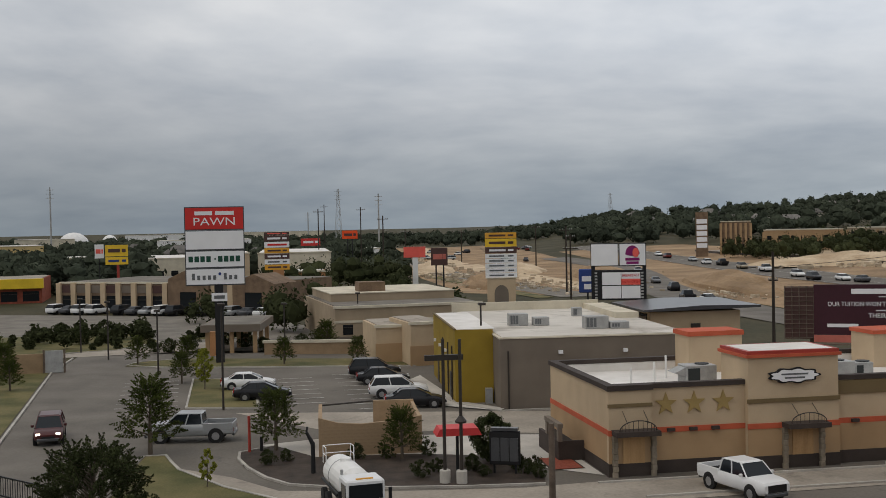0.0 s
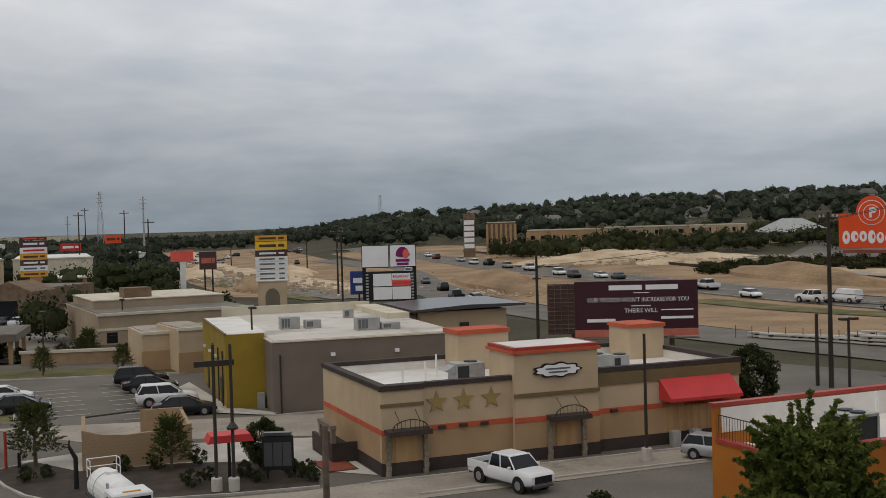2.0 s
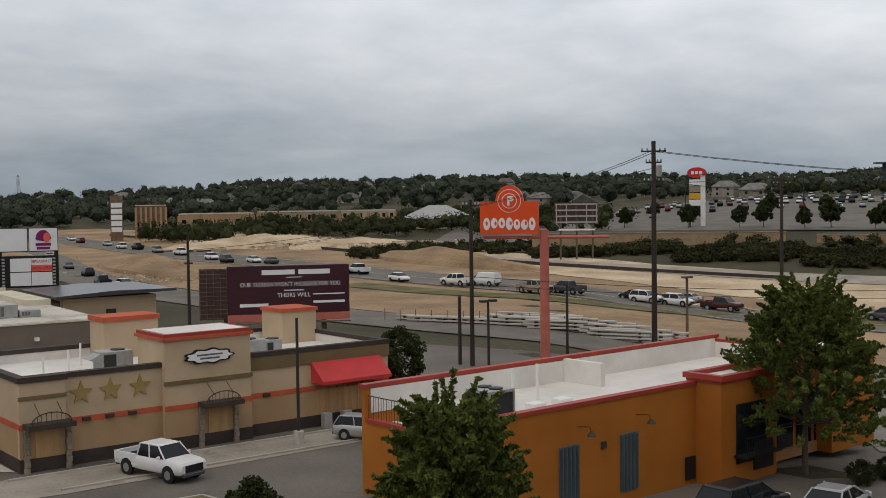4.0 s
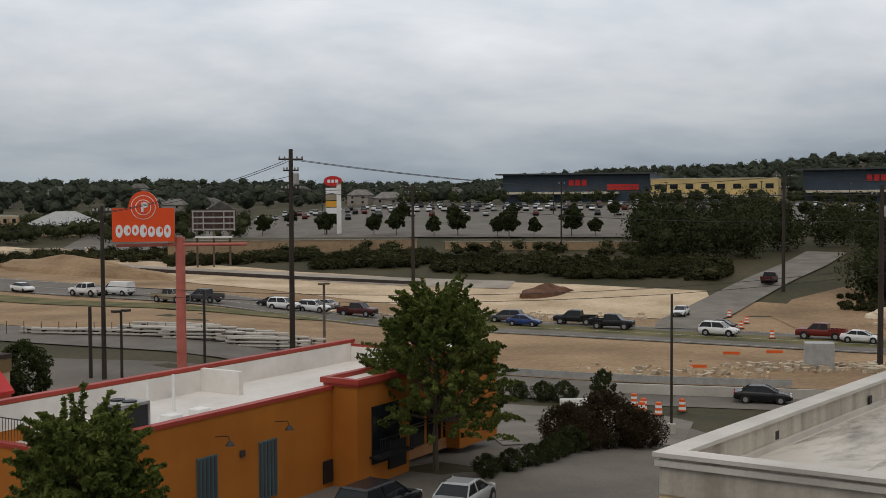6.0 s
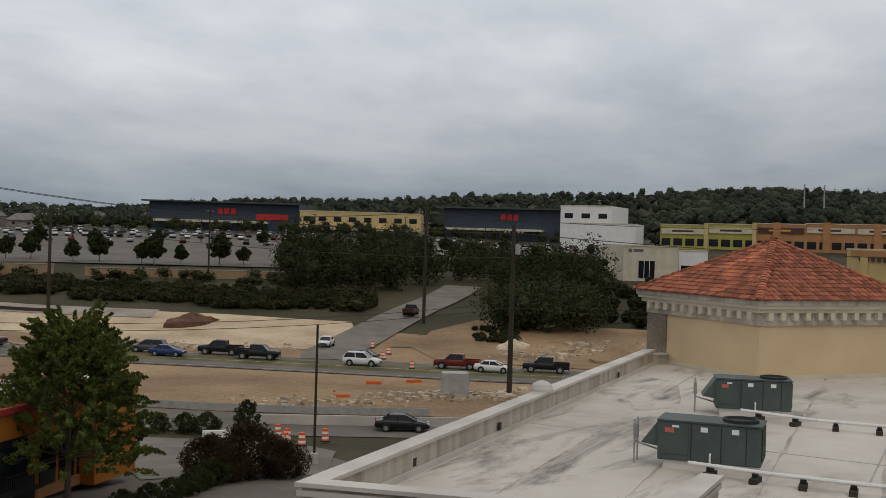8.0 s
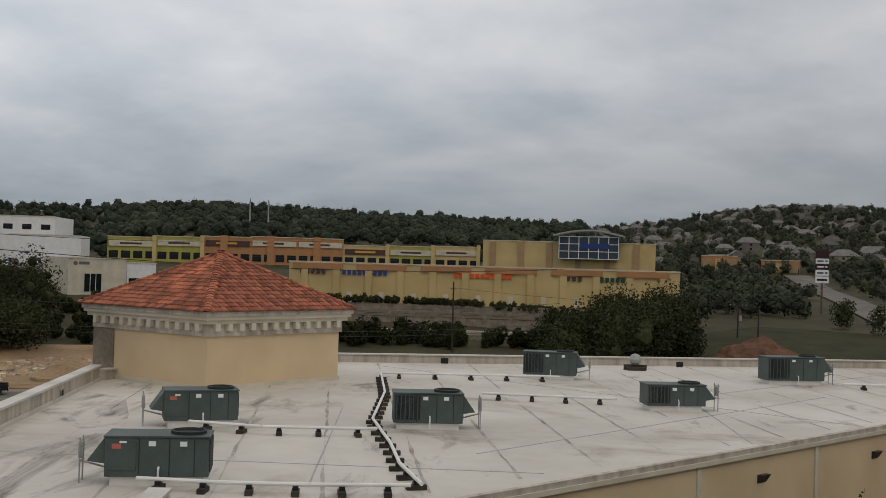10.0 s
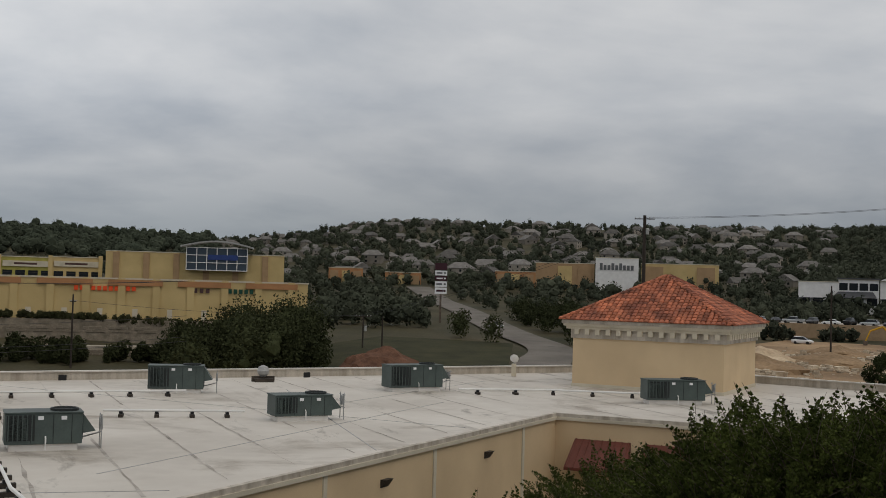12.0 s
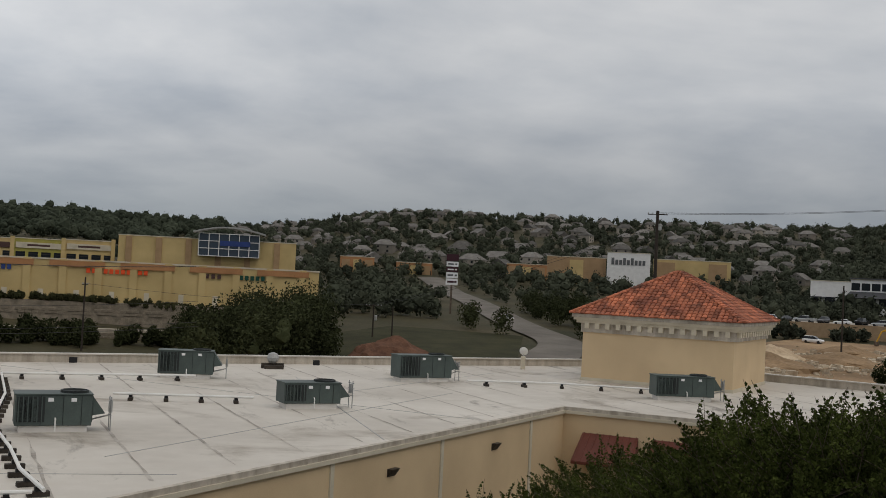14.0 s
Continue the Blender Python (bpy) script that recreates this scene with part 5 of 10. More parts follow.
def car_proto(kind, paint, label, lit=False, fine=True, name=None, category=None):
    c = CAR[kind]
    L, W = c["L"], c["W"]
    names = {"sedan": "sedan", "suv": "suv", "pickup": "pickup_truck", "van": "van"}
    th = thing(name or names[kind], 0, 0, 0, 0, label, category or ("truck" if kind == "pickup" else "car"))
    hx = L / 2
    # body: rounded sections, wider at the waist than at the sill and the shoulder
    bm, rings = bmesh.new(), []
    for x, lo, hi, f in c["body"]:
        w, h = f * W / 2, hi - lo
        half = [(w * 0.86, lo), (w * 0.97, lo + 0.16 * h), (w, lo + 0.5 * h), (w * 0.975, lo + 0.82 * h), (w * 0.88, hi - 0.02), (w * 0.6, hi)]
        rings.append([bm.verts.new((x - hx, y, z)) for y, z in half] + [bm.verts.new((x - hx, -y, z)) for y, z in reversed(half)])
    for a, b in zip(rings, rings[1:]):
        for k in range(12):
            bm.faces.new((a[k], a[(k + 1) % 12], b[(k + 1) % 12], b[k]))
    bm.faces.new(rings[0]), bm.faces.new(rings[-1][::-1])
    if kind == "pickup":
        for y0, y1 in ((-W / 2 + 0.01, -W / 2 + 0.12), (W / 2 - 0.12, W / 2 - 0.01)):
            box(bm, -hx + 0.04, y0, 0.8, -hx + 1.97, y1, 1.27, 0.02)
        box(bm, -hx + 0.0, -W / 2 + 0.12, 0.8, -hx + 0.09, W / 2 - 0.12, 1.25, 0.02)
    bmesh.ops.recalc_face_normals(bm, faces=bm.faces)
    shell = part("body", bm, M[paint], th)
    for p in shell.data.polygons:
        p.use_smooth = True
    shell.data.set_sharp_from_angle(angle=radians(38))
    (b0, b1, bz), (t0, t1, tz) = c["base"], c["top"]
    if kind == "van":
        part("cargo_body", frustum(bmesh.new(), b0 - hx, b1 - hx - 0.55, bz - 0.1, W / 2 - 0.03, t0 - hx, t1 - hx - 0.25, tz - 0.02, W / 2 - 0.16), M[paint], th)
    part("cabin_glass", frustum(bmesh.new(), (b0 if kind != "van" else 3.2) - hx, b1 - hx, bz - 0.03, W / 2 - 0.10, (t0 if kind != "van" else 3.2) - hx, t1 - hx, tz - 0.05, W / 2 - 0.27), M["glass"], th, "dark tinted glass")
    bm = bmesh.new()
    frustum(bm, t0 - hx - 0.06, t1 - hx + 0.06, tz - 0.07, W / 2 - 0.25, t0 - hx + 0.1, t1 - hx - 0.16, tz, W / 2 - 0.36)
    part("cabin_roof", bm, M[paint], th)
    if kind == "pickup":
        bxp("bed_floor", (-hx + 0.1, -W / 2 + 0.13, 0.9, -hx + 1.94, W / 2 - 0.13, 0.96), M["rubber"], th, "dark truck bed")
    if fine:
        for s in (-1, 1):
            for xb, xt in ((b0 + 0.04, t0 + 0.02), (b1 - 0.04, t1 - 0.02), ((b0 + b1) / 2 - 0.1, (t0 + t1) / 2)):
                part("pillar", rod(bmesh.new(), (xb - hx, s * (W / 2 - 0.095), bz - 0.03), (xt - hx, s * (W / 2 - 0.265), tz - 0.04), 0.045, n=5), M[paint], th)
            hz = 0.88 if kind == "pickup" else 0.78 if kind == "suv" else 0.66
            part("headlight", box(bmesh.new(), hx - 0.2, s * (W / 2 - 0.34) - 0.15, hz - 0.07, hx - 0.02, s * (W / 2 - 0.34) + 0.15, hz + 0.09, 0.03), M["headlight"] if lit else M["lens"], th, "lit headlight" if lit else "clear headlight")
            bxp("tail_light", (-hx - 0.012, s * (W / 2 - 0.24) - 0.1, 0.72, -hx + 0.12, s * (W / 2 - 0.24) + 0.1, 0.95), M["taillens"], th, "red tail light")
            part("mirror", box(bmesh.new(), b1 - hx - 0.42, s * (W / 2 + 0.08) - 0.1, bz + 0.0, b1 - hx - 0.28, s * (W / 2 + 0.08) + 0.1, bz + 0.17, 0.03), M[paint], th)
        bxp("bumper", (hx - 0.16, -W / 2 + 0.26, 0.34, hx + 0.04, W / 2 - 0.26, 0.54), M["cargrey"], th, "", 0.04)
        bxp("bumper", (-hx - 0.05, -W / 2 + 0.16, 0.4, -hx + 0.1, W / 2 - 0.16, 0.6), M["cargrey"], th, "", 0.04)
        bxp("grille", (hx - 0.1, -0.62, 0.6, hx + 0.02, 0.62, 1.0), M["black"], th, "dark grille") if kind == "pickup" else bxp("grille", (hx - 0.1, -0.42, 0.5, hx + 0.02, 0.42, 0.66), M["black"], th, "dark grille")
        bxp("number_plate", (-hx - 0.065, -0.16, 0.66, -hx - 0.005, 0.16, 0.76), M["signwhite"], th, "blank pale plate")
        well = mesh_of("wheel_arch", lathe(bmesh.new(), [(c["wr"] * 1.2, -0.1), (c["wr"] * 1.2, 0.1)], 18), M["black"])
    wm = mesh_of("wheel", lathe(bmesh.new(), [(c["wr"] * 0.7, -0.12), (c["wr"] * 0.97, -0.11), (c["wr"], -0.06), (c["wr"], 0.06), (c["wr"] * 0.97, 0.11), (c["wr"] * 0.7, 0.12)], 16 if fine else 10), M["rubber"])
    rm = mesh_of("rim", lathe(bmesh.new(), [(c["wr"] * 0.62, -0.125), (c["wr"] * 0.62, 0.125)], 10), M["rim"])
    if not fine:
        pair = mesh_of("axle", lathe(bmesh.new(), [(c["wr"] * 0.9, -W / 2), (c["wr"], -W / 2 + 0.05), (c["wr"], W / 2 - 0.05), (c["wr"] * 0.9, W / 2)], 10), M["rubber"])
        for x in c["wheels"]:
            w = new("axle", pair)
            w.parent = th
            w.matrix_basis = pose(x - hx, 0, c["wr"], 90, 0, 0)
        return th
    for x in c["wheels"]:
        for s in (-1, 1):
            w = new("wheel", wm)
            w.parent = th
            w.matrix_basis = pose(x - hx, s * (W / 2 - 0.1), c["wr"], 90, 0, 0)
            if fine:
                r = new("rim", rm)
                r.parent = w
                a = new("wheel_arch", well)
                a.parent = th
                a.matrix_basis = pose(x - hx, s * (W / 2 - 0.095), c["wr"] + 0.03, 90, 0, 0)
    return th


PAINTS = {"carwhite": "white", "carsilver": "silver", "carblack": "black", "cargrey": "dark grey", "carblue": "blue", "cared": "red", "carmaroon": "dark red", "cartan": "tan"}
CARS = {}


def car(kind, paint, x, y, yaw, group="", where="parked on the asphalt", lit=False, z=None, fine=True, s=1.0):
    fine = fine and math.hypot(x, y) < 190
    word = {"sedan": "sedan", "suv": "sport utility car", "pickup": "crew-cab pickup truck", "van": "panel van"}[kind]
    key = (kind, paint, lit, fine, where)
    zz = land(x, y) + 0.12 if z is None else z
    m = pose(x, y, zz, 0, 0, yaw)
    if key not in CARS:
        ob = CARS[key] = car_proto(kind, paint, f"{PAINTS[paint]} {word} {where}", lit, fine)
        ob.matrix_basis = m
    else:
        ob = copy_thing(CARS[key], m)
    if s != 1.0:
        ob.scale = (s, s, s)
    if group:
        ob["group"] = group
    return ob


def along(line, y):
    """The place and heading on a road at that y."""
    for (x0, y0), (x1, y1) in zip(line, line[1:]):
        if min(y0, y1) <= y <= max(y0, y1):
            t = (y - y0) / (y1 - y0)
            return x0 + (x1 - x0) * t, math.degrees(math.atan2(y1 - y0, x1 - x0))
    return line[-1][0], 0


LOT = "cars in the near car park"
car("pickup", "carsilver", -16.9, 75.6, 182, LOT, "crossing the drive", z=0.06)
car("suv", "carmaroon", -26.6, 76.6, -74, LOT, "on the drive with lit headlights", lit=True, z=0.07)
car("sedan", "carwhite", -17.2, 99.6, 8, LOT, "in a marked bay", z=0.04)
car("sedan", "carblack", -15.0, 93.4, 8, LOT, "in a marked bay", z=0.04)
car("suv", "carblack", -6.6, 106.2, 6, LOT, "in a marked bay", z=0.04)
car("sedan", "carblack", -5.6, 101.6, 6, LOT, "in a marked bay", z=0.04)
car("suv", "carwhite", -3.9, 93.4, 6, LOT, "in a marked bay", z=0.04)
car("sedan", "carblack", -2.4, 88.0, 4, LOT, "in a marked bay", z=0.04)
car("pickup", "carwhite", 15.0, 58.2, -66, LOT, "standing by the boarded diner", z=0.05, s=0.91)
car("suv", "carsilver", 27.8, 60.6, -48, LOT, "standing behind the orange restaurant", z=0.05, s=0.82)
car("sedan", "carsilver", 38.2, 35.0, 22, LOT, "in the restaurant's car park", z=0.05)
car("suv", "carblack", 34.6, 36.8, 12, LOT, "close to the restaurant wall", z=0.05)
car("pickup", "carblue", 64.0, 74.0, -60, LOT, "on the frontage road")
car("sedan", "carblack", 87.0, 46.0, -62, LOT, "on the frontage road")
HWY = "traffic on the highway"
for kind, paint, x, y, rev in (
    ("pickup", "carwhite", 79.2, 282.3, 0), ("suv", "carwhite", 79.6, 258.2, 0), ("suv", "carblack", 78.5, 243.6, 0), ("sedan", "carwhite", 82.5, 237.2, 0), ("sedan", "cargrey", 83.8, 230.1, 1), ("pickup", "carwhite", 86.0, 190.3, 1), ("suv", "carblack", 83.2, 192.5, 0),
    ("sedan", "carwhite", 84.6, 170.9, 0), ("pickup", "carwhite", 88.0, 157.5, 1), ("van", "carwhite", 91.6, 154.6, 1), ("pickup", "cartan", 91.6, 140.5, 0), ("pickup", "cargrey", 96.2, 138.8, 1), ("sedan", "carblack", 103.6, 132.6, 1), ("suv", "carwhite", 102.9, 129.0, 0), ("suv", "carwhite", 106.0, 126.0, 0),
    ("sedan", "carsilver", 110.6, 129.4, 1), ("pickup", "carmaroon", 109.4, 120.6, 0), ("sedan", "carwhite", 119.5, 108.4, 1), ("suv", "cargrey", 119.4, 101.4, 1), ("sedan", "carblue", 117.6, 96.8, 0), ("pickup", "carblack", 123.8, 93.0, 1), ("pickup", "carblack", 122.8, 86.4, 0),
    ("sedan", "carblack", 129.8, 75.0, 1), ("suv", "carwhite", 125.6, 72.4, 0), ("pickup", "cared", 130.4, 61.4, 1), ("sedan", "carwhite", 130.2, 56.4, 0), ("pickup", "carblack", 134.4, 51.0, 1), ("sedan", "carwhite", 136.0, 40.0, 0), ("suv", "cargrey", 139.6, 33.0, 1), ("sedan", "carwhite", 139.0, 24.0, 0),
    ("pickup", "carblack", 77.7, 320.2, 1), ("suv", "cartan", 78.0, 300.0, 0), ("suv", "carwhite", 75.5, 330.0, 1), ("sedan", "carsilver", 76.0, 350.0, 0), ("suv", "cared", 73.0, 375.0, 1), ("sedan", "carwhite", 74.0, 395.0, 0), ("pickup", "carwhite", 70.0, 420.0, 1), ("suv", "carsilver", 68.0, 445.0, 0),
):
    h = along(HIGHWAY, y)[1]
    car(kind, paint, x, y, h + (180 if rev else 0), HWY, "in traffic on the highway", z=land(x, y) + 0.16)
for kind, paint, y, off, rev in (("sedan", "cargrey", 254, 1, 0), ("suv", "carblack", 226, 0.5, 1), ("sedan", "carwhite", 192, 0, 0), ("pickup", "carblack", 196, -2.5, 1), ("suv", "cargrey", 262, -2, 1), ("sedan", "carsilver", 300, 2, 0)):
    x, h = along(FRONTAGE, y)
    car(kind, paint, x + off, y, h + (180 if rev else 0), HWY, "on the frontage road")
car("sedan", "carwhite", 142.4, 88.2, 200, HWY, "on the side road", z=land(142.4, 88.2) + 0.25)
car("pickup", "carmaroon", 178.6, 93.4, 17, HWY, "climbing the side road", z=land(178.6, 93.4) + 0.26)
car("sedan", "carwhite", 262, -106, 190, HWY, "on the hill road", z=land(262, -106) + 0.4)
car("suv", "carwhite", 222.6, -166.1, 215, HWY, "parked by the spoil heap")


def tank_truck():
    th = thing("tank_truck", -4.7, 55.6, 0.05, -72, "white vacuum tank truck with a square cab", "truck")
    part("cab", box(bmesh.new(), 1.6, -1.15, 0.7, 3.6, 1.15, 2.75, 0.1), M["carwhite"], th, "white square cab")
    bxp("windscreen", (3.58, -1.0, 1.65, 3.63, 1.0, 2.5), M["glass"], th, "dark windscreen")
    for s in (-1, 1):
        bxp("side_window", (2.3, s * 1.16 - 0.02, 1.65, 3.4, s * 1.16 + 0.02, 2.45), M["glass"], th)
        part("mirror", box(bmesh.new(), 3.4, s * 1.5 - 0.1, 1.5, 3.5, s * 1.5 + 0.1, 2.2, 0.02), M["black"], th)
    bm = bmesh.new()
    prof = [(0.15, -4.0), (0.75, -3.9), (1.02, -3.5), (1.02, 1.0), (0.75, 1.35), (0.15, 1.45)]
    lathe(bm, prof, 20)
    bmesh.ops.rotate(bm, verts=bm.verts, matrix=Matrix.Rotation(radians(90), 3, "Y"))
    bmesh.ops.translate(bm, verts=bm.verts, vec=(0, 0, 1.95))
    part("tank", bm, M["white"], th, "white cylindrical tank")
    part("hatch", lathe(bmesh.new(), [(0.35, 2.85), (0.35, 3.1), (0.25, 3.16)], 14, -1.4, 0), M["white"], th)
    bxp("chassis", (-4.2, -0.5, 0.55, 3.4, 0.5, 0.9), M["black"], th)
    bm = bmesh.new()
    for x in (-3.9, -3.0):
        for y in (-0.9, 0.9):
            rod(bm, (x, y, 2.4), (x, y, 3.5), 0.03, n=5)
    for z in (3.0, 3.5):
        for y in (-0.9, 0.9):
            rod(bm, (-3.9, y, z), (-3.0, y, z), 0.03, n=5)
        rod(bm, (-3.9, -0.9, z), (-3.9, 0.9, z), 0.03, n=5)
    part("tank_rail", bm, M["white"], th, "white guard rail")
    part("exhaust", rod(bmesh.new(), (1.4, -0.9, 0.9), (1.4, -0.9, 3.0), 0.09), M["steel"], th)
    bxp("roof_lamp", (3.2, -0.5, 2.75, 3.35, 0.5, 2.82), M["signorangeyellow"], th)
    wm = mesh_of("wheel", lathe(bmesh.new(), [(0.3, -0.15), (0.5, -0.14), (0.5, 0.14), (0.3, 0.15)], 16), M["rubber"])
    for x in (-3.2, -2.0, 2.7):
        for s in (-1, 1):
            w = new("wheel", wm)
            w.parent = th
            w.matrix_basis = pose(x, s * 1.0, 0.5, 90, 0, 0)
    part("tank_band", lathe(bmesh.new(), [(1.03, -0.06), (1.05, 0), (1.03, 0.06)], 20), M["galvanised"], th).matrix_basis = pose(-1.9, 0, 1.95, 0, 90, 0)
    for y in (-0.55, 0.55):
        part("hose", rod(bmesh.new(), (-3.6, y * 1.9, 1.5), (0.9, y * 1.9, 1.4), 0.09, n=8), M["black"], th)
        bxp("headlight", (3.6, y * 1.5 - 0.14, 0.85, 3.64, y * 1.5 + 0.14, 1.05), M["lens"], th)
    bxp("bumper", (3.55, -1.1, 0.5, 3.72, 1.1, 0.8), M["cargrey"], th, "", 0.03)
    bxp("grille", (3.6, -0.55, 0.85, 3.64, 0.55, 1.35), M["black"], th)
    th.scale = (0.8, 0.8, 0.8)


tank_truck()


# ---- signs ----
def facing(x, y):
    return -math.degrees(math.atan2(x, y))


def panel(th, x0, z0, x1, z1, mat, y=-0.35, d=0.06, label="", name="sign_panel"):
    return bxp(name, (x0, y - d, z0, x1, y, z1), M[mat], th, label)


def bars(parent, rows, mat, y):
    """Plain bars in the place of writing: x0, z0, x1, z1."""
    for x0, z0, x1, z1 in rows:
        bxp("bar", (x0, y - 0.03, z0, x1, y, z1), M[mat], parent)


def pylon_sign():
    x, y = -23.8, 119.5
    th = thing("pylon_sign", x, y, 0, facing(x, y), "tall shopping pylon sign with a red and three white panels", "sign")
    bxp("post", (-0.15, -0.4, 0, 0.75, 0.4, 8.2), M["black"], th, "dark square post", 0.03)
    z = [(13.95, 16.3), (11.85, 13.85), (10.0, 11.75), (8.2, 9.9)]
    for (a, b), m in zip(z, ("signred", "signwhite", "signwhite", "signwhite")):
        bxp("cabinet", (-3.05, -0.3, a - 0.06, 3.05, 0.3, b + 0.02), M["cargrey"], th, "dark sign cabinet")
    p = panel(th, -2.95, 14.0, 2.95, 16.22, "signred", label="red panel with a white word mark")
    bars(p, ((-2.0, 15.45, -0.2, 15.85), (0.1, 15.45, 2.0, 15.85)), "signwhite", -0.41)
    writing("PAWN", 1.15, M["signwhite"], p, pose(0, -0.42, 14.75), width=4.2, depth=0.02)
    panel(th, -2.95, 11.92, 2.95, 13.8, "signwhite", label="blank white panel")
    p = panel(th, -2.95, 10.07, 2.95, 11.7, "signwhite", label="white panel with a dark green word mark")
    for k in range(9):
        if k != 4:
            bxp("bar", (-2.7 + k * 0.6, -0.44, 10.6, -2.25 + k * 0.6, -0.41, 11.2), M["signgreen"], p)
    part("dot", lathe(bmesh.new(), [(0.001, 0), (0.1, 0.0), (0.1, 0.03)], 10), M["signgreen"], p).matrix_basis = pose(0, -0.41, 10.9, 90, 0, 0)
    p = panel(th, -2.95, 8.27, 2.95, 9.85, "signwhite", label="white panel with a grey word mark")
    for k in range(9):
        if k != 5:
            bxp("bar", (-2.4 + k * 0.54, -0.44, 8.75, -2.1 + k * 0.54, -0.41, 9.2 + 0.22 * (k in (0, 6))), M["signgrey"], p)
    part("emblem", lathe(bmesh.new(), [(0.001, 0), (0.16, 0), (0.16, 0.03)], 8), M["signblue"], p).matrix_basis = pose(0.45, -0.41, 9.35, 90, 0, 0)
    p = panel(th, -0.45, 6.5, 1.15, 7.35, "signwhite", y=-0.42, label="small white plate")
    bars(p, ((-0.2, 6.75, 0.9, 7.1),), "signgrey", -0.48)


pylon_sign()


def food_sign():
    x, y = polar(8.65, 125)
    th = thing("pylon_sign", x, y, 0, facing(x, y), "white two-tier roadside sign with a purple emblem", "sign")
    for u in (-2.7, 2.75):
        bxp("post", (u - 0.2, -0.2, 0, u + 0.2, 0.2, 9.2), M["black"], th, "black post")
    for a, b in ((-2.95, 0.02), (0.08, 2.95)):
        bxp("cabinet", (a, -0.3, 9.15, b, 0.3, 11.62), M["black"], th)
    panel(th, -2.88, 9.25, -0.05, 11.54, "signwhite", label="blank white panel")
    p = panel(th, 0.15, 9.25, 2.88, 11.54, "signwhite", label="white panel with a purple emblem")
    pts = [(1.5 + 0.72 * math.cos(a) * (1 if math.sin(a) > 0 else 1.1), 10.55 + (0.82 if math.sin(a) > 0 else 0.3) * math.sin(a)) for a in np.linspace(0, 2 * math.pi, 28, endpoint=False)]
    part("emblem", slab(bmesh.new(), pts, -0.46, -0.41), M["signpurple"], p, "purple bell-shaped emblem")
    part("emblem", slab(bmesh.new(), [(1.85 + 0.34 * math.cos(a), 10.6 + 0.5 * math.sin(a)) for a in np.linspace(0, 2 * math.pi, 16, endpoint=False)], -0.49, -0.46), M["coral"], p)
    bars(p, ((0.75, 9.75, 2.25, 10.05), (0.85, 9.38, 2.15, 9.65)), "signpurple", -0.41)
    bxp("cabinet", (-2.6, -0.3, 5.5, 2.75, 0.3, 8.75), M["black"], th)
    for a, b, c, d in ((-1.75, 7.15, 0.25, 8.5), (0.3, 7.15, 2.3, 8.5), (-1.75, 5.7, 0.25, 7.05), (0.3, 5.7, 2.3, 7.05)):
        q = panel(th, a, b, c, d, "signwhite")
        if (a, b) == (0.3, 7.15):
            bxp("band", (a, -0.43, 7.82, c, -0.41, 8.5), M["signwhite"], q)
            bxp("band", (a, -0.43, 7.16, c, -0.41, 7.8), M["coral"], q)
            writing("BREAKFAST", 0.42, M["signred"], q, pose(1.3, -0.45, 8.16), width=1.85)
            writing("NOW OPEN", 0.42, M["signred"], q, pose(1.3, -0.45, 7.48), width=1.8)
    for u in (-2.4, 2.5):
        for k in range(9):
            bxp("louvre", (u - 0.14, -0.4, 5.7 + 0.33 * k, u + 0.14, -0.3, 5.88 + 0.33 * k), M["galvanised"], th)
    # blue sign behind
    x, y = polar(7.0, 132)
    tb = thing("street_sign", x, y, 0, facing(x, y), "dark blue roadside sign with white bars", "sign")
    bxp("post", (0.2, -0.1, 0, 0.4, 0.1, 5.9), M["black"], tb)
    bxp("cabinet", (-0.7, -0.2, 5.9, 0.9, 0.2, 8.6), M["signblue"], tb, "", 0.1)
    bars(tb, ((-0.35, 7.2, 0.7, 7.8), (-0.1, 6.3, 0.7, 6.9)), "signwhite", -0.2)


food_sign()


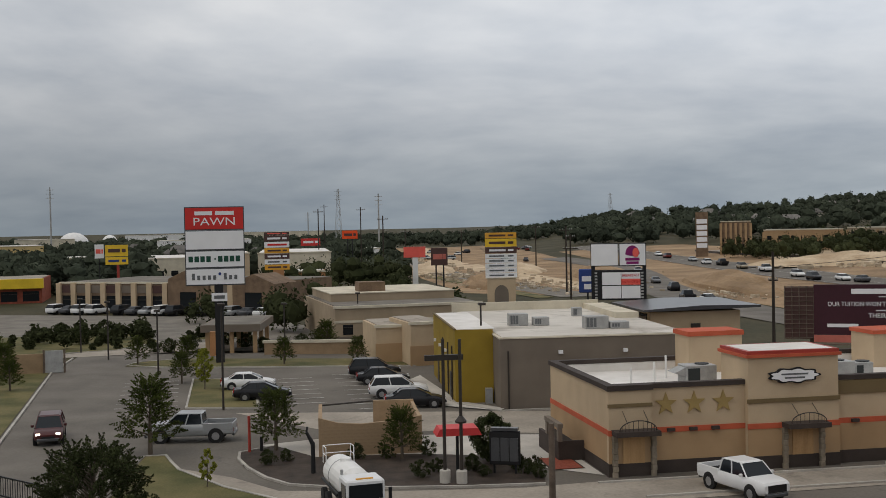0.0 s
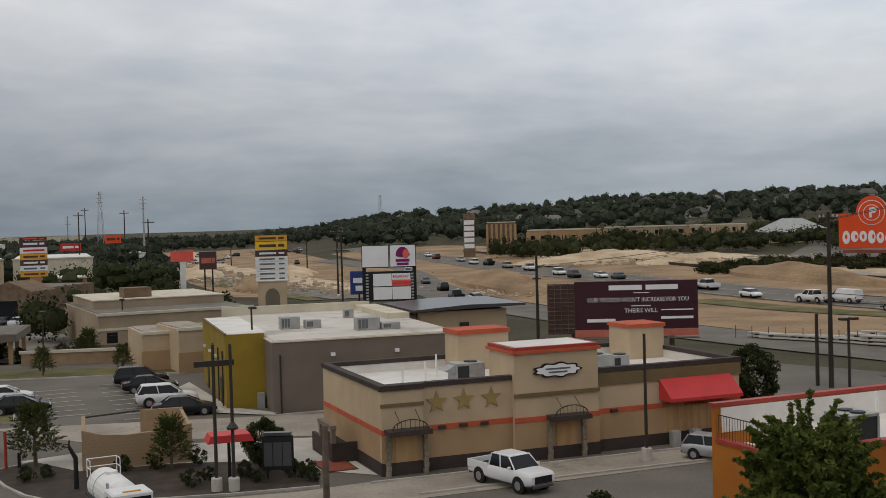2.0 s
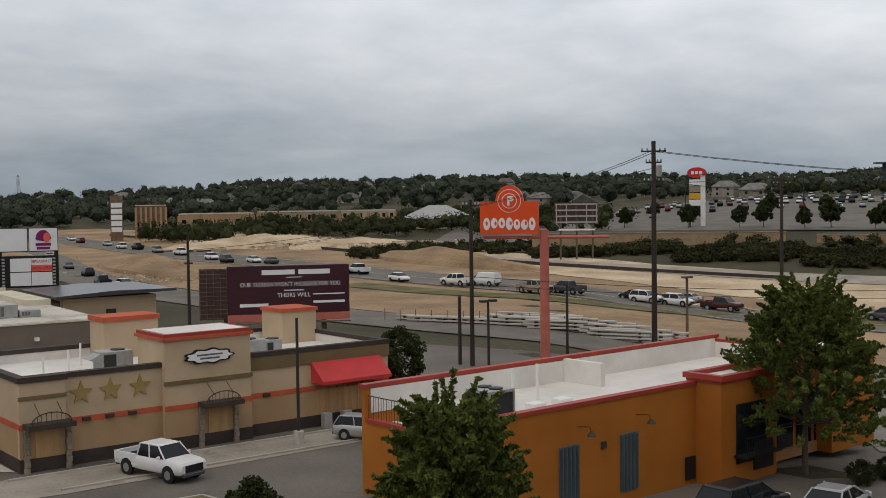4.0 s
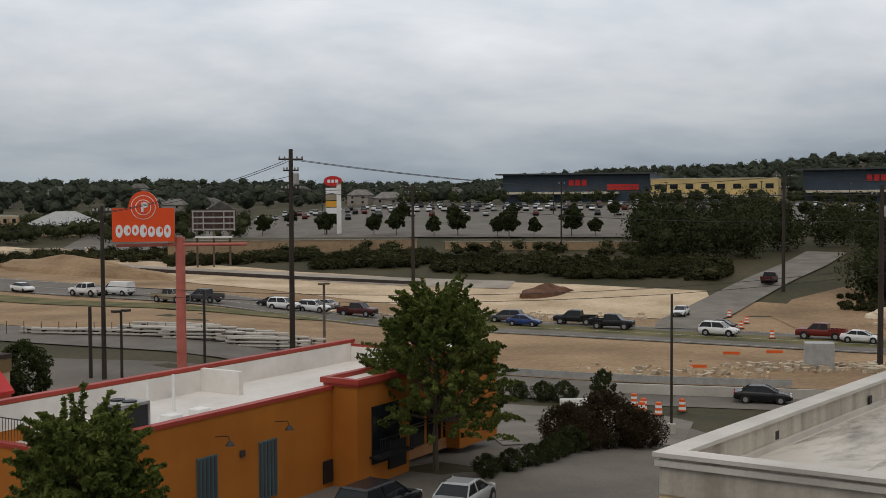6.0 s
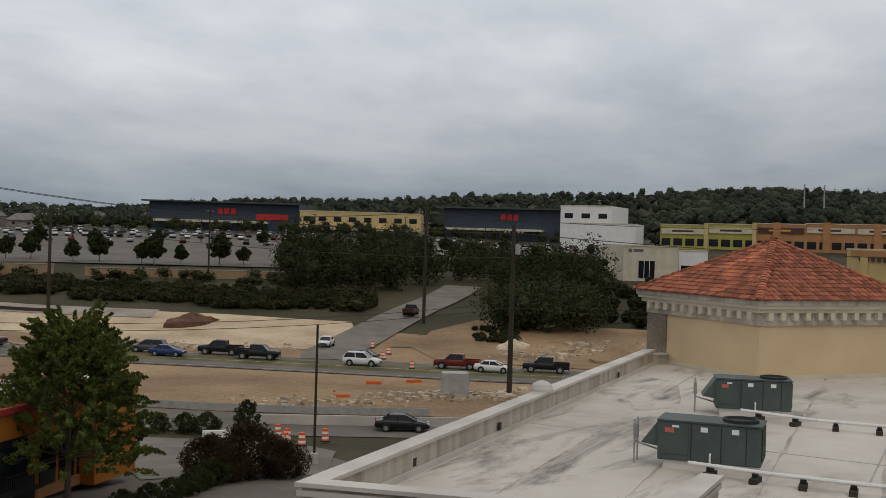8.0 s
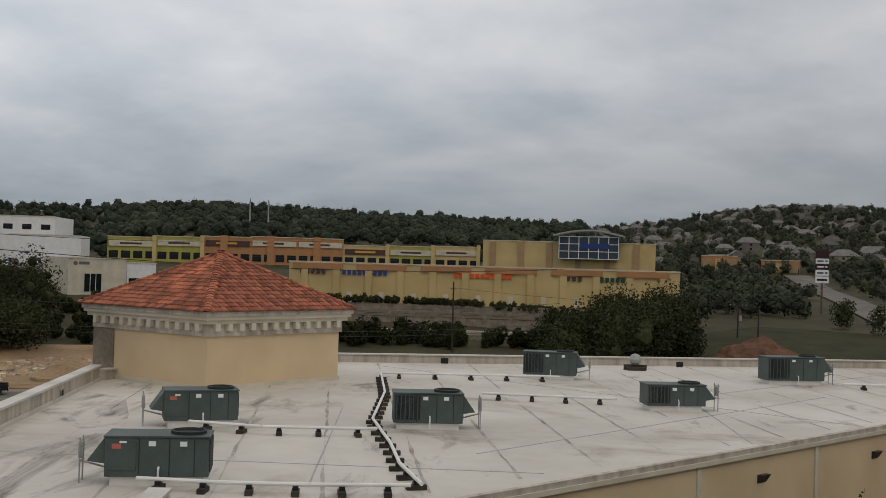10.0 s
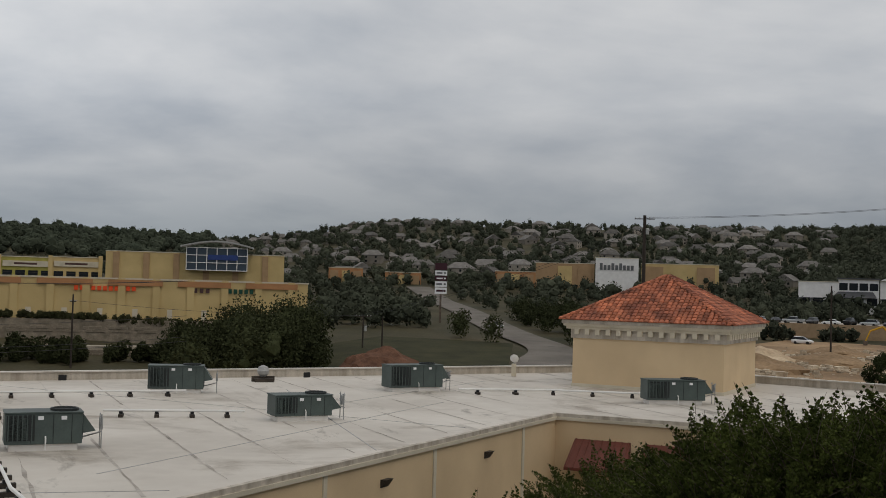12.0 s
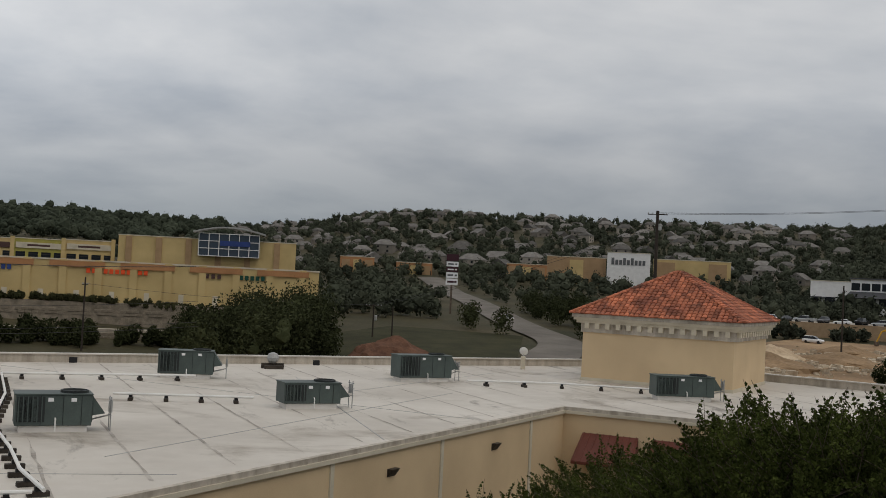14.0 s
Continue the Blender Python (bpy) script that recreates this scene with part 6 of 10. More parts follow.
def billboard():
    x, y = polar(20.2, 95)
    th = thing("billboard", x, y, 0, facing(x, y) + 4, "dark maroon billboard with white writing on a dark frame", "billboard")
    w = 6.1
    for u in (-4.0, 0.0, 4.0):
        bxp("post", (u - 0.2, 0.5, 0, u + 0.2, 0.9, 8.0), M["rustpost"], th, "dark steel post")
    bm = bmesh.new()
    for k in range(12):
        rod(bm, (-w, 0.2, 4.5 + 0.36 * k), (-w + 2.3, 0.2, 4.5 + 0.36 * k), 0.03, n=4)
    for k in range(5):
        rod(bm, (-w + 0.55 * k, 0.25, 4.35), (-w + 0.55 * k, 0.25, 8.6), 0.04, n=4)
    part("side_lattice", bm, M["rustpost"], th, "dark slatted frame")
    bxp("backing", (-w + 0.02, 0.3, 4.4, -w + 2.3, 0.36, 8.55), M["signbrown"], th, "dark weathered boards")
    bxp("face", (-w + 2.2, 0.1, 4.75, w, 0.3, 8.7), M["signmaroon"], th, "dark maroon painted face")
    bxp("skirt", (-w + 2.2, 0.05, 4.15, w, 0.25, 4.72), M["salmon"], th, "brick-red skirt board")
    bars(th, ((-1.1, 7.96, 1.6, 8.36), (1.9, 7.96, 4.5, 8.36), (0.9, 7.7, 2.2, 7.76)), "signwhite", 0.1)
    writing("OUR TUITION WON'T INCREASE FOR YOU", 0.5, M["signwhite"], th, pose(1.25, 0.08, 7.15), width=8.2, depth=0.015)
    writing("THEIRS WILL", 0.5, M["signwhite"], th, pose(1.5, 0.08, 6.25), width=2.7, depth=0.015)
    bars(th, ((-2.9, 5.35, -0.6, 5.62), (3.1, 5.55, 5.7, 5.75), (3.1, 6.25, 5.7, 6.34), (0.7, 6.62, 2.3, 6.7)), "signwhite", 0.1)
    bxp("walkway", (-w, -0.6, 4.0, w, 0.0, 4.08), M["rustpost"], th, "narrow steel walkway")


billboard()


def chicken_sign():
    x, y = 55.6, 83.7
    th = thing("pole_sign", x, y, 0, facing(x, y) - 3, "orange arched sign on a tall salmon-red post", "sign")
    z0 = land(x, y)
    part("post", rod(bmesh.new(), (0, 0, z0 - 0.2), (0, 0, 11.2), 0.42, 0.40, 20), M["salmon"], th, "thick salmon-red steel post")
    part("arm", rod(bmesh.new(), (-5.3, -0.1, 10.55), (5.6, -0.1, 10.55), 0.14, 0.14, 10), M["salmon"], th, "salmon-red cross bar")
    pts = [(-5.55, 10.85), (-0.45, 10.85), (-0.45, 13.7)]
    pts += [(-2.98 + 1.22 * math.cos(a), 13.7 + 1.42 * math.sin(a)) for a in np.linspace(0.0, math.pi, 17)]
    pts += [(-5.55, 13.7)]
    part("cabinet", slab(bmesh.new(), pts, -0.55, 0.35), M["signorange"], th, "orange arched sign cabinet")
    for r, m, d in ((1.02, "signwhite", 0.57), (0.97, "signorange", 0.585), (0.66, "signwhite", 0.6), (0.6, "signorange", 0.615)):
        part("disc", slab(bmesh.new(), [(-2.98 + r * math.cos(a), 13.75 + r * math.sin(a)) for a in np.linspace(0, 2 * math.pi, 28, endpoint=False)], -d, -0.54), M[m], th)
    bxp("emblem", (-3.15, -0.65, 13.35, -2.95, -0.61, 14.15), M["signwhite"], th)
    part("emblem", slab(bmesh.new(), [(-2.85 + 0.28 * math.cos(a), 13.95 + 0.24 * math.sin(a)) for a in np.linspace(0, 2 * math.pi, 14, endpoint=False)], -0.65, -0.61), M["signwhite"], th)
    for k in range(7):
        u = -5.3 + 0.66 * k
        part("letter_shape", slab(bmesh.new(), [(u + 0.33 + 0.30 * math.cos(a), 11.75 + 0.08 * math.sin(k) + (0.46 if k % 3 else 0.56) * math.sin(a)) for a in np.linspace(0, 2 * math.pi, 12, endpoint=False)], -0.6, -0.55), M["signwhite"], th, "rounded white shape")
        part("counter_shape", slab(bmesh.new(), [(u + 0.33 + 0.1 * math.cos(a) + 0.12 * (k % 2), 11.8 + 0.2 * math.sin(a)) for a in np.linspace(0, 2 * math.pi, 8, endpoint=False)], -0.62, -0.6), M["signorange"], th)


chicken_sign()


def panel_sign(az, r, wdeg, rows, posts, label, post_mat="rustpost", yaw=0, shape_post=0.35):
    """A roadside sign: rows of (elevation high, elevation low, material, bar material)."""
    x, y = polar(az, r)
    th = thing("roadside_sign", x, y, 0, facing(x, y) + yaw, label, "sign")
    w = r * math.tan(radians(wdeg)) / 2
    zb = 99
    for hi, lo, m, bar in rows:
        z1, z0 = 14 + r * math.tan(radians(hi)), 14 + r * math.tan(radians(lo))
        zb = min(zb, z0)
        p = bxp("sign_panel", (-w, -0.3, z0 + 0.04, w, 0.3, z1 - 0.04), M[m], th)
        if bar:
            h = z1 - z0
            bars(p, ((-w * 0.75, z0 + h * 0.35, w * (0.2 + 0.1 * (len(bar) % 4)), z0 + h * 0.65), (w * 0.45, z0 + h * 0.35, w * 0.8, z0 + h * 0.65)), bar, -0.3)
    if not posts:
        base = bxp("base", (-w * 0.9, -0.5, land(x, y) - 0.2, w * 0.9, 0.5, zb - 0.1), M[post_mat], th, "wide stone base")
        arch = [(-w * 0.45, 0), (w * 0.45, 0), (w * 0.45, zb - 2.6)] + [(w * 0.45 * math.cos(a), zb - 2.6 + 1.4 * math.sin(a)) for a in np.linspace(0.3, 2.84, 8)] + [(-w * 0.45, zb - 2.6)]
        part("arch", slab(bmesh.new(), arch, -0.54, -0.5), M["taupe"], base, "shaded arch")
        bxp("ledge", (-w, -0.6, zb - 0.1, w, 0.6, zb + 0.05), M["cream"], th)
    for u in posts:
        bxp("post", (u * w - shape_post, -0.25, land(x, y) - 0.2, u * w + shape_post, 0.25, zb + 0.05), M[post_mat], th)
    return th


panel_sign(2.86, 190, 1.57, [(-0.44, -0.75, "signorangeyellow", "signbrown"), (-0.75, -1.17, "signyellow", "signbrown"), (-1.17, -1.5, "signbrown", "signwhite")] + [(-1.5 - 0.24 * k, -1.74 - 0.24 * k, "signwhite", "signgrey") for k in range(5)], (), "tall shopping centre sign with yellow and white panels", "beige", shape_post=0.8)
panel_sign(-1.45, 230, 1.09, [(-1.07, -1.62, "coral", "")], (0.05,), "blank coral-red sign on a white post", "white", shape_post=0.55)
panel_sign(-0.22, 215, 0.83, [(-1.15, -2.04, "signbrown", "salmon")], (-0.4, 0.5), "dark brown square sign on two posts", "black", shape_post=0.14)
panel_sign(-8.26, 215, 1.22, [(-0.2, -0.36, "signbrown", "coral"), (-0.36, -0.68, "signbrown", "signwhite"), (-0.68, -0.98, "signwhite", "signred"), (-0.98, -1.26, "signorangeyellow", "signbrown"), (-1.26, -1.55, "signbrown", "signwhite"), (-1.55, -1.8, "signwhite", "signgrey"), (-1.8, -2.08, "signorangeyellow", "signbrown")], (0.1,), "sign with a stack of coloured panels on a terracotta post", "terracotta_wall", shape_post=1.0)
panel_sign(-15.9, 240, 1.05, [(-0.66, -1.22, "signyellow", "signbrown"), (-1.24, -1.62, "signyellow", "signblue")], (0.1,), "yellow roadside sign on a red post", "redtrim", shape_post=0.25)
panel_sign(-16.7, 250, 0.42, [(-0.62, -1.3, "signwhite", "coral")], (0,), "small pale roadside sign", "black", shape_post=0.1)
panel_sign(-6.6, 330, 0.95, [(-0.55, -0.92, "signred", "signwhite")], (-0.6, 0.6), "red roadside sign on two posts", "black", shape_post=0.15)
panel_sign(-4.65, 330, 0.76, [(-0.2, -0.62, "signorange", "signbrown")], (-0.3, 0.3), "orange roadside sign on two posts", "black", shape_post=0.15)
panel_sign(109.2, 300, 0.6, [(1.25, 0.9, "signmaroon", ""), (0.88, 0.62, "signwhite", "signgrey"), (0.6, 0.36, "signmaroon", "signwhite"), (0.34, 0.05, "signwhite", "signgrey"), (0.03, -0.3, "signwhite", "signmaroon")], (0.0,), "tall maroon and white pylon sign on the hillside", "rustpost", shape_post=0.25)


def grocery_sign():
    x, y = 195, 224
    th = thing("pylon_sign", x, y, land(x, y), facing(x, y), "tall white pylon sign with a red oval top", "sign")
    bxp("post", (0.9, -0.5, 0, 2.1, 0.5, 13.5), M["white"], th, "white post")
    bxp("post", (-1.9, -0.25, 0, -1.5, 0.25, 12.5), M["rustpost"], th)
    part("oval", slab(bmesh.new(), [(2.4 * math.cos(a), 13.8 + 1.35 * math.sin(a)) for a in np.linspace(0, 2 * math.pi, 24, endpoint=False)], -0.5, 0.5), M["signred"], th, "red oval panel")
    for k in range(3):
        bxp("letter_shape", (-1.4 + k * 1.0, -0.56, 13.4, -0.7 + k * 1.0, -0.5, 14.2), M["signwhite"], th)
    for k, m in enumerate(("signwhite", "cartan", "signorangeyellow", "signwhite")):
        bxp("sign_panel", (-1.9, -0.4, 10.6 - 1.7 * k, 0.9, 0.2, 12.1 - 1.7 * k), M[m], th)


grocery_sign()


# ---- poles, lamps and wires ----
def utility_pole(x, y, top, arms=((-0.5, 1.3),), r=0.19, label="dark wooden utility pole with cross-arms and insulators", yaw=0.0, transformer=False):
    z = land(x, y)
    th = thing("utility_pole", x, y, z, yaw, label, "utility pole")
    part("pole", rod(bmesh.new(), (0, 0, -0.3), (0, 0, top - z), r, r * 0.7, 10), M["creosote"], th, "dark creosoted wood")
    for dz, half in arms:
        arm = bxp("cross_arm", (-half, -0.07, top - z + dz - 0.07, half, 0.07, top - z + dz + 0.07), M["creosote"], th)
        for u in (-0.92, -0.5, 0.5, 0.92):
            part("insulator", lathe(bmesh.new(), [(0.05, top - z + dz + 0.07), (0.09, top - z + dz + 0.16), (0.05, top - z + dz + 0.3)], 6, u * half, 0), M["galvanised"], arm)
    if transformer:
        part("transformer", lathe(bmesh.new(), [(0.2, top - z - 3.2), (0.28, top - z - 3.1), (0.28, top - z - 2.2), (0.2, top - z - 2.1)], 12, 0.45, -0.1), M["galvanised"], th, "grey transformer can")
    return th


def lamp_post(x, y, top, arms=(0,), r=0.09, box_head=True, label="dark bronze parking-lot lamp post", base=True, mat="bronze"):
    z = land(x, y)
    th = thing("lamp_post", x, y, z, 10, label, "lamp post")
    if base:
        part("footing", lathe(bmesh.new(), [(0.3, -0.1), (0.3, 0.75), (0.26, 0.8)], 14), M["paleconcrete"], th, "round concrete footing")
    part("pole", rod(bmesh.new(), (0, 0, 0.0), (0, 0, top - z), r, r * 0.85, 8), M[mat], th)
    for a in arms:
        part("lamp_head", box(bmesh.new(), -0.28 + a, -0.3, top - z - 0.06, 0.28 + a, 0.3, top - z + 0.14, 0.03), M[mat], th, "flat lamp head")
    return th


utility_pole(65.7, 81.2, 18.9, ((-0.9, 1.1), (-1.9, 0.7), (-3.6, 0.9)), 0.27, yaw=-40, transformer=True)
utility_pole(47.6, 82.6, 13.9, ((-0.5, 0.7),), 0.2, yaw=-30)
utility_pole(141, 141, 17.4, ((-0.7, 2.3), (-1.6, 1.4)), 0.32, yaw=-45)
utility_pole(113, 47, 15.6, ((-1.0, 1.0),), 0.3, yaw=-60, transformer=True)
utility_pole(173, 88, 18.6, ((-0.6, 1.3), (-2.4, 0.8)), 0.3, yaw=-60)
utility_pole(196, 151, 18.4, ((-0.4, 0.7),), 0.2, yaw=-50)
utility_pole(37, 129, 10.2, ((-3.2, 0.5),), 0.2, yaw=-20)
utility_pole(23, 208, 11.8, ((-2.6, 1.4), (-0.5, 0.8)), 0.2, yaw=-10)
for az, r, el in ((-6.2, 300, 0.9), (-5.9, 420, 1.1), (-4.1, 330, 0.95), (-3.0, 270, 0.5), (-1.9, 360, -0.2), (0.9, 420, -0.3), (4.6, 330, -0.1), (6.1, 230, -0.2)):
    utility_pole(*polar(az, r), 14 + r * math.tan(radians(el)), ((-0.8, 1.3),), 0.2, yaw=-10)
utility_pole(193, -5, 11.4, ((-1.2, 0.5),), 0.17, yaw=-90)
utility_pole(218, -60, 8.3, ((-0.3, 1.6),), 0.17, yaw=-100, transformer=True)
utility_pole(216.5, -63.5, 8.1, (), 0.17, yaw=-100)
P5 = polar(119.2, 190)
utility_pole(*P5, 14 + 190 * math.tan(radians(3.85)), ((-0.6, 1.6), (-2.6, 0.9)), 0.36, yaw=-120, transformer=True)
P6 = polar(137.6, 205)
utility_pole(*P6, 14 + 205 * math.tan(radians(5.06)), ((-0.5, 1.8),), 0.3, yaw=-130)
P7 = polar(128.0, 240)
utility_pole(*P7, 14 + 240 * math.tan(radians(0.6)), (), 0.2, yaw=-130)


def wires(name, a, b, offs, sag, label="thin black overhead wire between poles"):
    a, b = Vector(a), Vector(b)
    side = (b - a).cross(Vector((0, 0, 1))).normalized()
    for i, (o, dz) in enumerate(offs):
        pts = [a.lerp(b, k / 12) + side * o + Vector((0, 0, dz - sag * 4 * (k / 12) * (1 - k / 12))) for k in range(13)]
        bm = tube(bmesh.new(), pts, 0.025, 4)
        single(name, bm, M["wire"], label=label, category="wire", group="overhead wires")


T1, T2, T3, T4 = (65.7, 81.2, 18.0), (113, 47, 14.7), (141, 141, 16.8), (173, 88, 18.1)
wires("wire", T1, T2, ((-0.9, 0), (0.9, 0), (0, -2.6)), 1.2)
wires("wire", T1, (47.6, 82.6, 13.3), ((-0.5, 0), (0.5, 0)), 0.5)
wires("wire", T1, (37, 129, 10.0), ((0, -1.5),), 1.0)
wires("wire", T2, (168, -20, 14), ((-0.7, 0), (0.7, 0), (0, -5.0)), 1.2)
wires("wire", T3, T4, ((-1.8, 0), (1.8, 0), (0, -3.0)), 1.0)
wires("wire", (118, 212, 18), T3, ((-1.8, 0), (1.8, 0)), 1.0)
wires("wire", T4, (218, 20, 18), ((-1.2, 0), (1.2, 0)), 1.2)
wires("wire", (47.6, 82.6, 7.5), (113, 47, 7.4), ((0, 0), (0.3, -0.6)), 1.6)
wires("wire", (113, 47, 7.4), (168, -20, 6.0), ((0, 0), (0.3, -0.6)), 1.2)
zp5, zp6 = 14 + 190 * math.tan(radians(3.85)) - 0.4, 14 + 205 * math.tan(radians(5.06)) - 0.4
wires("wire", (*P5, zp5), (*P6, zp6), ((-1.4, 0), (1.4, 0)), 1.0)
wires("wire", (218, -60, 8.2), (*P5, zp5 - 2), ((-1.2, 0), (1.2, 0)), 1.2)
wires("wire", (193, -5, 10.4), (218, -60, 8.2), ((0, 0),), 0.8)

lamp_post(-17.2, 88.2, 8.15, base=False)
lamp_post(2.9, 92.4, 7.5, (0.1,))
lamp_post(-27.7, 110.3, 6.2, base=False)
lamp_post(-16.8, 119.9, 6.0, base=False)
lamp_post(-36.5, 124, 6.3, base=False)
lamp_post(-42, 132, 6.2, base=False)
lamp_post(-10.6, 140, 5.8, base=False)
lamp_post(23.9, 61.6, 7.3, (), r=0.1)
lamp_post(64.6, 40.7, 8.0, (), r=0.1)
lamp_post(48.4, 81.3, 5.5, (-0.5, 0.5), r=0.12, base=False)
lamp_post(80, 93.5, 5.4, (-0.4, 0.4), r=0.16, base=False, mat="rustpost")
lamp_post(47.2, 84, 5.8, (), r=0.16, base=False)
lamp_post(58.5, 84.5, 6.5, (), r=0.13, base=False)
# pair of lamp posts with a cross-piece in the planting bed
for k, (x, y) in enumerate(((-0.15, 61.6), (0.75, 61.4))):
    lp = lamp_post(x, y, 7.85, (), r=0.1)
    if k == 0:
        bxp("cross_piece", (-1.0, -0.1, 6.7, 1.1, 0.1, 7.0), M["bronze"], lp, "dark cross-piece")
    else:
        part("lantern", lathe(bmesh.new(), [(0.3, 3.35), (0.32, 3.45), (0.12, 3.7)], 12, 0, 0), M["bronze"], lp, "small round lantern")
pole = single("stub_pole", rod(bmesh.new(), (0, 0, 0), (0, 0, 4.0), 0.17, 0.15, 12), M["rustpost"], pose(5.2, 57.0, 0), label="short brown wooden pole with a pale cap", category="pole")
single("marker_post", rod(bmesh.new(), (0, 0, 0), (0, 0, 2.25), 0.09, 0.09, 10), M["redtrim"], pose(-12.3, 71.1, 0.1), label="red round marker post by the kerb", category="post")
single("bollard", rod(bmesh.new(), (0, 0, 0), (0, 0, 0.9), 0.11, 0.1, 10), M["black"], pose(-11.6, 71.4, 0.1), label="black bollard beside the marker post", category="bollard")


# ---- at the drive-through ----
def order_point():
    th = thing("drive_canopy", 0.55, 63.2, 0.1, 8, "red drive-through canopy on a dark post", "canopy")
    part("post", rod(bmesh.new(), (0, 0, 0), (0, 0, 2.7), 0.09, n=8), M["black"], th)
    pts = [(-1.25, 2.35), (1.25, 2.35), (1.05, 2.75), (-1.05, 2.75)]
    part("canopy", slab(bmesh.new(), pts, -0.8, 0.7), M["redcanopy"], th, "red canopy roof")
    tm = thing("menu_board", 3.2, 63.6, 0.1, -12, "dark three-panel drive-through menu board", "menu board")
    bxp("cabinet", (-0.85, -0.15, 0.5, 0.85, 0.2, 2.35), M["black"], tm, "", 0.03)
    bxp("top_box", (-0.75, -0.2, 2.4, 0.75, 0.25, 2.55), M["cargrey"], tm)
    for k in range(3):
        bxp("menu_panel", (-0.75 + 0.52 * k, -0.18, 0.7, -0.28 + 0.52 * k, -0.15, 2.0), M["cargrey"], tm)
    for u in (-0.6, 0.6):
        bxp("leg", (u - 0.06, -0.06, 0, u + 0.06, 0.06, 0.5), M["black"], tm)
    ts = thing("speaker_post", -7.6, 64.6, 0.1, 20, "black bent speaker post in the planting bed", "post")
    bm = bmesh.new()
    rod(bm, (0, 0, 0), (0, 0, 1.7), 0.14, 0.12), rod(bm, (0, 0, 1.65), (-0.35, 0, 2.35), 0.13, 0.09), rod(bm, (-0.35, 0, 2.3), (-0.3, 0, 2.65), 0.05)
    part("post", bm, M["black"], ts)


order_point()


def enclosure():
    """Low masonry walls round the bins, block by block on the side that is seen."""
    th = thing("bin_enclosure", -7.8, 69.4, 0.06, 6.0, "tan masonry bin enclosure with a dipped front wall", "enclosure")
    pts = [(0, 0), (6.3, 0), (6.3, 2.3), (4.5, 2.02), (2.6, 1.9), (1.2, 2.0), (0, 2.35)]
    part("front_wall", slab(bmesh.new(), pts, 0, 0.22), M["cmu"], th, "tan block wall with a dipped top")
    bxp("side_wall", (0, 0.22, 0, 0.22, 6.5, 2.2), M["cmu"], th)
    bxp("side_wall", (6.08, 0.22, 0, 6.3, 6.5, 2.2), M["cmu"], th)
    bxp("back_wall", (3.6, 6.5, 0, 6.3, 6.72, 2.3), M["cmu"], th)
    bm = bmesh.new()
    rod(bm, (0.1, 6.5, 2.1), (3.6, 6.5, 2.3), 0.06, n=6)
    part("gate_bar", bm, M["bronze"], th)
    me = mesh_of("block", box(bmesh.new(), 0.006, -0.012, 0.006, 0.394, 0.0, 0.194), M["cmu"])
    for row in range(9):
        for k in range(16):
            x = 0.4 * k - (0.2 if row % 2 else 0)
            if 0 <= x and x + 0.4 <= 6.3:
                b = new("block", me)
                b.parent = th
                b.matrix_basis = pose(x, 0, 0.2 * row)


enclosure()


def brick_mat():
    th = thing("brick_panel", 5.9, 64.4, 0.07, 9.6, "brick-red patterned paving with dark joints", "paving", kind="structure")
    me = mesh_of("brick", box(bmesh.new(), 0.006, 0.006, 0, 0.214, 0.104, 0.03), M["brick"])
    for i in range(8):
        for j in range(28):
            b = new("brick", me)
            b.parent = th
            b.matrix_basis = pose(0.22 * i + 0.02 * (j % 2), 0.11 * j, 0.012)
    bxp("bed", (-0.1, -0.1, 0.0, 1.9, 3.2, 0.012), M["mulch"], th)


brick_mat()


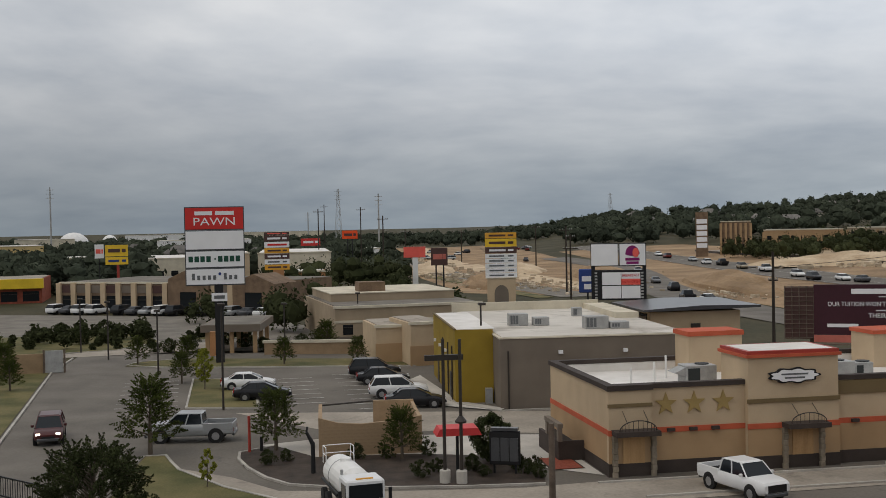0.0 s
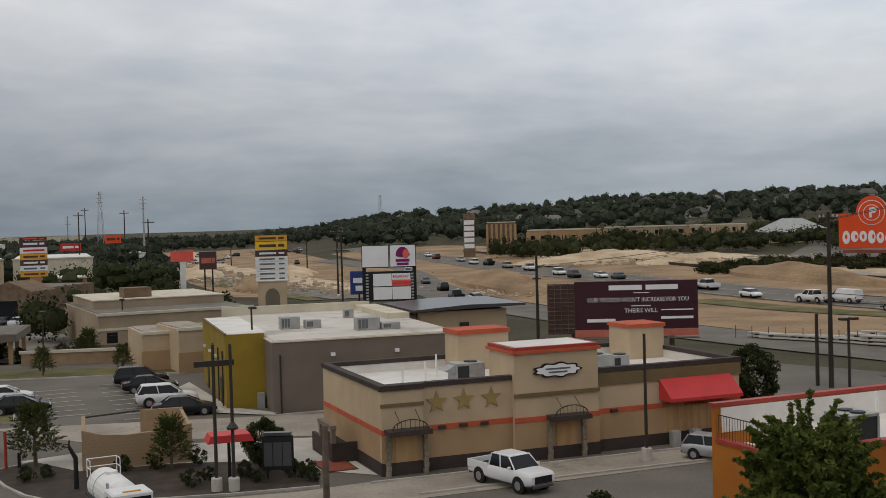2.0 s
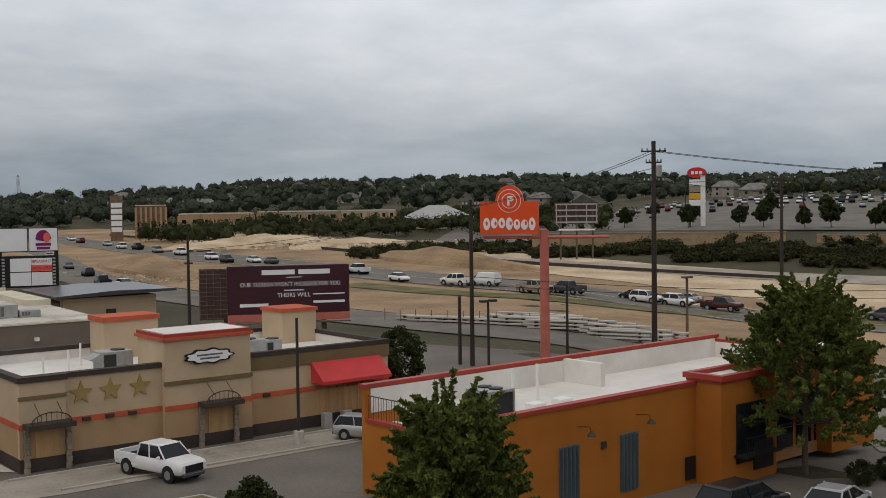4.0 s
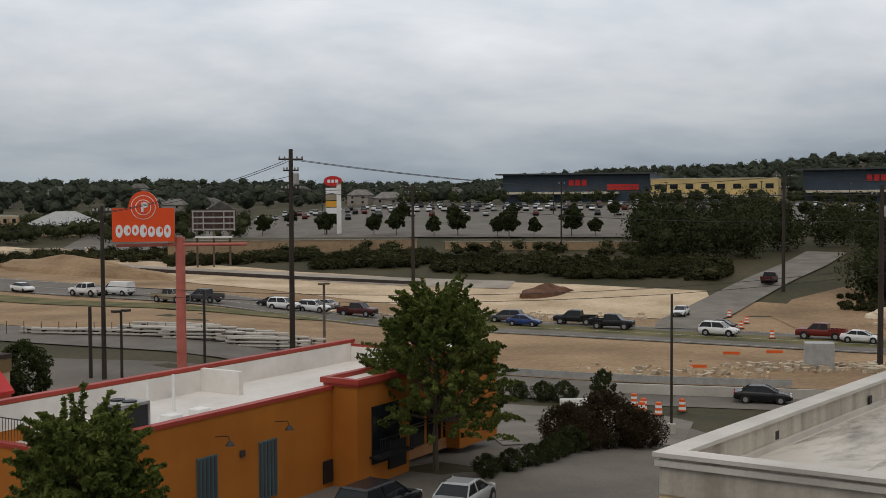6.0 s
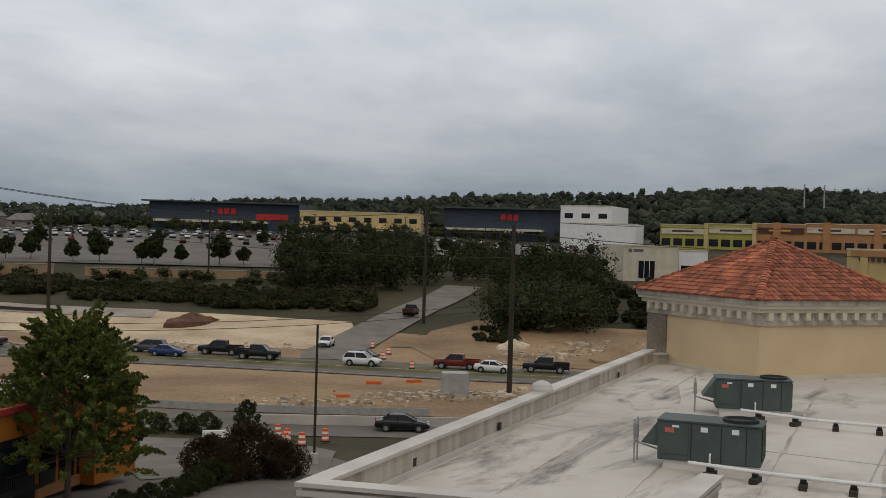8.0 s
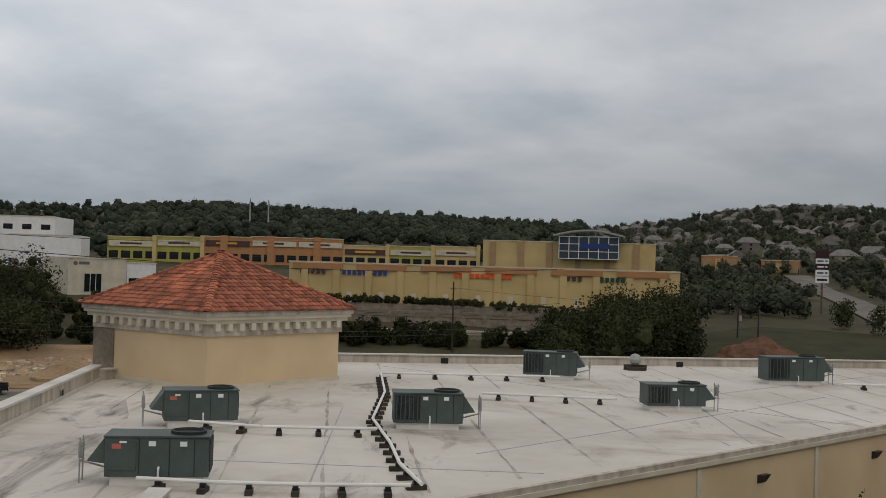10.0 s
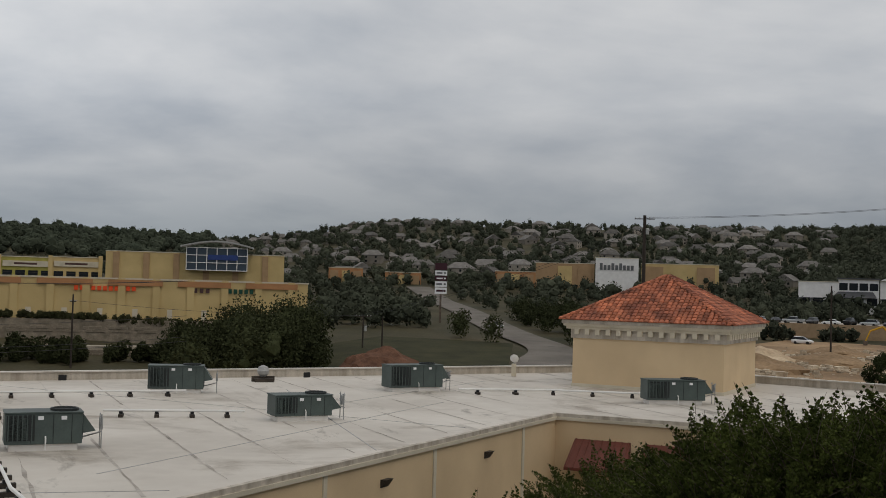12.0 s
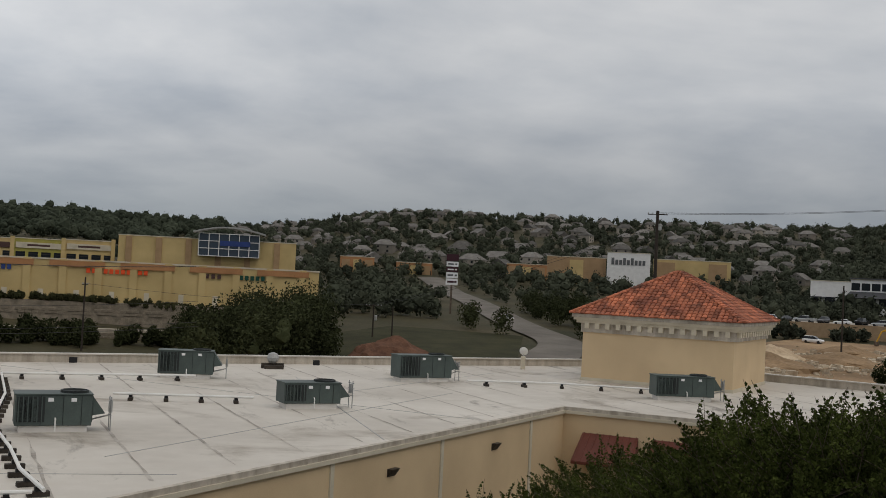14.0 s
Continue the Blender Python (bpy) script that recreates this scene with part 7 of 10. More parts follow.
# ---- on the roof next door ----
def rooftop_unit(x, y, yaw, L=2.9, hood=1, h=1.12, fan=True):
    th = thing("rooftop_unit", x, y, ROOF, yaw, "dark grey-green packaged air conditioner on a roof curb", "air conditioner", "air conditioners on the roof")
    W = 1.35
    bxp("curb", (-L / 2 + 0.15, -W / 2 + 0.1, 0, L / 2 - 0.15, W / 2 - 0.1, 0.26), M["whiteroof"], th, "pale roof curb")
    part("casing", box(bmesh.new(), -L / 2, -W / 2, 0.26, L / 2, W / 2, 0.26 + h, 0.02), M["hvac"], th, "grey-green sheet metal casing")
    bxp("lid", (-L / 2 - 0.03, -W / 2 - 0.03, 0.26 + h, L / 2 + 0.03, W / 2 + 0.03, 0.31 + h), M["hvac"], th)
    for k, u in enumerate((-L * 0.17, L * 0.12, L * 0.36)):
        bxp("seam", (u - 0.012, -W / 2 - 0.012, 0.3, u + 0.012, -W / 2 - 0.001, 0.22 + h), M["hvacdark"], th)
    bxp("access_panel", (-L / 2 + 0.12, -W / 2 - 0.02, 0.45, -L * 0.2, -W / 2 - 0.001, 0.1 + h), M["hvac"], th)
    for u in (-L * 0.36, -L * 0.08, L * 0.22):
        bxp("label_plate", (u, -W / 2 - 0.018, 0.02 + h, u + 0.2, -W / 2 - 0.002, 0.16 + h), M["signwhite"], th, "pale data plate")
    if hood:
        bxp("label_plate", (-L * 0.43, -W / 2 - 0.03, 0.95 * h, -L * 0.43 + 0.26, -W / 2 - 0.021, 0.95 * h + 0.14), M["salmon"], th, "red and white sticker")
    else:
        bxp("coil", (-L / 2 + 0.06, -W / 2 - 0.02, 0.4, -L / 2 + 0.06 + L * 0.36, -W / 2 - 0.001, 0.2 + h), M["hvacdark"], th, "dark coil face")
    for k in range(6):
        bxp("louvre", (L / 2 + 0.001, -W / 2 + 0.1 + k * 0.2, 0.4, L / 2 + 0.03, -W / 2 + 0.24 + k * 0.2, 0.2 + h), M["hvacdark"], th)
        if not hood:
            bxp("louvre", (-L / 2 + 0.1 + k * 0.06 * L, -W / 2 - 0.05, 0.4, -L / 2 + 0.14 + k * 0.06 * L, -W / 2 - 0.021, 0.2 + h), M["hvac"], th)
    if fan:
        part("fan", lathe(bmesh.new(), [(0.52, 0.31 + h), (0.52, 0.4 + h), (0.46, 0.41 + h), (0.44, 0.33 + h), (0.05, 0.33 + h)], 20, L * 0.28, 0), M["hvacdark"], th, "round top fan")
    s = -1 if hood else 1
    bm = bmesh.new()
    v = [bm.verts.new(p) for p in ((s * L / 2, -W / 2 + 0.1, 0.26 + h), (s * L / 2, W / 2 - 0.1, 0.26 + h), (s * (L / 2 + 0.5), W / 2 - 0.1, 0.62 * h), (s * (L / 2 + 0.5), -W / 2 + 0.1, 0.62 * h), (s * L / 2, -W / 2 + 0.1, 0.55 * h), (s * L / 2, W / 2 - 0.1, 0.55 * h))]
    for q in ((0, 1, 2, 3), (0, 3, 4), (1, 5, 2), (3, 2, 5, 4)):
        bm.faces.new([v[i] for i in q])
    part("intake_hood", bm, M["hvac"], th, "sloping intake hood")
    ux = (-L / 2 - 0.75) if hood else (L / 2 + 0.75)
    for a in (-0.25, 0.25):
        part("stand_post", rod(bmesh.new(), (ux, a, 0), (ux, a, 1.3), 0.025, n=5), M["galvanised"], th)
    for z in (0.6, 0.95, 1.2):
        part("stand_bar", rod(bmesh.new(), (ux, -0.4, z), (ux, 0.4, z), 0.02, n=5), M["galvanised"], th)
    bxp("switch_box", (ux - 0.06, -0.16, 0.7, ux + 0.06, 0.12, 1.15), M["galvanised"], th, "grey disconnect switch")
    part("gas_riser", tube(bmesh.new(), [(L * 0.02, -W / 2 - 0.12, 0.06), (L * 0.02, -W / 2 - 0.12, 0.5), (L * 0.02, -W / 2 - 0.02, 0.55)], 0.03, 6), M["pipewhite"], th, "white gas pipe elbow")
    part("conduit", rod(bmesh.new(), (ux, 0, 0.6), (math.copysign(L / 2, ux), 0, 0.4), 0.03, n=5), M["galvanised"], th)
    return th


def unit_between(a, b, hood=1, h=1.12, fan=True, depth=0.68):
    a, b = Vector(a), Vector(b)
    d = (b - a)
    yaw = math.degrees(math.atan2(d.y, d.x))
    n = Vector((-d.y, d.x)).normalized()
    c = (a + b) / 2 + n * depth
    return rooftop_unit(c.x, c.y, yaw, d.length, hood, h, fan)


unit_between((32.7, 8.9), (33.0, 6.0))
unit_between((44.2, 9.8), (45.0, 7.1))
unit_between((45.4, -1.7 + 2.75), (45.6, -1.7), 0, 1.15)
unit_between((67.9, -6.0), (67.4, -9.1), 0, 1.3)
unit_between((53.5, -10.6), (53.8, -13.4), 0, 0.95)
unit_between((68.0, -20.6), (68.6, -24.2), 0, 1.35)
unit_between((59.9, -33.9), (59.2, -37.4), 0, 1.15)


def pipe_run(pts, n, name="gas_pipe"):
    bm = bmesh.new()
    for p, q in zip(pts, pts[1:]):
        rod(bm, (*p, ROOF + 0.31), (*q, ROOF + 0.31), 0.06, n=8)
    single(name, bm, M["pipewhite"], label="white gas pipe lying on wooden blocks", category="pipe", group="roof pipes")
    tot = sum((Vector(q) - Vector(p)).length for p, q in zip(pts, pts[1:]))
    for k in range(n):
        s, i = (k + 0.5) / n * tot, 0
        while i < len(pts) - 2 and s > (Vector(pts[i + 1]) - Vector(pts[i])).length:
            s -= (Vector(pts[i + 1]) - Vector(pts[i])).length
            i += 1
        a, b = Vector(pts[i]), Vector(pts[i + 1])
        c = a + (b - a).normalized() * s
        yaw = math.degrees(math.atan2((b - a).y, (b - a).x)) + 90 + 5 * math.sin(7 * k)
        th = PIPE_BLOCK if k == 0 and not USED else copy_thing(PIPE_BLOCK, Matrix.Identity(4))
        USED.append(1)
        th.matrix_basis = pose(c.x, c.y, ROOF, 0, 0, yaw)


USED = []
PIPE_BLOCK = thing("support_block", 0, 0, ROOF, 0, "dark wooden pipe support block on the roof", "support block", "pipe support blocks")
bxp("timber", (-0.3, -0.11, 0, 0.3, 0.11, 0.15), M["block"], PIPE_BLOCK, "", 0.01)
bxp("cleat", (-0.1, -0.08, 0.15, 0.1, 0.08, 0.27), M["black"], PIPE_BLOCK)
pipe_run([(65.6, 2.3), (56.0, 1.75), (46.2, 1.3 + 0.6), (40.0, 1.0), (36.0, 0.6), (32.6, -0.1)], 22)
pipe_run([(32.4, 7.9), (32.1, 5.5), (32.1, 3.0), (32.4, 0.2)], 6)
pipe_run([(44.0, 8.8), (43.1, 5.9), (43.2, 2.6), (43.4, 1.6)], 5)
pipe_run([(65.6, 2.3), (66.0, -4.0), (66.2, -8.0)], 5)
pipe_run([(56.5, -3.0), (55.5, -9.5)], 4)
pipe_run([(66.5, -24.5), (66.0, -30.0), (63.0, -36.0)], 5)
# scupper marks, roof dome, seams
for x, y in ((35.0, 15.2), (28.0, 14.75), (52.0, 16.45)):
    single("scupper", box(bmesh.new(), -0.13, -0.05, 0.06, 0.13, 0.0, 0.32, 0.02), M["black"], pose(x, y - 0.32, ROOF + 0.12, 0, 0, 4.4), label="dark overflow opening in the parapet", category="scupper")
for x, y in ((76.0, -1.5), (78.3, -17.5)):
    single("scupper", box(bmesh.new(), -0.05, -0.25, 0.0, 0.0, 0.25, 0.36, 0.02), M["black"], pose(x - 0.55, y, ROOF + 0.1, 0, 0, 10), label="dark overflow opening in the parapet", category="scupper")
knob = single("parapet_knob", lathe(bmesh.new(), [(0.42, 0), (0.42, 0.1), (0.36, 0.26), (0.2, 0.36), (0.05, 0.4)], 16), M["coping"], pose(40.6, 15.55, 8.32), label="small rounded cap on the parapet", category="cap")
vent = thing("roof_ventilator", 75.7, -14.1, ROOF, 0, "round grey turbine vent on a wooden curb", "vent")
part("dome", lathe(bmesh.new(), [(0.2, 0.35), (0.34, 0.5), (0.4, 0.72), (0.3, 0.98), (0.08, 1.08)], 18), M["galvanised"], vent)
bxp("curb", (-0.6, -0.6, 0, 0.6, 0.6, 0.22), M["block"], vent), bxp("strut", (-0.1, -0.75, 0, 0.1, 0.75, 0.36), M["block"], vent)
dish = thing("satellite_dish", 80.1, -33.9, ROOF, 60, "small round white satellite dish on a short post", "satellite dish")
part("mast", box(bmesh.new(), -0.16, -0.16, 0, 0.16, 0.16, 0.95, 0.02), M["cream"], dish)
part("reflector", lathe(bmesh.new(), [(0.001, 0), (0.2, 0.03), (0.32, 0.09), (0.33, 0.1), (0.2, 0.05)], 18), M["white"], dish).matrix_basis = pose(0, -0.1, 1.3, 70, 0, 0)
part("arm", rod(bmesh.new(), (0, 0, 0.95), (0.1, -0.6, 1.25), 0.03, n=5), M["galvanised"], dish)
# roof seams: raised welded laps
lap = bmesh.new()
for a, b in (((38.0, 15.0), (36.5, -4.0)), ((52.0, 3.5), (34.0, 3.2)), ((74.0, 3.0), (50.5, -19.0)), ((70.0, -14.5), (44.0, -12.8)), ((76.0, -30.0), (58.0, -12.0)), ((40.0, -2.0), (62.0, -22.0))):
    a, b = Vector(a), Vector(b)
    n = Vector((-(b - a).y, (b - a).x)).normalized() * 0.025
    prism(lap, [tuple(a - n), tuple(b - n), tuple(b + n), tuple(a + n)], ROOF + 0.001, ROOF + 0.012)
part("seam", lap, M["galvanised"], shop, "darkened membrane seams")
# lamps, pilasters and awnings on the wall below the roof edge
wall_dir = (Vector(RIM[4]) - Vector(RIM[3])).normalized()
wall_yaw = math.degrees(math.atan2(wall_dir.y, wall_dir.x))
for k, s in enumerate((8.5, 17.0, 26.5)):
    p = Vector(RIM[3]) + wall_dir * s
    wl_ = thing("wall_lamp", p.x, p.y, 6.2, wall_yaw, "dark bronze wedge wall lamp", "wall lamp", "wall lamps")
    part("housing", frustum(bmesh.new(), -0.3, 0.3, 0, 0.02, -0.3, 0.3, 0.32, 0.25), M["bronze"], wl_)
    part("pilaster", box(bmesh.new(), -0.12, -0.06, 0, 0.12, 0.02, 7.2), M["cream"], shop).matrix_basis = pose(*(Vector(RIM[3]) + wall_dir * (s + 4.2)), 0, 0, 0, wall_yaw)
end_dir = (Vector(RIM[5]) - Vector(RIM[4])).normalized()
end_yaw = math.degrees(math.atan2(end_dir.y, end_dir.x))
for s in (2.6, 6.4, 10.2):
    p = Vector(RIM[4]) + end_dir * s
    aw = thing("metal_awning", p.x, p.y, 5.0, end_yaw, "rust-red standing-seam metal awning", "awning", "awnings on the shop wall")
    bm = bmesh.new()
    v = [bm.verts.new(q) for q in ((-1.5, 0, 1.3), (1.5, 0, 1.3), (1.6, -1.5, 0), (-1.6, -1.5, 0), (1.6, -1.5, -0.15), (-1.6, -1.5, -0.15), (1.5, 0, -0.15), (-1.5, 0, -0.15))]
    for q in ((0, 3, 2, 1), (3, 5, 4, 2), (0, 7, 5, 3), (1, 2, 4, 6)):
        bm.faces.new([v[i] for i in q])
    bmesh.ops.recalc_face_normals(bm, faces=bm.faces)
    part("cover", bm, M["copperawning"], aw)
    for k in range(9):
        part("rib", rod(bmesh.new(), (-1.4 + 0.35 * k, -0.01, 1.32), (-1.48 + 0.37 * k, -1.5, 0.02), 0.03, n=4), M["copperawning"], aw)


# ---- fences at the edges of the view ----
def rail_fence(a, b, h=1.3, n=14):
    a, b = Vector(a), Vector(b)
    d = b - a
    th = thing("railing", a.x, a.y, 0.05, math.degrees(math.atan2(d.y, d.x)), "black metal railing beside the drive", "railing")
    L = d.length
    for z in (0.15, h):
        part("rail", box(bmesh.new(), 0, -0.04, z - 0.04, L, 0.04, z + 0.04), M["black"], th)
    me = mesh_of("baluster", rod(bmesh.new(), (0, 0, 0.15), (0, 0, h), 0.02, n=5), M["black"])
    for k in range(n):
        o = new("baluster", me)
        o.parent = th
        o.matrix_basis = pose(L * (k + 0.5) / n, 0, 0)
    for u in (0, L):
        part("post", box(bmesh.new(), u - 0.07, -0.07, 0, u + 0.07, 0.07, h + 0.2), M["black"], th)


rail_fence((-26.5, 57.5), (-24.0, 60.5))
rail_fence((-24.0, 60.5), (-18.6, 56.2), 1.15, 30)


def feather_proto(seed, h, spread_r, mat, label, leaf=0.058, per=9, cone=0.0, low=0.28, sprigs=330, step0=0.105):
    """A light-crowned tree: arching sprigs set with small leaves, some standing clear of the crown."""
    rng = np.random.default_rng(seed)
    th = thing("tree", 0, 0, 0, 0, label, "tree")
    bm = bmesh.new()
    rod(bm, (0, 0, -0.1), (0, 0, h * 0.3), 0.17, 0.13, 7)
    rod(bm, (0, 0, h * 0.3), (0.1, 0.1, h * 0.8), 0.13, 0.03, 7)
    cs = []
    for i in range(sprigs):
        u = (i + 0.5) / sprigs
        clear = i % 13 == 0
        z = h * (low + (0.86 - low) * u ** 0.8)
        a = i * 2.399 + rng.normal() * 0.3
        q = spread_r * math.sqrt(max(0.05, 1 - max(0.0, (z / h - 0.5) / 0.42) ** 2)) * (0.35 + 0.6 * rng.random() ** 0.5)
        q *= 1 - cone * u
        p = Vector((math.cos(a) * q, math.sin(a) * q, z))
        d = Vector((math.cos(a + rng.normal() * 0.5) * 0.8, math.sin(a + rng.normal() * 0.5) * 0.8, 0.25 + 0.9 * u)).normalized()
        if clear:
            d = (d + Vector((0, 0, 1.2))).normalized()
        n = 11
        step = (step0 * 1.24 if clear else step0) * (0.8 + 0.5 * rng.random())
        if i % 4 == 0 or clear:
            root = Vector((0, 0, max(h * 0.25, z - q * 0.9)))
            rod(bm, root, p, 0.035, 0.016, 4)
        start = p.copy()
        for k in range(n):
            cs.append((*p, 0.05 + 0.2 * (1 - abs(2 * k / (n - 1) - 0.75)) * (0.55 if clear else 1.0)))
            p = p + d * step
            d = (d + Vector((rng.normal() * 0.09, rng.normal() * 0.09, -0.07))).normalized()
        rod(bm, start, p, 0.014, 0.005, 3)
    part("trunk", bm, M["bark"], th, "grey-brown trunk with thin arching limbs")
    crown = new("crown", leaves_mesh(rng, [c[:3] for c in cs], [c[3] for c in cs], per, leaf, "crown", M[mat]))
    crown.parent = th
    return th


# ---- trees and shrubs near by ----
place(feather_proto(3, 8.6, 2.15, "leaf", "leafy young oak with a full green crown", 0.115, 9, 0.35, 0.2), [(*polar(29.0, 34), 20, 1.0)])
place(feather_proto(5, 10.3, 4.0, "leaf", "tall leafy sycamore before the orange wall", 0.12, 8, 0.58, 0.2, 430, 0.13), [(43.0, 41.4, 0, 1.0)])
place(tree_proto(8, 4.4, 2.0, 0.8, 0.10, 150, 70, "leafdark", label="dark round evergreen tree"), [(*polar(18.9, 45), 0, 0.7), (*polar(26.2, 82), 60, 1.04), (*polar(2.13, 66.5), 130, 0.64), (*polar(130.3, 186), 40, 1.35)], "dark evergreen trees")
place(feather_proto(11, 3.6, 2.3, "leafdark", "dark spreading tree by the railing", 0.06, 10, 0.3, 0.2, 200, 0.08), [(*polar(-17.3, 56), 0, 1.12)])
place(feather_proto(13, 5.1, 1.6, "elm", "thin dark young oak in a grass corner", 0.07, 6, 0.75, 0.2, 130, 0.10), [(-18.5, 71.2, 0, 1.0), (-10.7, 71.5, 80, 0.8), (-2.7, 68.1, 150, 0.66), (-32, 119, 30, 0.62), (-27, 119.5, 200, 0.6), (-16.5, 117, 90, 0.58), (-9.0, 117.5, 70, 0.55), (-42, 109, 10, 0.72), (-45, 114, 60, 0.8), (-38.5, 101, 60, 0.6), (-13.5, 130, 60, 0.7), (-24, 104, 60, 0.6)], "young oaks")
place(tree_proto(17, 3.4, 0.75, 0.9, 0.10, 50, 24, "leaflime", label="thin lime-green sapling in the grass"), [(-21.0, 99.5, 0, 1.05), (-13.0, 61.7, 40, 0.62), (-22.3, 104.5, 70, 0.9)], "lime saplings")
place(tree_proto(19, 3.4, 2.6, 0.3, 0.085, 150, 95, "leafred", label="reddish-brown spreading shrub beside the car park", name="shrub", category="shrub"), [(56.6, 40.4, 0, 0.9), (55.2, 42.0, 60, 0.7), (57.9, 38.6, 100, 0.62), (54.4, 40.2, 150, 0.5)], "reddish shrubs")
place(tree_proto(23, 2.9, 1.8, 0.3, 0.09, 110, 60, "leafdark", label="dense dark green shrub by the kerb", name="shrub", category="shrub"), [(75.4, 57.8, 0, 0.62), (74.6, 59.4, 50, 0.58), (73.6, 61.2, 90, 0.5), (72.6, 63, 140, 0.45), (52.6, 39.9, 200, 0.52), (50.8, 39.4, 10, 0.45), (49.0, 38.7, 70, 0.42), (47.2, 38.4, 20, 0.4), (45.4, 38.3, 160, 0.4), (43.6, 38.4, 100, 0.4)], "green shrubs")
place(tree_proto(24, 2.9, 1.05, 1.0, 0.08, 70, 46, "leafdark", label="small round-headed tree by the road works"), [(77, 55, 0, 1.0)])
rngb = np.random.default_rng(4)
bed = [(x, y, 37 * i, 0.2 + 0.12 * rngb.random(), 0.1) for i, (x, y) in enumerate(((-1.5, 63), (-0.6, 64.2), (1.4, 64.4), (2.0, 63.0), (4.4, 63.4), (4.9, 64.6), (3.9, 64.6), (-6.4, 65.6), (-5.4, 68.4), (-3.6, 68.4), (-1.2, 68.9), (5.0, 62.3), (-9.6, 68.0), (-10.6, 67.2)))]
place(tree_proto(29, 2.9, 1.9, 0.3, 0.12, 90, 26, "leafdark", label="low dark shrub in the mulch bed", name="shrub", category="shrub"), bed, "shrubs in the bed")
rngv = np.random.default_rng(6)
verge = [(-44 - 16 * rngv.random(), 88 + 62 * rngv.random(), 50 * i, 0.4 + 0.5 * rngv.random()) for i in range(16)] + [(-36 + 30 * rngv.random(), 127 + 14 * rngv.random(), 40 * i, 0.25 + 0.35 * rngv.random()) for i in range(14)]
place(tree_proto(31, 2.9, 1.9, 0.3, 0.13, 60, 40, "leafdark", label="scrubby brown-green bush on the verge", name="shrub", category="shrub"), verge, "scrub on the verge")
# the trees below the window on the far side
wisp = feather_proto(37, 9.6, 3.0, "elm", "feathery green elm below the roof edge", 0.044, 14)
place(wisp, [(*polar(113.2, 33), 0, 0.86), (*polar(115.6, 33), 73, 0.90), (*polar(118.4, 33), 146, 0.94), (*polar(120.6, 33), 219, 0.98), (*polar(122.9, 33), 292, 1.06), (*polar(125, 33), 5, 1.16), (*polar(127, 33), 78, 1.24), (*polar(129.7, 33), 151, 1.21), (*polar(132.3, 33), 224, 1.21), (*polar(134.8, 33), 297, 1.32), (*polar(119.6, 38.5), 40, 0.97), (*polar(122.2, 38.5), 137, 1.01), (*polar(124.8, 38.5), 234, 1.07), (*polar(127.4, 38.5), 331, 1.14), (*polar(130, 38.5), 68, 1.16), (*polar(132.6, 38.5), 165, 1.18), (*polar(116.8, 38.5), 262, 0.89)], "feathery elms")
big_oak = tree_proto(41, 15.9, 2.5, 4.0, 0.09, 200, 190, "elm", label="tall dense dark oak below the window", limbs=14)
place(big_oak, [(*polar(134.9, 52), 0, 1.0), (*polar(142.5, 48), 90, 1.05)], "tall dark oaks")
green_oak = tree_proto(43, 13.4, 3.3, 3.0, 0.085, 230, 210, "leaf", label="tall olive-green elm close to the window", limbs=14)
place(green_oak, [(*polar(138.0, 37), 0, 1.0), (*polar(145.5, 34), 90, 1.02)], "tall green elms")
# dark screen wall of the lodging itself
sw = thing("screen_wall", 0, 0, 0, 0, "dark screened wall with a thin pale coping", "wall")
A, B = Vector((5.2, -3.48)), Vector((13.5, -17.56))
dv = (B - A).normalized()
nv = Vector((-dv.y, dv.x)) * 0.025
part("panel", prism(bmesh.new(), [tuple(A - nv), tuple(B - nv), tuple(B + nv), tuple(A + nv)], 0, 12.55), M["netting"], sw, "dark mesh panel")
part("coping", prism(bmesh.new(), [tuple(A - nv * 1.1), tuple(B - nv * 1.1), tuple(B + nv * 1.1), tuple(A + nv * 1.1)], 12.55, 12.57), M["bronze"], sw)


# ---- clay tiles on the two pavilions ----
def tile_mesh(half=0.17, long=0.46, rise=0.09):
    bm = bmesh.new()
    a = [math.pi * k / 5 for k in range(6)]
    lo = [bm.verts.new((half * math.cos(t), 0, rise * math.sin(t) + 0.03)) for t in a]
    hi = [bm.verts.new((half * 0.86 * math.cos(t), long, rise * 0.86 * math.sin(t))) for t in a]
    for k in range(5):
        bm.faces.new((lo[k + 1], lo[k], hi[k], hi[k + 1]))
    bm.faces.new(lo)
    return bm


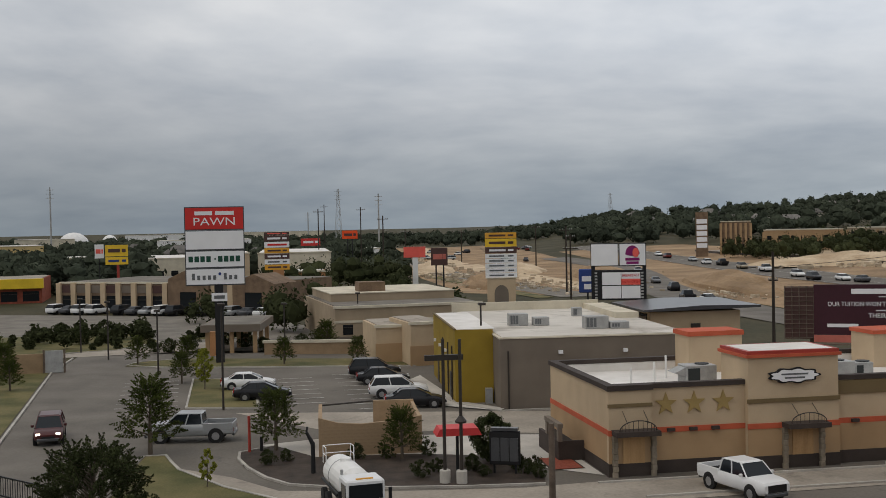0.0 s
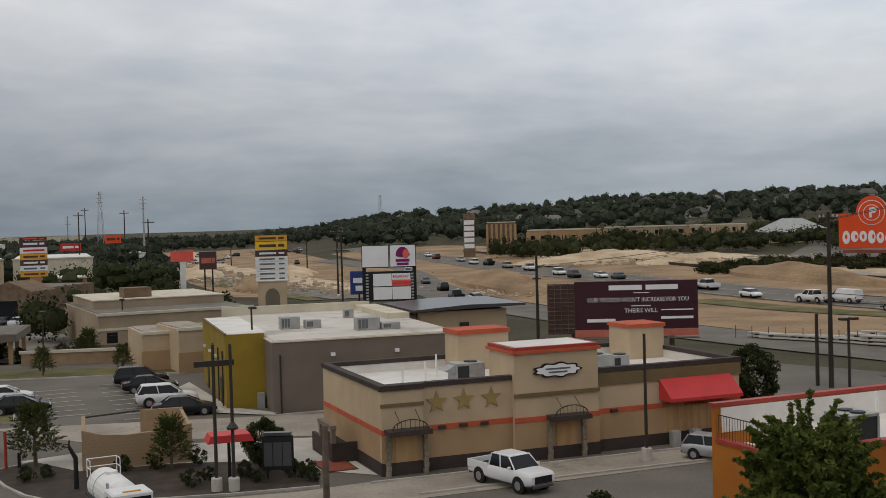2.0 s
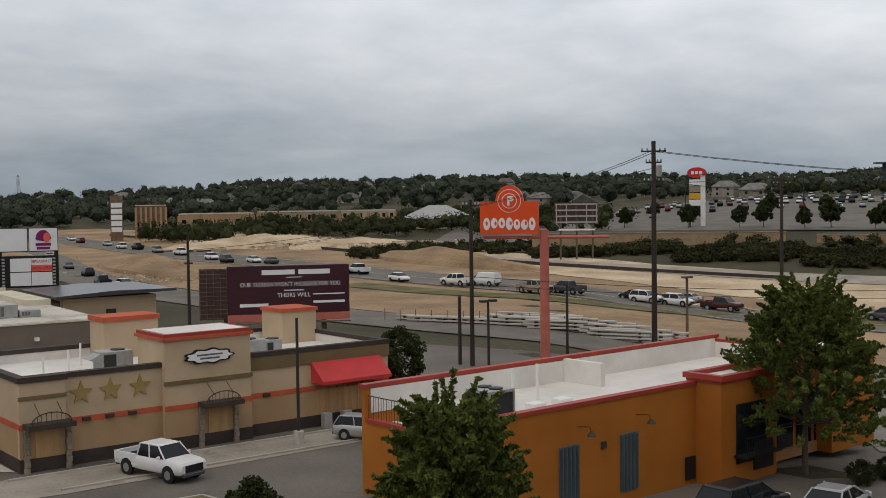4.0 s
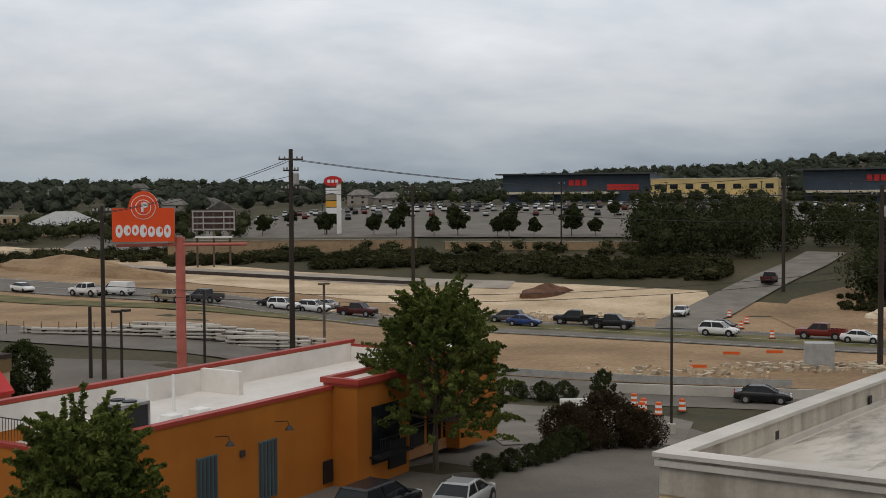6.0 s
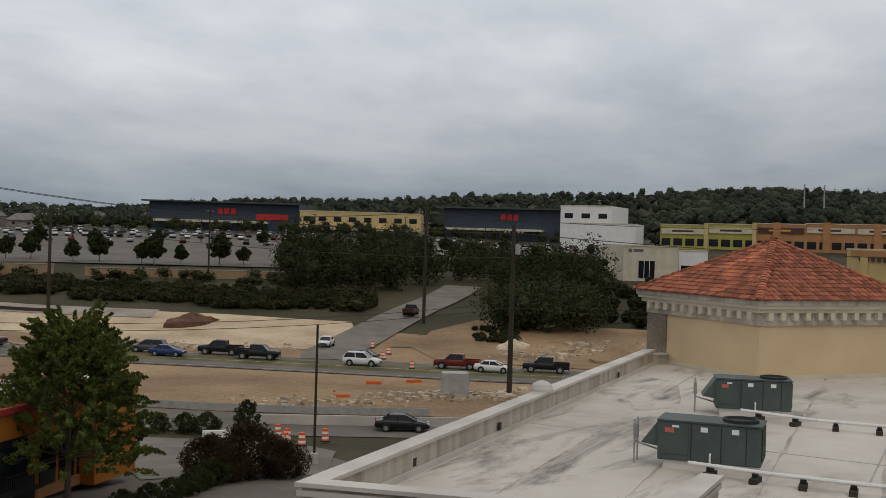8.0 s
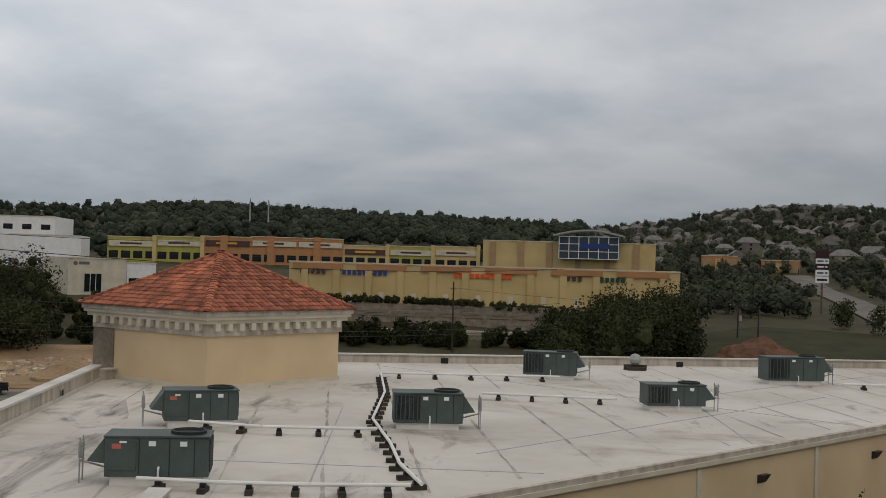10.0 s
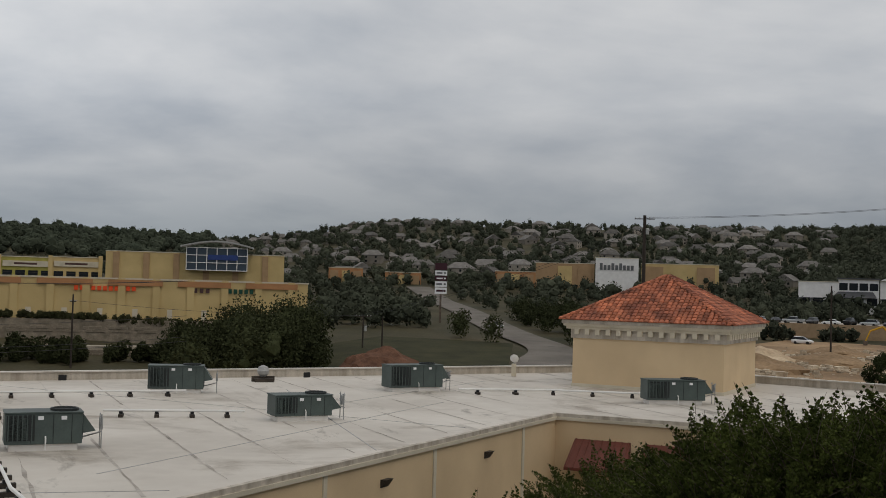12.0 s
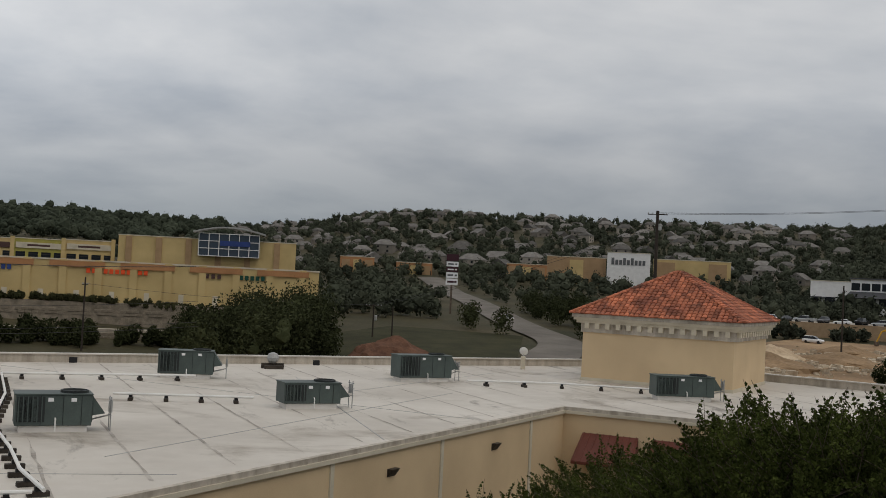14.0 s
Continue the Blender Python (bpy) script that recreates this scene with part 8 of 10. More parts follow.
def lay_tiles(pav, first):
    th, deck, (wa, wb, h, ha, e) = pav
    me = mesh_of("tile", tile_mesh(), M["tile"])
    base = [tuple(v.co) for v in me.vertices]
    polys = [tuple(p.vertices) for p in me.polygons]
    rng = random.Random(5)
    apex = Vector((wb / 2, wa / 2, ha))
    corners = [Vector((-e, -e, h)), Vector((wb + e, -e, h)), Vector((wb + e, wa + e, h)), Vector((-e, wa + e, h))]
    vs, fs, count = [], [], 0
    for face in (0, 3, 1, 2):
        a, b = corners[face], corners[(face + 1) % 4]
        u = (b - a).normalized()
        mid = (a + b) / 2
        v = apex - mid
        v -= u * v.dot(u)
        slope = v.length
        v.normalize()
        n = u.cross(v)
        width = (b - a).length
        foot = (apex - a).dot(u)
        row = 0
        while row * 0.39 < slope - 0.12:
            s = row * 0.39
            x0, x1 = foot * s / slope, width - (width - foot) * s / slope
            k = 0
            while x0 + 0.17 + 0.345 * k < x1 - 0.05:
                x = x0 + 0.17 + 0.345 * k
                p = a + u * x + v * (s - 0.05) + n * (0.01 + 0.012 * rng.random())
                m = Matrix((u, v, n)).transposed().to_4x4()
                m.translation = p
                m = m @ pose(0, 0, 0, rng.uniform(-1.5, 1.5), 0, rng.uniform(-2, 2))
                if face in (0, 3) and count < first:
                    o = new("tile", me)
                    o.parent, o.matrix_basis = deck, m
                    count += 1
                else:
                    o = len(vs)
                    vs += [tuple(m @ Vector(q)) for q in base]
                    fs += [tuple(o + i for i in f) for f in polys]
                k += 1
            row += 1
        # hip tiles
        for k in range(int((apex - a).length / 0.32)):
            d = (apex - a).normalized()
            side = d.cross(Vector((0, 0, 1))).normalized()
            m = Matrix((side, d, side.cross(d))).transposed().to_4x4()
            m.translation = a + d * 0.32 * k + Vector((0, 0, 0.03))
            o = len(vs)
            vs += [tuple(m @ Vector((q[0] * 1.25, q[1], q[2] * 1.4))) for q in base]
            fs += [tuple(o + i for i in f) for f in polys]
    rest = bpy.data.meshes.new("tiling")
    rest.from_pydata(vs, [], fs)
    rest.materials.append(M["tilerest"])
    ob = new("tiling", rest)
    ob.parent = deck
    tagged(ob, kind="stuff")


# ---- works on the highway ----
BAR = thing("traffic_barrel", 0, 0, 0, 0, "orange and white striped traffic barrel", "traffic barrel", "traffic barrels")
for k in range(5):
    part("band", lathe(bmesh.new(), [(0.30 - 0.015 * k, 0.2 * k), (0.285 - 0.015 * k, 0.2 * k + 0.2)], 14), M["signwhite" if k in (1, 3) else "barrel"], BAR)
part("base", lathe(bmesh.new(), [(0.42, 0), (0.42, 0.08)], 14), M["rubber"], BAR)
spots = [(77.9, 52.6), (73.3, 47.3), (77.1, 47.6), (72.4, 48.2), (75.2, 49.9), (134, 74), (140, 76.5), (146, 82.5), (127, 66), (131, 60), (118, 98), (101, 152)]
place(BAR, [(x, y, 0, 1.0, land(x, y) + 0.15) for x, y in spots], "traffic barrels")
for x, y in ((101, 60.6), (116, 60), (112, 63)):
    single("net_fence", box(bmesh.new(), -0.9, -0.03, 0, 0.9, 0.03, 0.3), M["barrel"], pose(x, y, land(x, y) + 0.05, 0, 0, -50), label="low orange safety netting", category="netting", group="orange netting")


def heap(name, x, y, rx, ry, h, mat, seed, label, category="heap", stones=0):
    """An uneven mound with stones on it."""
    bm = bmesh.new()
    n, rings = 28, 8
    prev = None
    top = bm.verts.new((0, 0, h))
    for k in range(1, rings + 1):
        f = k / rings
        ring = []
        for i in range(n):
            a = 2 * math.pi * i / n
            w = 1 + 0.28 * noise.noise((math.cos(a) * 2 + seed, math.sin(a) * 2, f * 3))
            z = h * (1 - f) ** 0.85 * (1 + 0.35 * noise.noise((math.cos(a) * 3 * f + seed, math.sin(a) * 3 * f, 5)))
            ring.append(bm.verts.new((rx * f * w * math.cos(a), ry * f * w * math.sin(a), max(z, 0) - (0.6 if k == rings else 0))))
        for i in range(n):
            if prev is None:
                bm.faces.new((top, ring[i], ring[(i + 1) % n]))
            else:
                bm.faces.new((prev[i], ring[i], ring[(i + 1) % n], prev[(i + 1) % n]))
        prev = ring
    bm.normal_update()
    return single(name, bm, M[mat], pose(x, y, land(x, y) + 0.1), label=label, category=category)


heap("soil_mound", 148, 117, 7, 3.0, 1.7, "redsoil", 1, "dark red-brown soil heap on pale ground")
heap("stone_mound", 108, 300, 26, 12, 3.0, "caliche", 2, "long pale heap of broken limestone")
heap("stone_mound", 125, 275, 20, 9, 2.2, "caliche", 3, "long pale heap of broken limestone")
heap("stone_mound", 158, 48, 9, 5, 2.2, "dirt", 4, "low tan heap of earth")
heap("stone_mound", 175, 45, 8, 4, 1.2, "caliche", 5, "low pale heap of stones")
heap("stone_mound", 160, 66, 4, 2.5, 1.2, "rock", 6, "small heap of stones")
heap("earth_mound", 180, -124, 13, 7, 2.7, "dirt", 7, "tan heap of crushed rock behind the shops")
heap("earth_mound", 182, -142, 14, 7, 2.3, "dirt", 8, "tan heap of earth behind the shops")
heap("earth_mound", 192, -134, 9, 6, 2.6, "caliche", 13, "pale heap of crushed rock behind the shops")
heap("earth_mound", 198, -156, 10, 6, 2.0, "dirt", 14, "tan heap of earth behind the shops")
spread("caliche_yard", [polar(a, r) for a, r in ((123.5, 196), (127, 196), (133, 205), (133.5, 262), (130, 284), (126, 288), (123.6, 262))], M["dirt"], 0.2, 6.0, label="tan rubble ground of a spoil yard", category="dirt")
heap("soil_mound", *polar(106.4, 190), 5, 8.5, 4.2, "redsoil", 9, "red-brown soil bank behind the roof")
heap("earth_bank", 112, 205, 7, 34, 3.0, "dirt", 10, "long tan cut bank beside the ramp")
heap("earth_bank", 60, 235, 8, 40, 3.4, "dirt", 11, "long tan cut bank beside the ramp")
heap("earth_bank", 10, 262, 7, 22, 3.2, "dirt", 15, "long tan cut bank beside the haul road")
heap("earth_bank", -4, 340, 8, 26, 3.4, "caliche", 16, "long pale bank beside the haul road")
heap("earth_bank", 22, 330, 8, 24, 2.6, "caliche", 17, "long pale bank beside the haul road")
heap("earth_bank", 40, 290, 8, 40, 3.0, "dirt", 12, "long tan cut bank beside the ramp")
spread("grass_slope", [(170, -30), (215, -40), (240, -70), (225, -95), (180, -75), (150, -55)], M["slopegrass"], 0.25, 8.0, label="dull green grass slope", category="grass")


def scatter_rocks(seed, areas):
    rng = np.random.default_rng(seed)
    vs, fs = [], []
    cube = np.array([(-1, -1, -1), (1, -1, -1), (1, 1, -1), (-1, 1, -1), (-1, -1, 1), (1, -1, 1), (1, 1, 1), (-1, 1, 1)], float)
    quads = ((3, 2, 1, 0), (4, 5, 6, 7), (0, 1, 5, 4), (1, 2, 6, 5), (2, 3, 7, 6), (3, 0, 4, 7))
    for (x0, y0, x1, y1, wid, n, size) in areas:
        for _ in range(n):
            t = rng.random()
            off = rng.normal(size=2) * wid
            x, y = x0 + (x1 - x0) * t + off[0], y0 + (y1 - y0) * t + off[1]
            s = size * (0.3 + rng.random() ** 2)
            p = cube * (s * (0.6 + 0.6 * rng.random(3))) * (0.75 + 0.5 * rng.random((8, 1)))
            a = rng.random() * 6.3
            c, sn = math.cos(a), math.sin(a)
            p = np.stack([p[:, 0] * c - p[:, 1] * sn, p[:, 0] * sn + p[:, 1] * c, p[:, 2] * 0.7], 1) + (x, y, land(x, y) + 0.1 + s * 0.2)
            o = len(vs)
            vs += p.tolist()
            fs += [tuple(o + i for i in q) for q in quads]
    me = bpy.data.meshes.new("loose_stones")
    me.from_pydata(vs, [], fs)
    me.materials.append(M["rock"])
    tagged(new("loose_stones", me), "loose pale limestone rubble on bare earth", "stones", kind="stuff")


scatter_rocks(2, [(98, 300, 118, 290, 7, 500, 0.9), (122, 280, 135, 262, 5, 300, 0.8), (150, 60, 170, 52, 3, 160, 0.4), (120, 120, 135, 92, 2.5, 260, 0.35), (104, 58, 114, 44, 1.6, 260, 0.35), (92, 66, 100, 54, 2, 120, 0.25), (172, 48, 178, 40, 2, 160, 0.35), (168, -114, 192, -132, 5, 800, 0.7), (168, -138, 200, -160, 6, 800, 0.6), (20, 240, 0, 330, 7, 350, 0.6), (-2, 300, -24, 460, 9, 300, 0.8), (30, 216, 44, 300, 4, 250, 0.5), (146, -36, 162, -40, 4, 300, 0.5), (110, 130, 118, 112, 2, 120, 0.3), (60, 230, 52, 200, 4, 200, 0.4)])
# stacked pale barriers along the frontage road
me_bar = mesh_of("beam", box(bmesh.new(), -3.4, -0.28, 0, 3.4, 0.28, 0.2, 0.03), M["paleconcrete"])
me_sp = mesh_of("spacer", box(bmesh.new(), -0.12, -0.3, 0, 0.12, 0.3, 0.17), M["creosote"])
rngp = random.Random(3)
for k in range(15):
    t = k / 14
    for row in range(2 if k > 4 else 1):
        x, y = 60.5 + 13 * t + 3.6 * row + rngp.uniform(-0.5, 0.5), 116 - 23 * t + 2.2 * row + rngp.uniform(-0.4, 0.4)
        stack = thing("beam_stack", x, y, land(x, y) + 0.05, -56 + rngp.uniform(-7, 7), "stack of white road barrier beams on dark spacers", "barrier", "stacked road barriers")
        for j in range(3 if k > 5 else 2):
            for u in (-2.2, 2.2):
                o = new("spacer", me_sp)
                o.parent, o.matrix_basis = stack, pose(u, 0, 0.37 * j)
            o = new("beam", me_bar)
            o.parent, o.matrix_basis = stack, pose(rngp.uniform(-0.3, 0.3), 0, 0.37 * j + 0.17)
cab = thing("signal_cabinet", 108.9, 51.5, land(108.9, 51.5), -60, "pale grey metal control cabinet on bare earth", "cabinet")
bxp("body", (-1.4, -1.0, 0, 1.4, 1.0, 2.6), M["galvanised"], cab, "", 0.04)
bxp("door", (-1.2, -1.04, 0.2, 1.2, -1.0, 2.4), M["galvanised"], cab)
wall_s = thing("roadside_wall", 82.5, 58, land(82.5, 58), -60, "low pale concrete wall along the frontage road", "wall", kind="structure")
bxp("wall_body", (0, 0, -0.5, 26, 0.3, 0.9), M["paleconcrete"], wall_s)
ms = thing("monument_sign", 67.0, 50.5, land(67, 50.5), -45, "low white monument sign in the shrubs", "sign")
bxp("slab", (-1.0, -0.15, 0, 1.0, 0.15, 1.5), M["white"], ms, "", 0.03)
# posts with mesh along the works
for k in range(18):
    t = k / 17
    x, y = 57 + 20 * t, 119 - 27 * t
    o = single("fence_post", rod(bmesh.new(), (0, 0, 0), (0, 0, 1.5), 0.05, n=6), M["rustpost"], pose(x, y, land(x, y)), label="thin dark fence post along the works", category="post", group="works fence posts")


def digger():
    th = thing("excavator", 211, -184, land(211, -184), 49, "yellow excavator with its arm lowered", "excavator")
    bxp("track", (-1.8, -1.5, 0, 1.8, -0.8, 0.9), M["rubber"], th, "", 0.2)
    bxp("track", (-1.8, 0.8, 0, 1.8, 1.5, 0.9), M["rubber"], th, "", 0.2)
    bxp("house", (-2.2, -1.3, 1.0, 1.2, 1.3, 2.3), M["digger"], th, "", 0.1)
    bxp("cab", (0.0, -1.3, 2.3, 1.4, -0.2, 3.2), M["glass"], th, "", 0.05)
    bm = bmesh.new()
    rod(bm, (1.0, 0, 2.0), (4.0, 0, 4.6), 0.32, 0.28, 6), rod(bm, (4.0, 0, 4.6), (6.6, 0, 3.6), 0.28, 0.22, 6), rod(bm, (6.6, 0, 3.6), (7.6, 0, 1.2), 0.2, 0.18, 6)
    part("boom", bm, M["digger"], th, "yellow boom and arm")
    part("bucket", box(bmesh.new(), 7.1, -0.5, 0.3, 8.1, 0.5, 1.3, 0.15), M["rustpost"], th)


digger()


# ---- buildings further off ----
def front_between(name, p, q, zbase, ztop, depth, mat, label, category="shop", roof="concrete", group=""):
    """A flat-roofed block whose front runs from p to q (left to right as seen)."""
    p, q = Vector(p), Vector(q)
    d = q - p
    th = thing(name, p.x, p.y, 0, math.degrees(math.atan2(d.y, d.x)), label, category, group)
    L = d.length
    bxp("wall", (0, 0, zbase, L, depth, ztop - 0.15), M[mat], th)
    bxp("roof", (0.3, 0.3, ztop - 0.15, L - 0.3, depth, ztop - 0.05), M[roof], th, "flat roof")
    bxp("coping", (-0.15, -0.15, ztop - 0.3, L + 0.15, 0.3, ztop), M["cream" if mat not in ("slate",) else "slate"], th)
    return th, L


def shopfront(th, L, z0, n, h=2.6, mat="glass", y=-0.05, sill=0.4, gap=0.25, name="window"):
    for k in range(n):
        a, b = L * (k + gap / 2) / n, L * (k + 1 - gap / 2) / n
        w = bxp(name, (a, y, z0 + sill, b, 0.0, z0 + sill + h), M[mat], th, "dark shop window")
        bxp("frame", (a, y - 0.04, z0 + sill + h * 0.7, b, y, z0 + sill + h * 0.74), M["bronze"], w)


def piers(th, L, z0, z1, n, mat="cream", w=0.7, d=0.35):
    for k in range(n + 1):
        u = L * k / n
        bxp("pier", (u - w / 2, -d, z0, u + w / 2, -0.01, z1), M[mat], th)


# bank with a canopy, beige blocks, and the long strip of shops on the left
th, L = front_between("office_building", (-12.9, 134.9), (4.5, 139.5), 0, 4.6, 26, "drab", "low tan office block with a flat roof", "office", "roadgrey")
bxp("band", (-0.1, -0.1, 2.6, L + 0.1, 0.0, 2.9), M["cream"], th), bxp("upper_wall", (1.0, 9.0, 4.5, L - 1, 25, 5.5), M["drab"], th), bxp("upper_coping", (0.9, 8.9, 5.5, L - 0.9, 25.1, 5.62), M["cream"], th), bxp("roof_box", (5, 11, 5.6, 8.4, 14, 6.8), M["mallstone"], th)
bxp("base_band", (-0.12, -0.12, 0, L + 0.12, 0.0, 1.0), M["taupe"], th)
shopfront(th, L, 0, 6, 1.2, sill=1.2, gap=0.6)
th, L = front_between("annex", (-7.0, 116.5), (-2.6, 117.5), 0, 3.9, 9, "beige", "small tan annex beside the yellow wall", "building")
bxp("base_band", (-0.1, -0.1, 0, L + 0.1, 0.0, 2.0), M["tan"], th)
th, L = front_between("annex", (-3.4, 113.5), (0.0, 114.5), 0, 4.4, 9, "beige", "small tan annex beside the yellow wall", "building")
bxp("base_band", (-0.1, -0.1, 0, L + 0.1, 0.0, 2.0), M["tan"], th)
bank = thing("bank_canopy", -27.0, 128.6, 0, 2, "flat drive-through canopy with a grey roof on columns", "canopy")
bxp("roof", (-0.4, -0.5, 2.45, 6.3, 12.5, 3.25), M["taupe"], bank, "taupe canopy fascia"), bxp("roof_top", (-0.1, -0.2, 3.25, 6.0, 12.2, 3.29), M["roadgrey"], bank, "grey gravel roof")
for u in (0.3, 3.0, 5.6):
    for v in (0.2, 5.6, 11.4):
        bxp("column", (u - 0.22, v - 0.22, 0, u + 0.22, v + 0.22, 2.45), M["tan"], bank)
bxp("orange_column", (1.0, -2.6, 0, 1.6, -2.0, 2.7), M["terracotta_wall"], bank, "orange painted column")
th, L = front_between("low_wall", (-20, 126.5), (-7.5, 125.5), 0, 1.6, 0.4, "cmu", "low tan garden wall", "wall", "cmu")
mall, L = front_between("strip_mall", (-68, 203), (-29, 186), 0, 5.2, 22, "mallstone", "long brown stone strip mall with dark shopfronts", "shops", "roadgrey")
shopfront(mall, L, 0, 13, 2.4), piers(mall, L, 0, 5.0, 13, "beige", 1.0, 0.5)
for k in range(13):
    bxp("fascia", (L * (k + 0.15) / 13, -0.12, 3.3, L * (k + 0.85) / 13, -0.01, 4.6), M["taupe" if k % 3 else "signbrown"], mall, "dark sign fascia")
for u0, hh_ in ((L * 0.66, 7.4), (L * 0.96, 6.6)):
    part("gable", slab(bmesh.new(), [(u0 - 4, 0), (u0 + 4, 0), (u0 + 4, hh_ - 1.6), (u0, hh_), (u0 - 4, hh_ - 1.6)], -1.0, 6.0), M["mallstone"], mall, "tan gabled entrance")
    bxp("arch", (u0 - 1.6, -1.08, 0.2, u0 + 1.6, -1.0, 3.6), M["glass"], mall)
th, L = front_between("yellow_store", (-104, 222), (-80, 228), 0, 4.9, 20, "brick", "store with a bright yellow roof edge", "shop")
bxp("fascia", (-0.4, -1.4, 3.0, L + 0.4, 0.0, 4.9), M["yellow"], th, "bright yellow fascia"), shopfront(th, L, 0, 6, 2.0)
for k, (a0, a1, r, z1, m, dpt) in enumerate(((-14.9, -11.5, 330, 6.2, "cream", 40), (-9.2, -5.6, 275, 8.2, "cream", 45), (-7.9, -5.9, 240, 5.0, "terracotta_wall", 12), (-12.5, -9.6, 262, 8.6, "beige", 20), (-18.8, -16.2, 400, 5.5, "beige", 20), (-22, -19.2, 520, 8.5, "yellowwall", 30), (-3.9, -2.6, 420, 6.0, "white", 20), (-20.5, -17.8, 700, 10, "cream", 30), (-15.5, -11, 900, 10.5, "white", 30), (-10.5, -6, 1100, 10.5, "cream", 40), (-14, -9.5, 620, 8.5, "white", 30))):
    th, L = front_between("warehouse", polar(a0, r), polar(a1, r), 0, z1, dpt, m, "low pale retail box with a flat roof", "warehouse", "whiteroof", "retail boxes")
    if r < 500:
        shopfront(th, L, 0, 5, 2.2, gap=0.5)
dome = thing("storage_dome", *polar(-17.85, 900), 0, 0, "white domed storage building", "dome")
part("shell", lathe(bmesh.new(), [(11.5 * math.cos(a), 3 + 10.5 * math.sin(a) ** 1.0) for a in np.linspace(0, 1.5, 9)], 24), M["white"], dome), part("drum", lathe(bmesh.new(), [(11.5, 0), (11.5, 3)], 24), M["white"], dome)
dome2 = copy_thing(dome, pose(*polar(-16.2, 1000), 0))
dome2.scale = (0.6, 0.6, 0.8)
for az, r, el, kind in ((-18.86, 700, 2.12, 0), (-5.2, 700, 1.88, 1), (-3.2, 650, 1.6, 0), (8.3, 1050, 1.4, 1), (-6.7, 900, 0.75, 0), (72.0 + 10.2, 700, 3.0, 2), (81.3, 720, 3.05, 2), (38.0, 900, 1.0, 0)):
    x, y = polar(az, r)
    z0, z1 = land(x, y), 14 + r * math.tan(radians(el))
    th = thing("transmission_tower", x, y, z0, 20, "tall slim power pole on the skyline", "power pole")
    bm = bmesh.new()
    if kind == 1:
        for sx, sy in ((-1, -1), (1, -1), (1, 1), (-1, 1)):
            rod(bm, (sx * 2.2, sy * 2.2, 0), (sx * 0.4, sy * 0.4, z1 - z0), 0.14, 0.1, 4)
        for k in range(9):
            z = (z1 - z0) * k / 9
            w = 2.2 - 1.8 * k / 9
            rod(bm, (-w, -w, z), (w * 0.8, -w * 0.8, z + (z1 - z0) / 9), 0.09, n=4), rod(bm, (w, -w, z), (-w * 0.8, -w * 0.8, z + (z1 - z0) / 9), 0.09, n=4)
    else:
        rod(bm, (0, 0, 0), (0, 0, z1 - z0), 0.6, 0.35, 8)
    part("shaft", bm, M["galvanised"], th)
    for k in range(3):
        part("arm", rod(bmesh.new(), (-2.2, 0, z1 - z0 - 1.5 - 2.4 * k), (2.2, 0, z1 - z0 - 1.5 - 2.4 * k), 0.12, n=4), M["galvanised"], th)

# shops across the highway
for a0, a1, r, el1, m, lab in ((15.6, 19.2, 400, -0.55, "tan", "long tan strip of shops"), (19.4, 23.4, 390, -0.5, "drab", "low tan office block"), (13.6, 15.0, 400, -0.1, "mallstone", "brown brick shop with two storeys"), (23.5, 26.2, 385, -0.5, "beige", "low beige shop block")):
    x, y = polar(a0, r)
    th, L = front_between("strip_mall", polar(a0, r), polar(a1, r), land(x, y) - 3, 14 + r * math.tan(radians(el1)), 20, m, lab, "shops")
    shopfront(th, L, land(x, y) + 0.5, 9, 2.6), piers(th, L, land(x, y) - 2, 14 + r * math.tan(radians(el1)) - 0.8, 6, "tan", 0.8, 0.3)
    shopfront(th, L, land(x, y) + 4.2, 7, 1.3, gap=0.6, sill=0)
x, y = polar(12.7, 390)
tw = thing("tower_sign", x, y, land(x, y), facing(x, y), "brick sign tower with stacked white panels", "sign")
bxp("shaft", (-2.0, -1, 0, 2.0, 1, 14 + 390 * math.tan(radians(0.35)) - land(x, y)), M["mallstone"], tw)
for k in range(5):
    bxp("sign_panel", (-1.7, -1.1, 3 + 2.0 * k, 1.7, -1.0, 4.5 + 2.0 * k), M["signwhite"], tw)
hx_, hy_ = polar(28.3, 370)
pav = thing("pavilion_hall", hx_, hy_, land(hx_, hy_), facing(hx_, hy_), "low hall with a pale hipped metal roof", "hall")
bxp("wall", (-11, 0, 0, 11, 16, 3.4), M["beige"], pav)
bm = bmesh.new()
frustum(bm, -12.5, 12.5, 3.4, 9.5, -3, 3, 7.6, 0.5)
bmesh.ops.translate(bm, verts=bm.verts, vec=(0, 8, 0))
part("roof", bm, M["galvanised"], pav, "pale metal hipped roof")
shopfront(pav, 20, 0.2, 6, 2.2)
# skeleton of an unused billboard, seen from behind
bx_, by_ = polar(35.2, 232)
bk = thing("bare_billboard", bx_, by_, land(bx_, by_), facing(bx_, by_), "pale bare billboard frame seen from behind", "billboard")
for u in (-3.2, 0, 3.2):
    bxp("post", (u - 0.2, 0, 0, u + 0.2, 0.4, 11.2), M["rustpost"], bk)
for k in range(4):
    bxp("stringer", (-4.2, -0.12, 7.4 + 1.2 * k, 4.2, 0.0, 7.7 + 1.2 * k), M["galvanised"], bk)
for u in (-4.0, -2.0, 2.0, 4.0):
    bxp("upright", (u - 0.12, -0.2, 7.2, u + 0.12, -0.12, 11.3), M["galvanised"], bk)
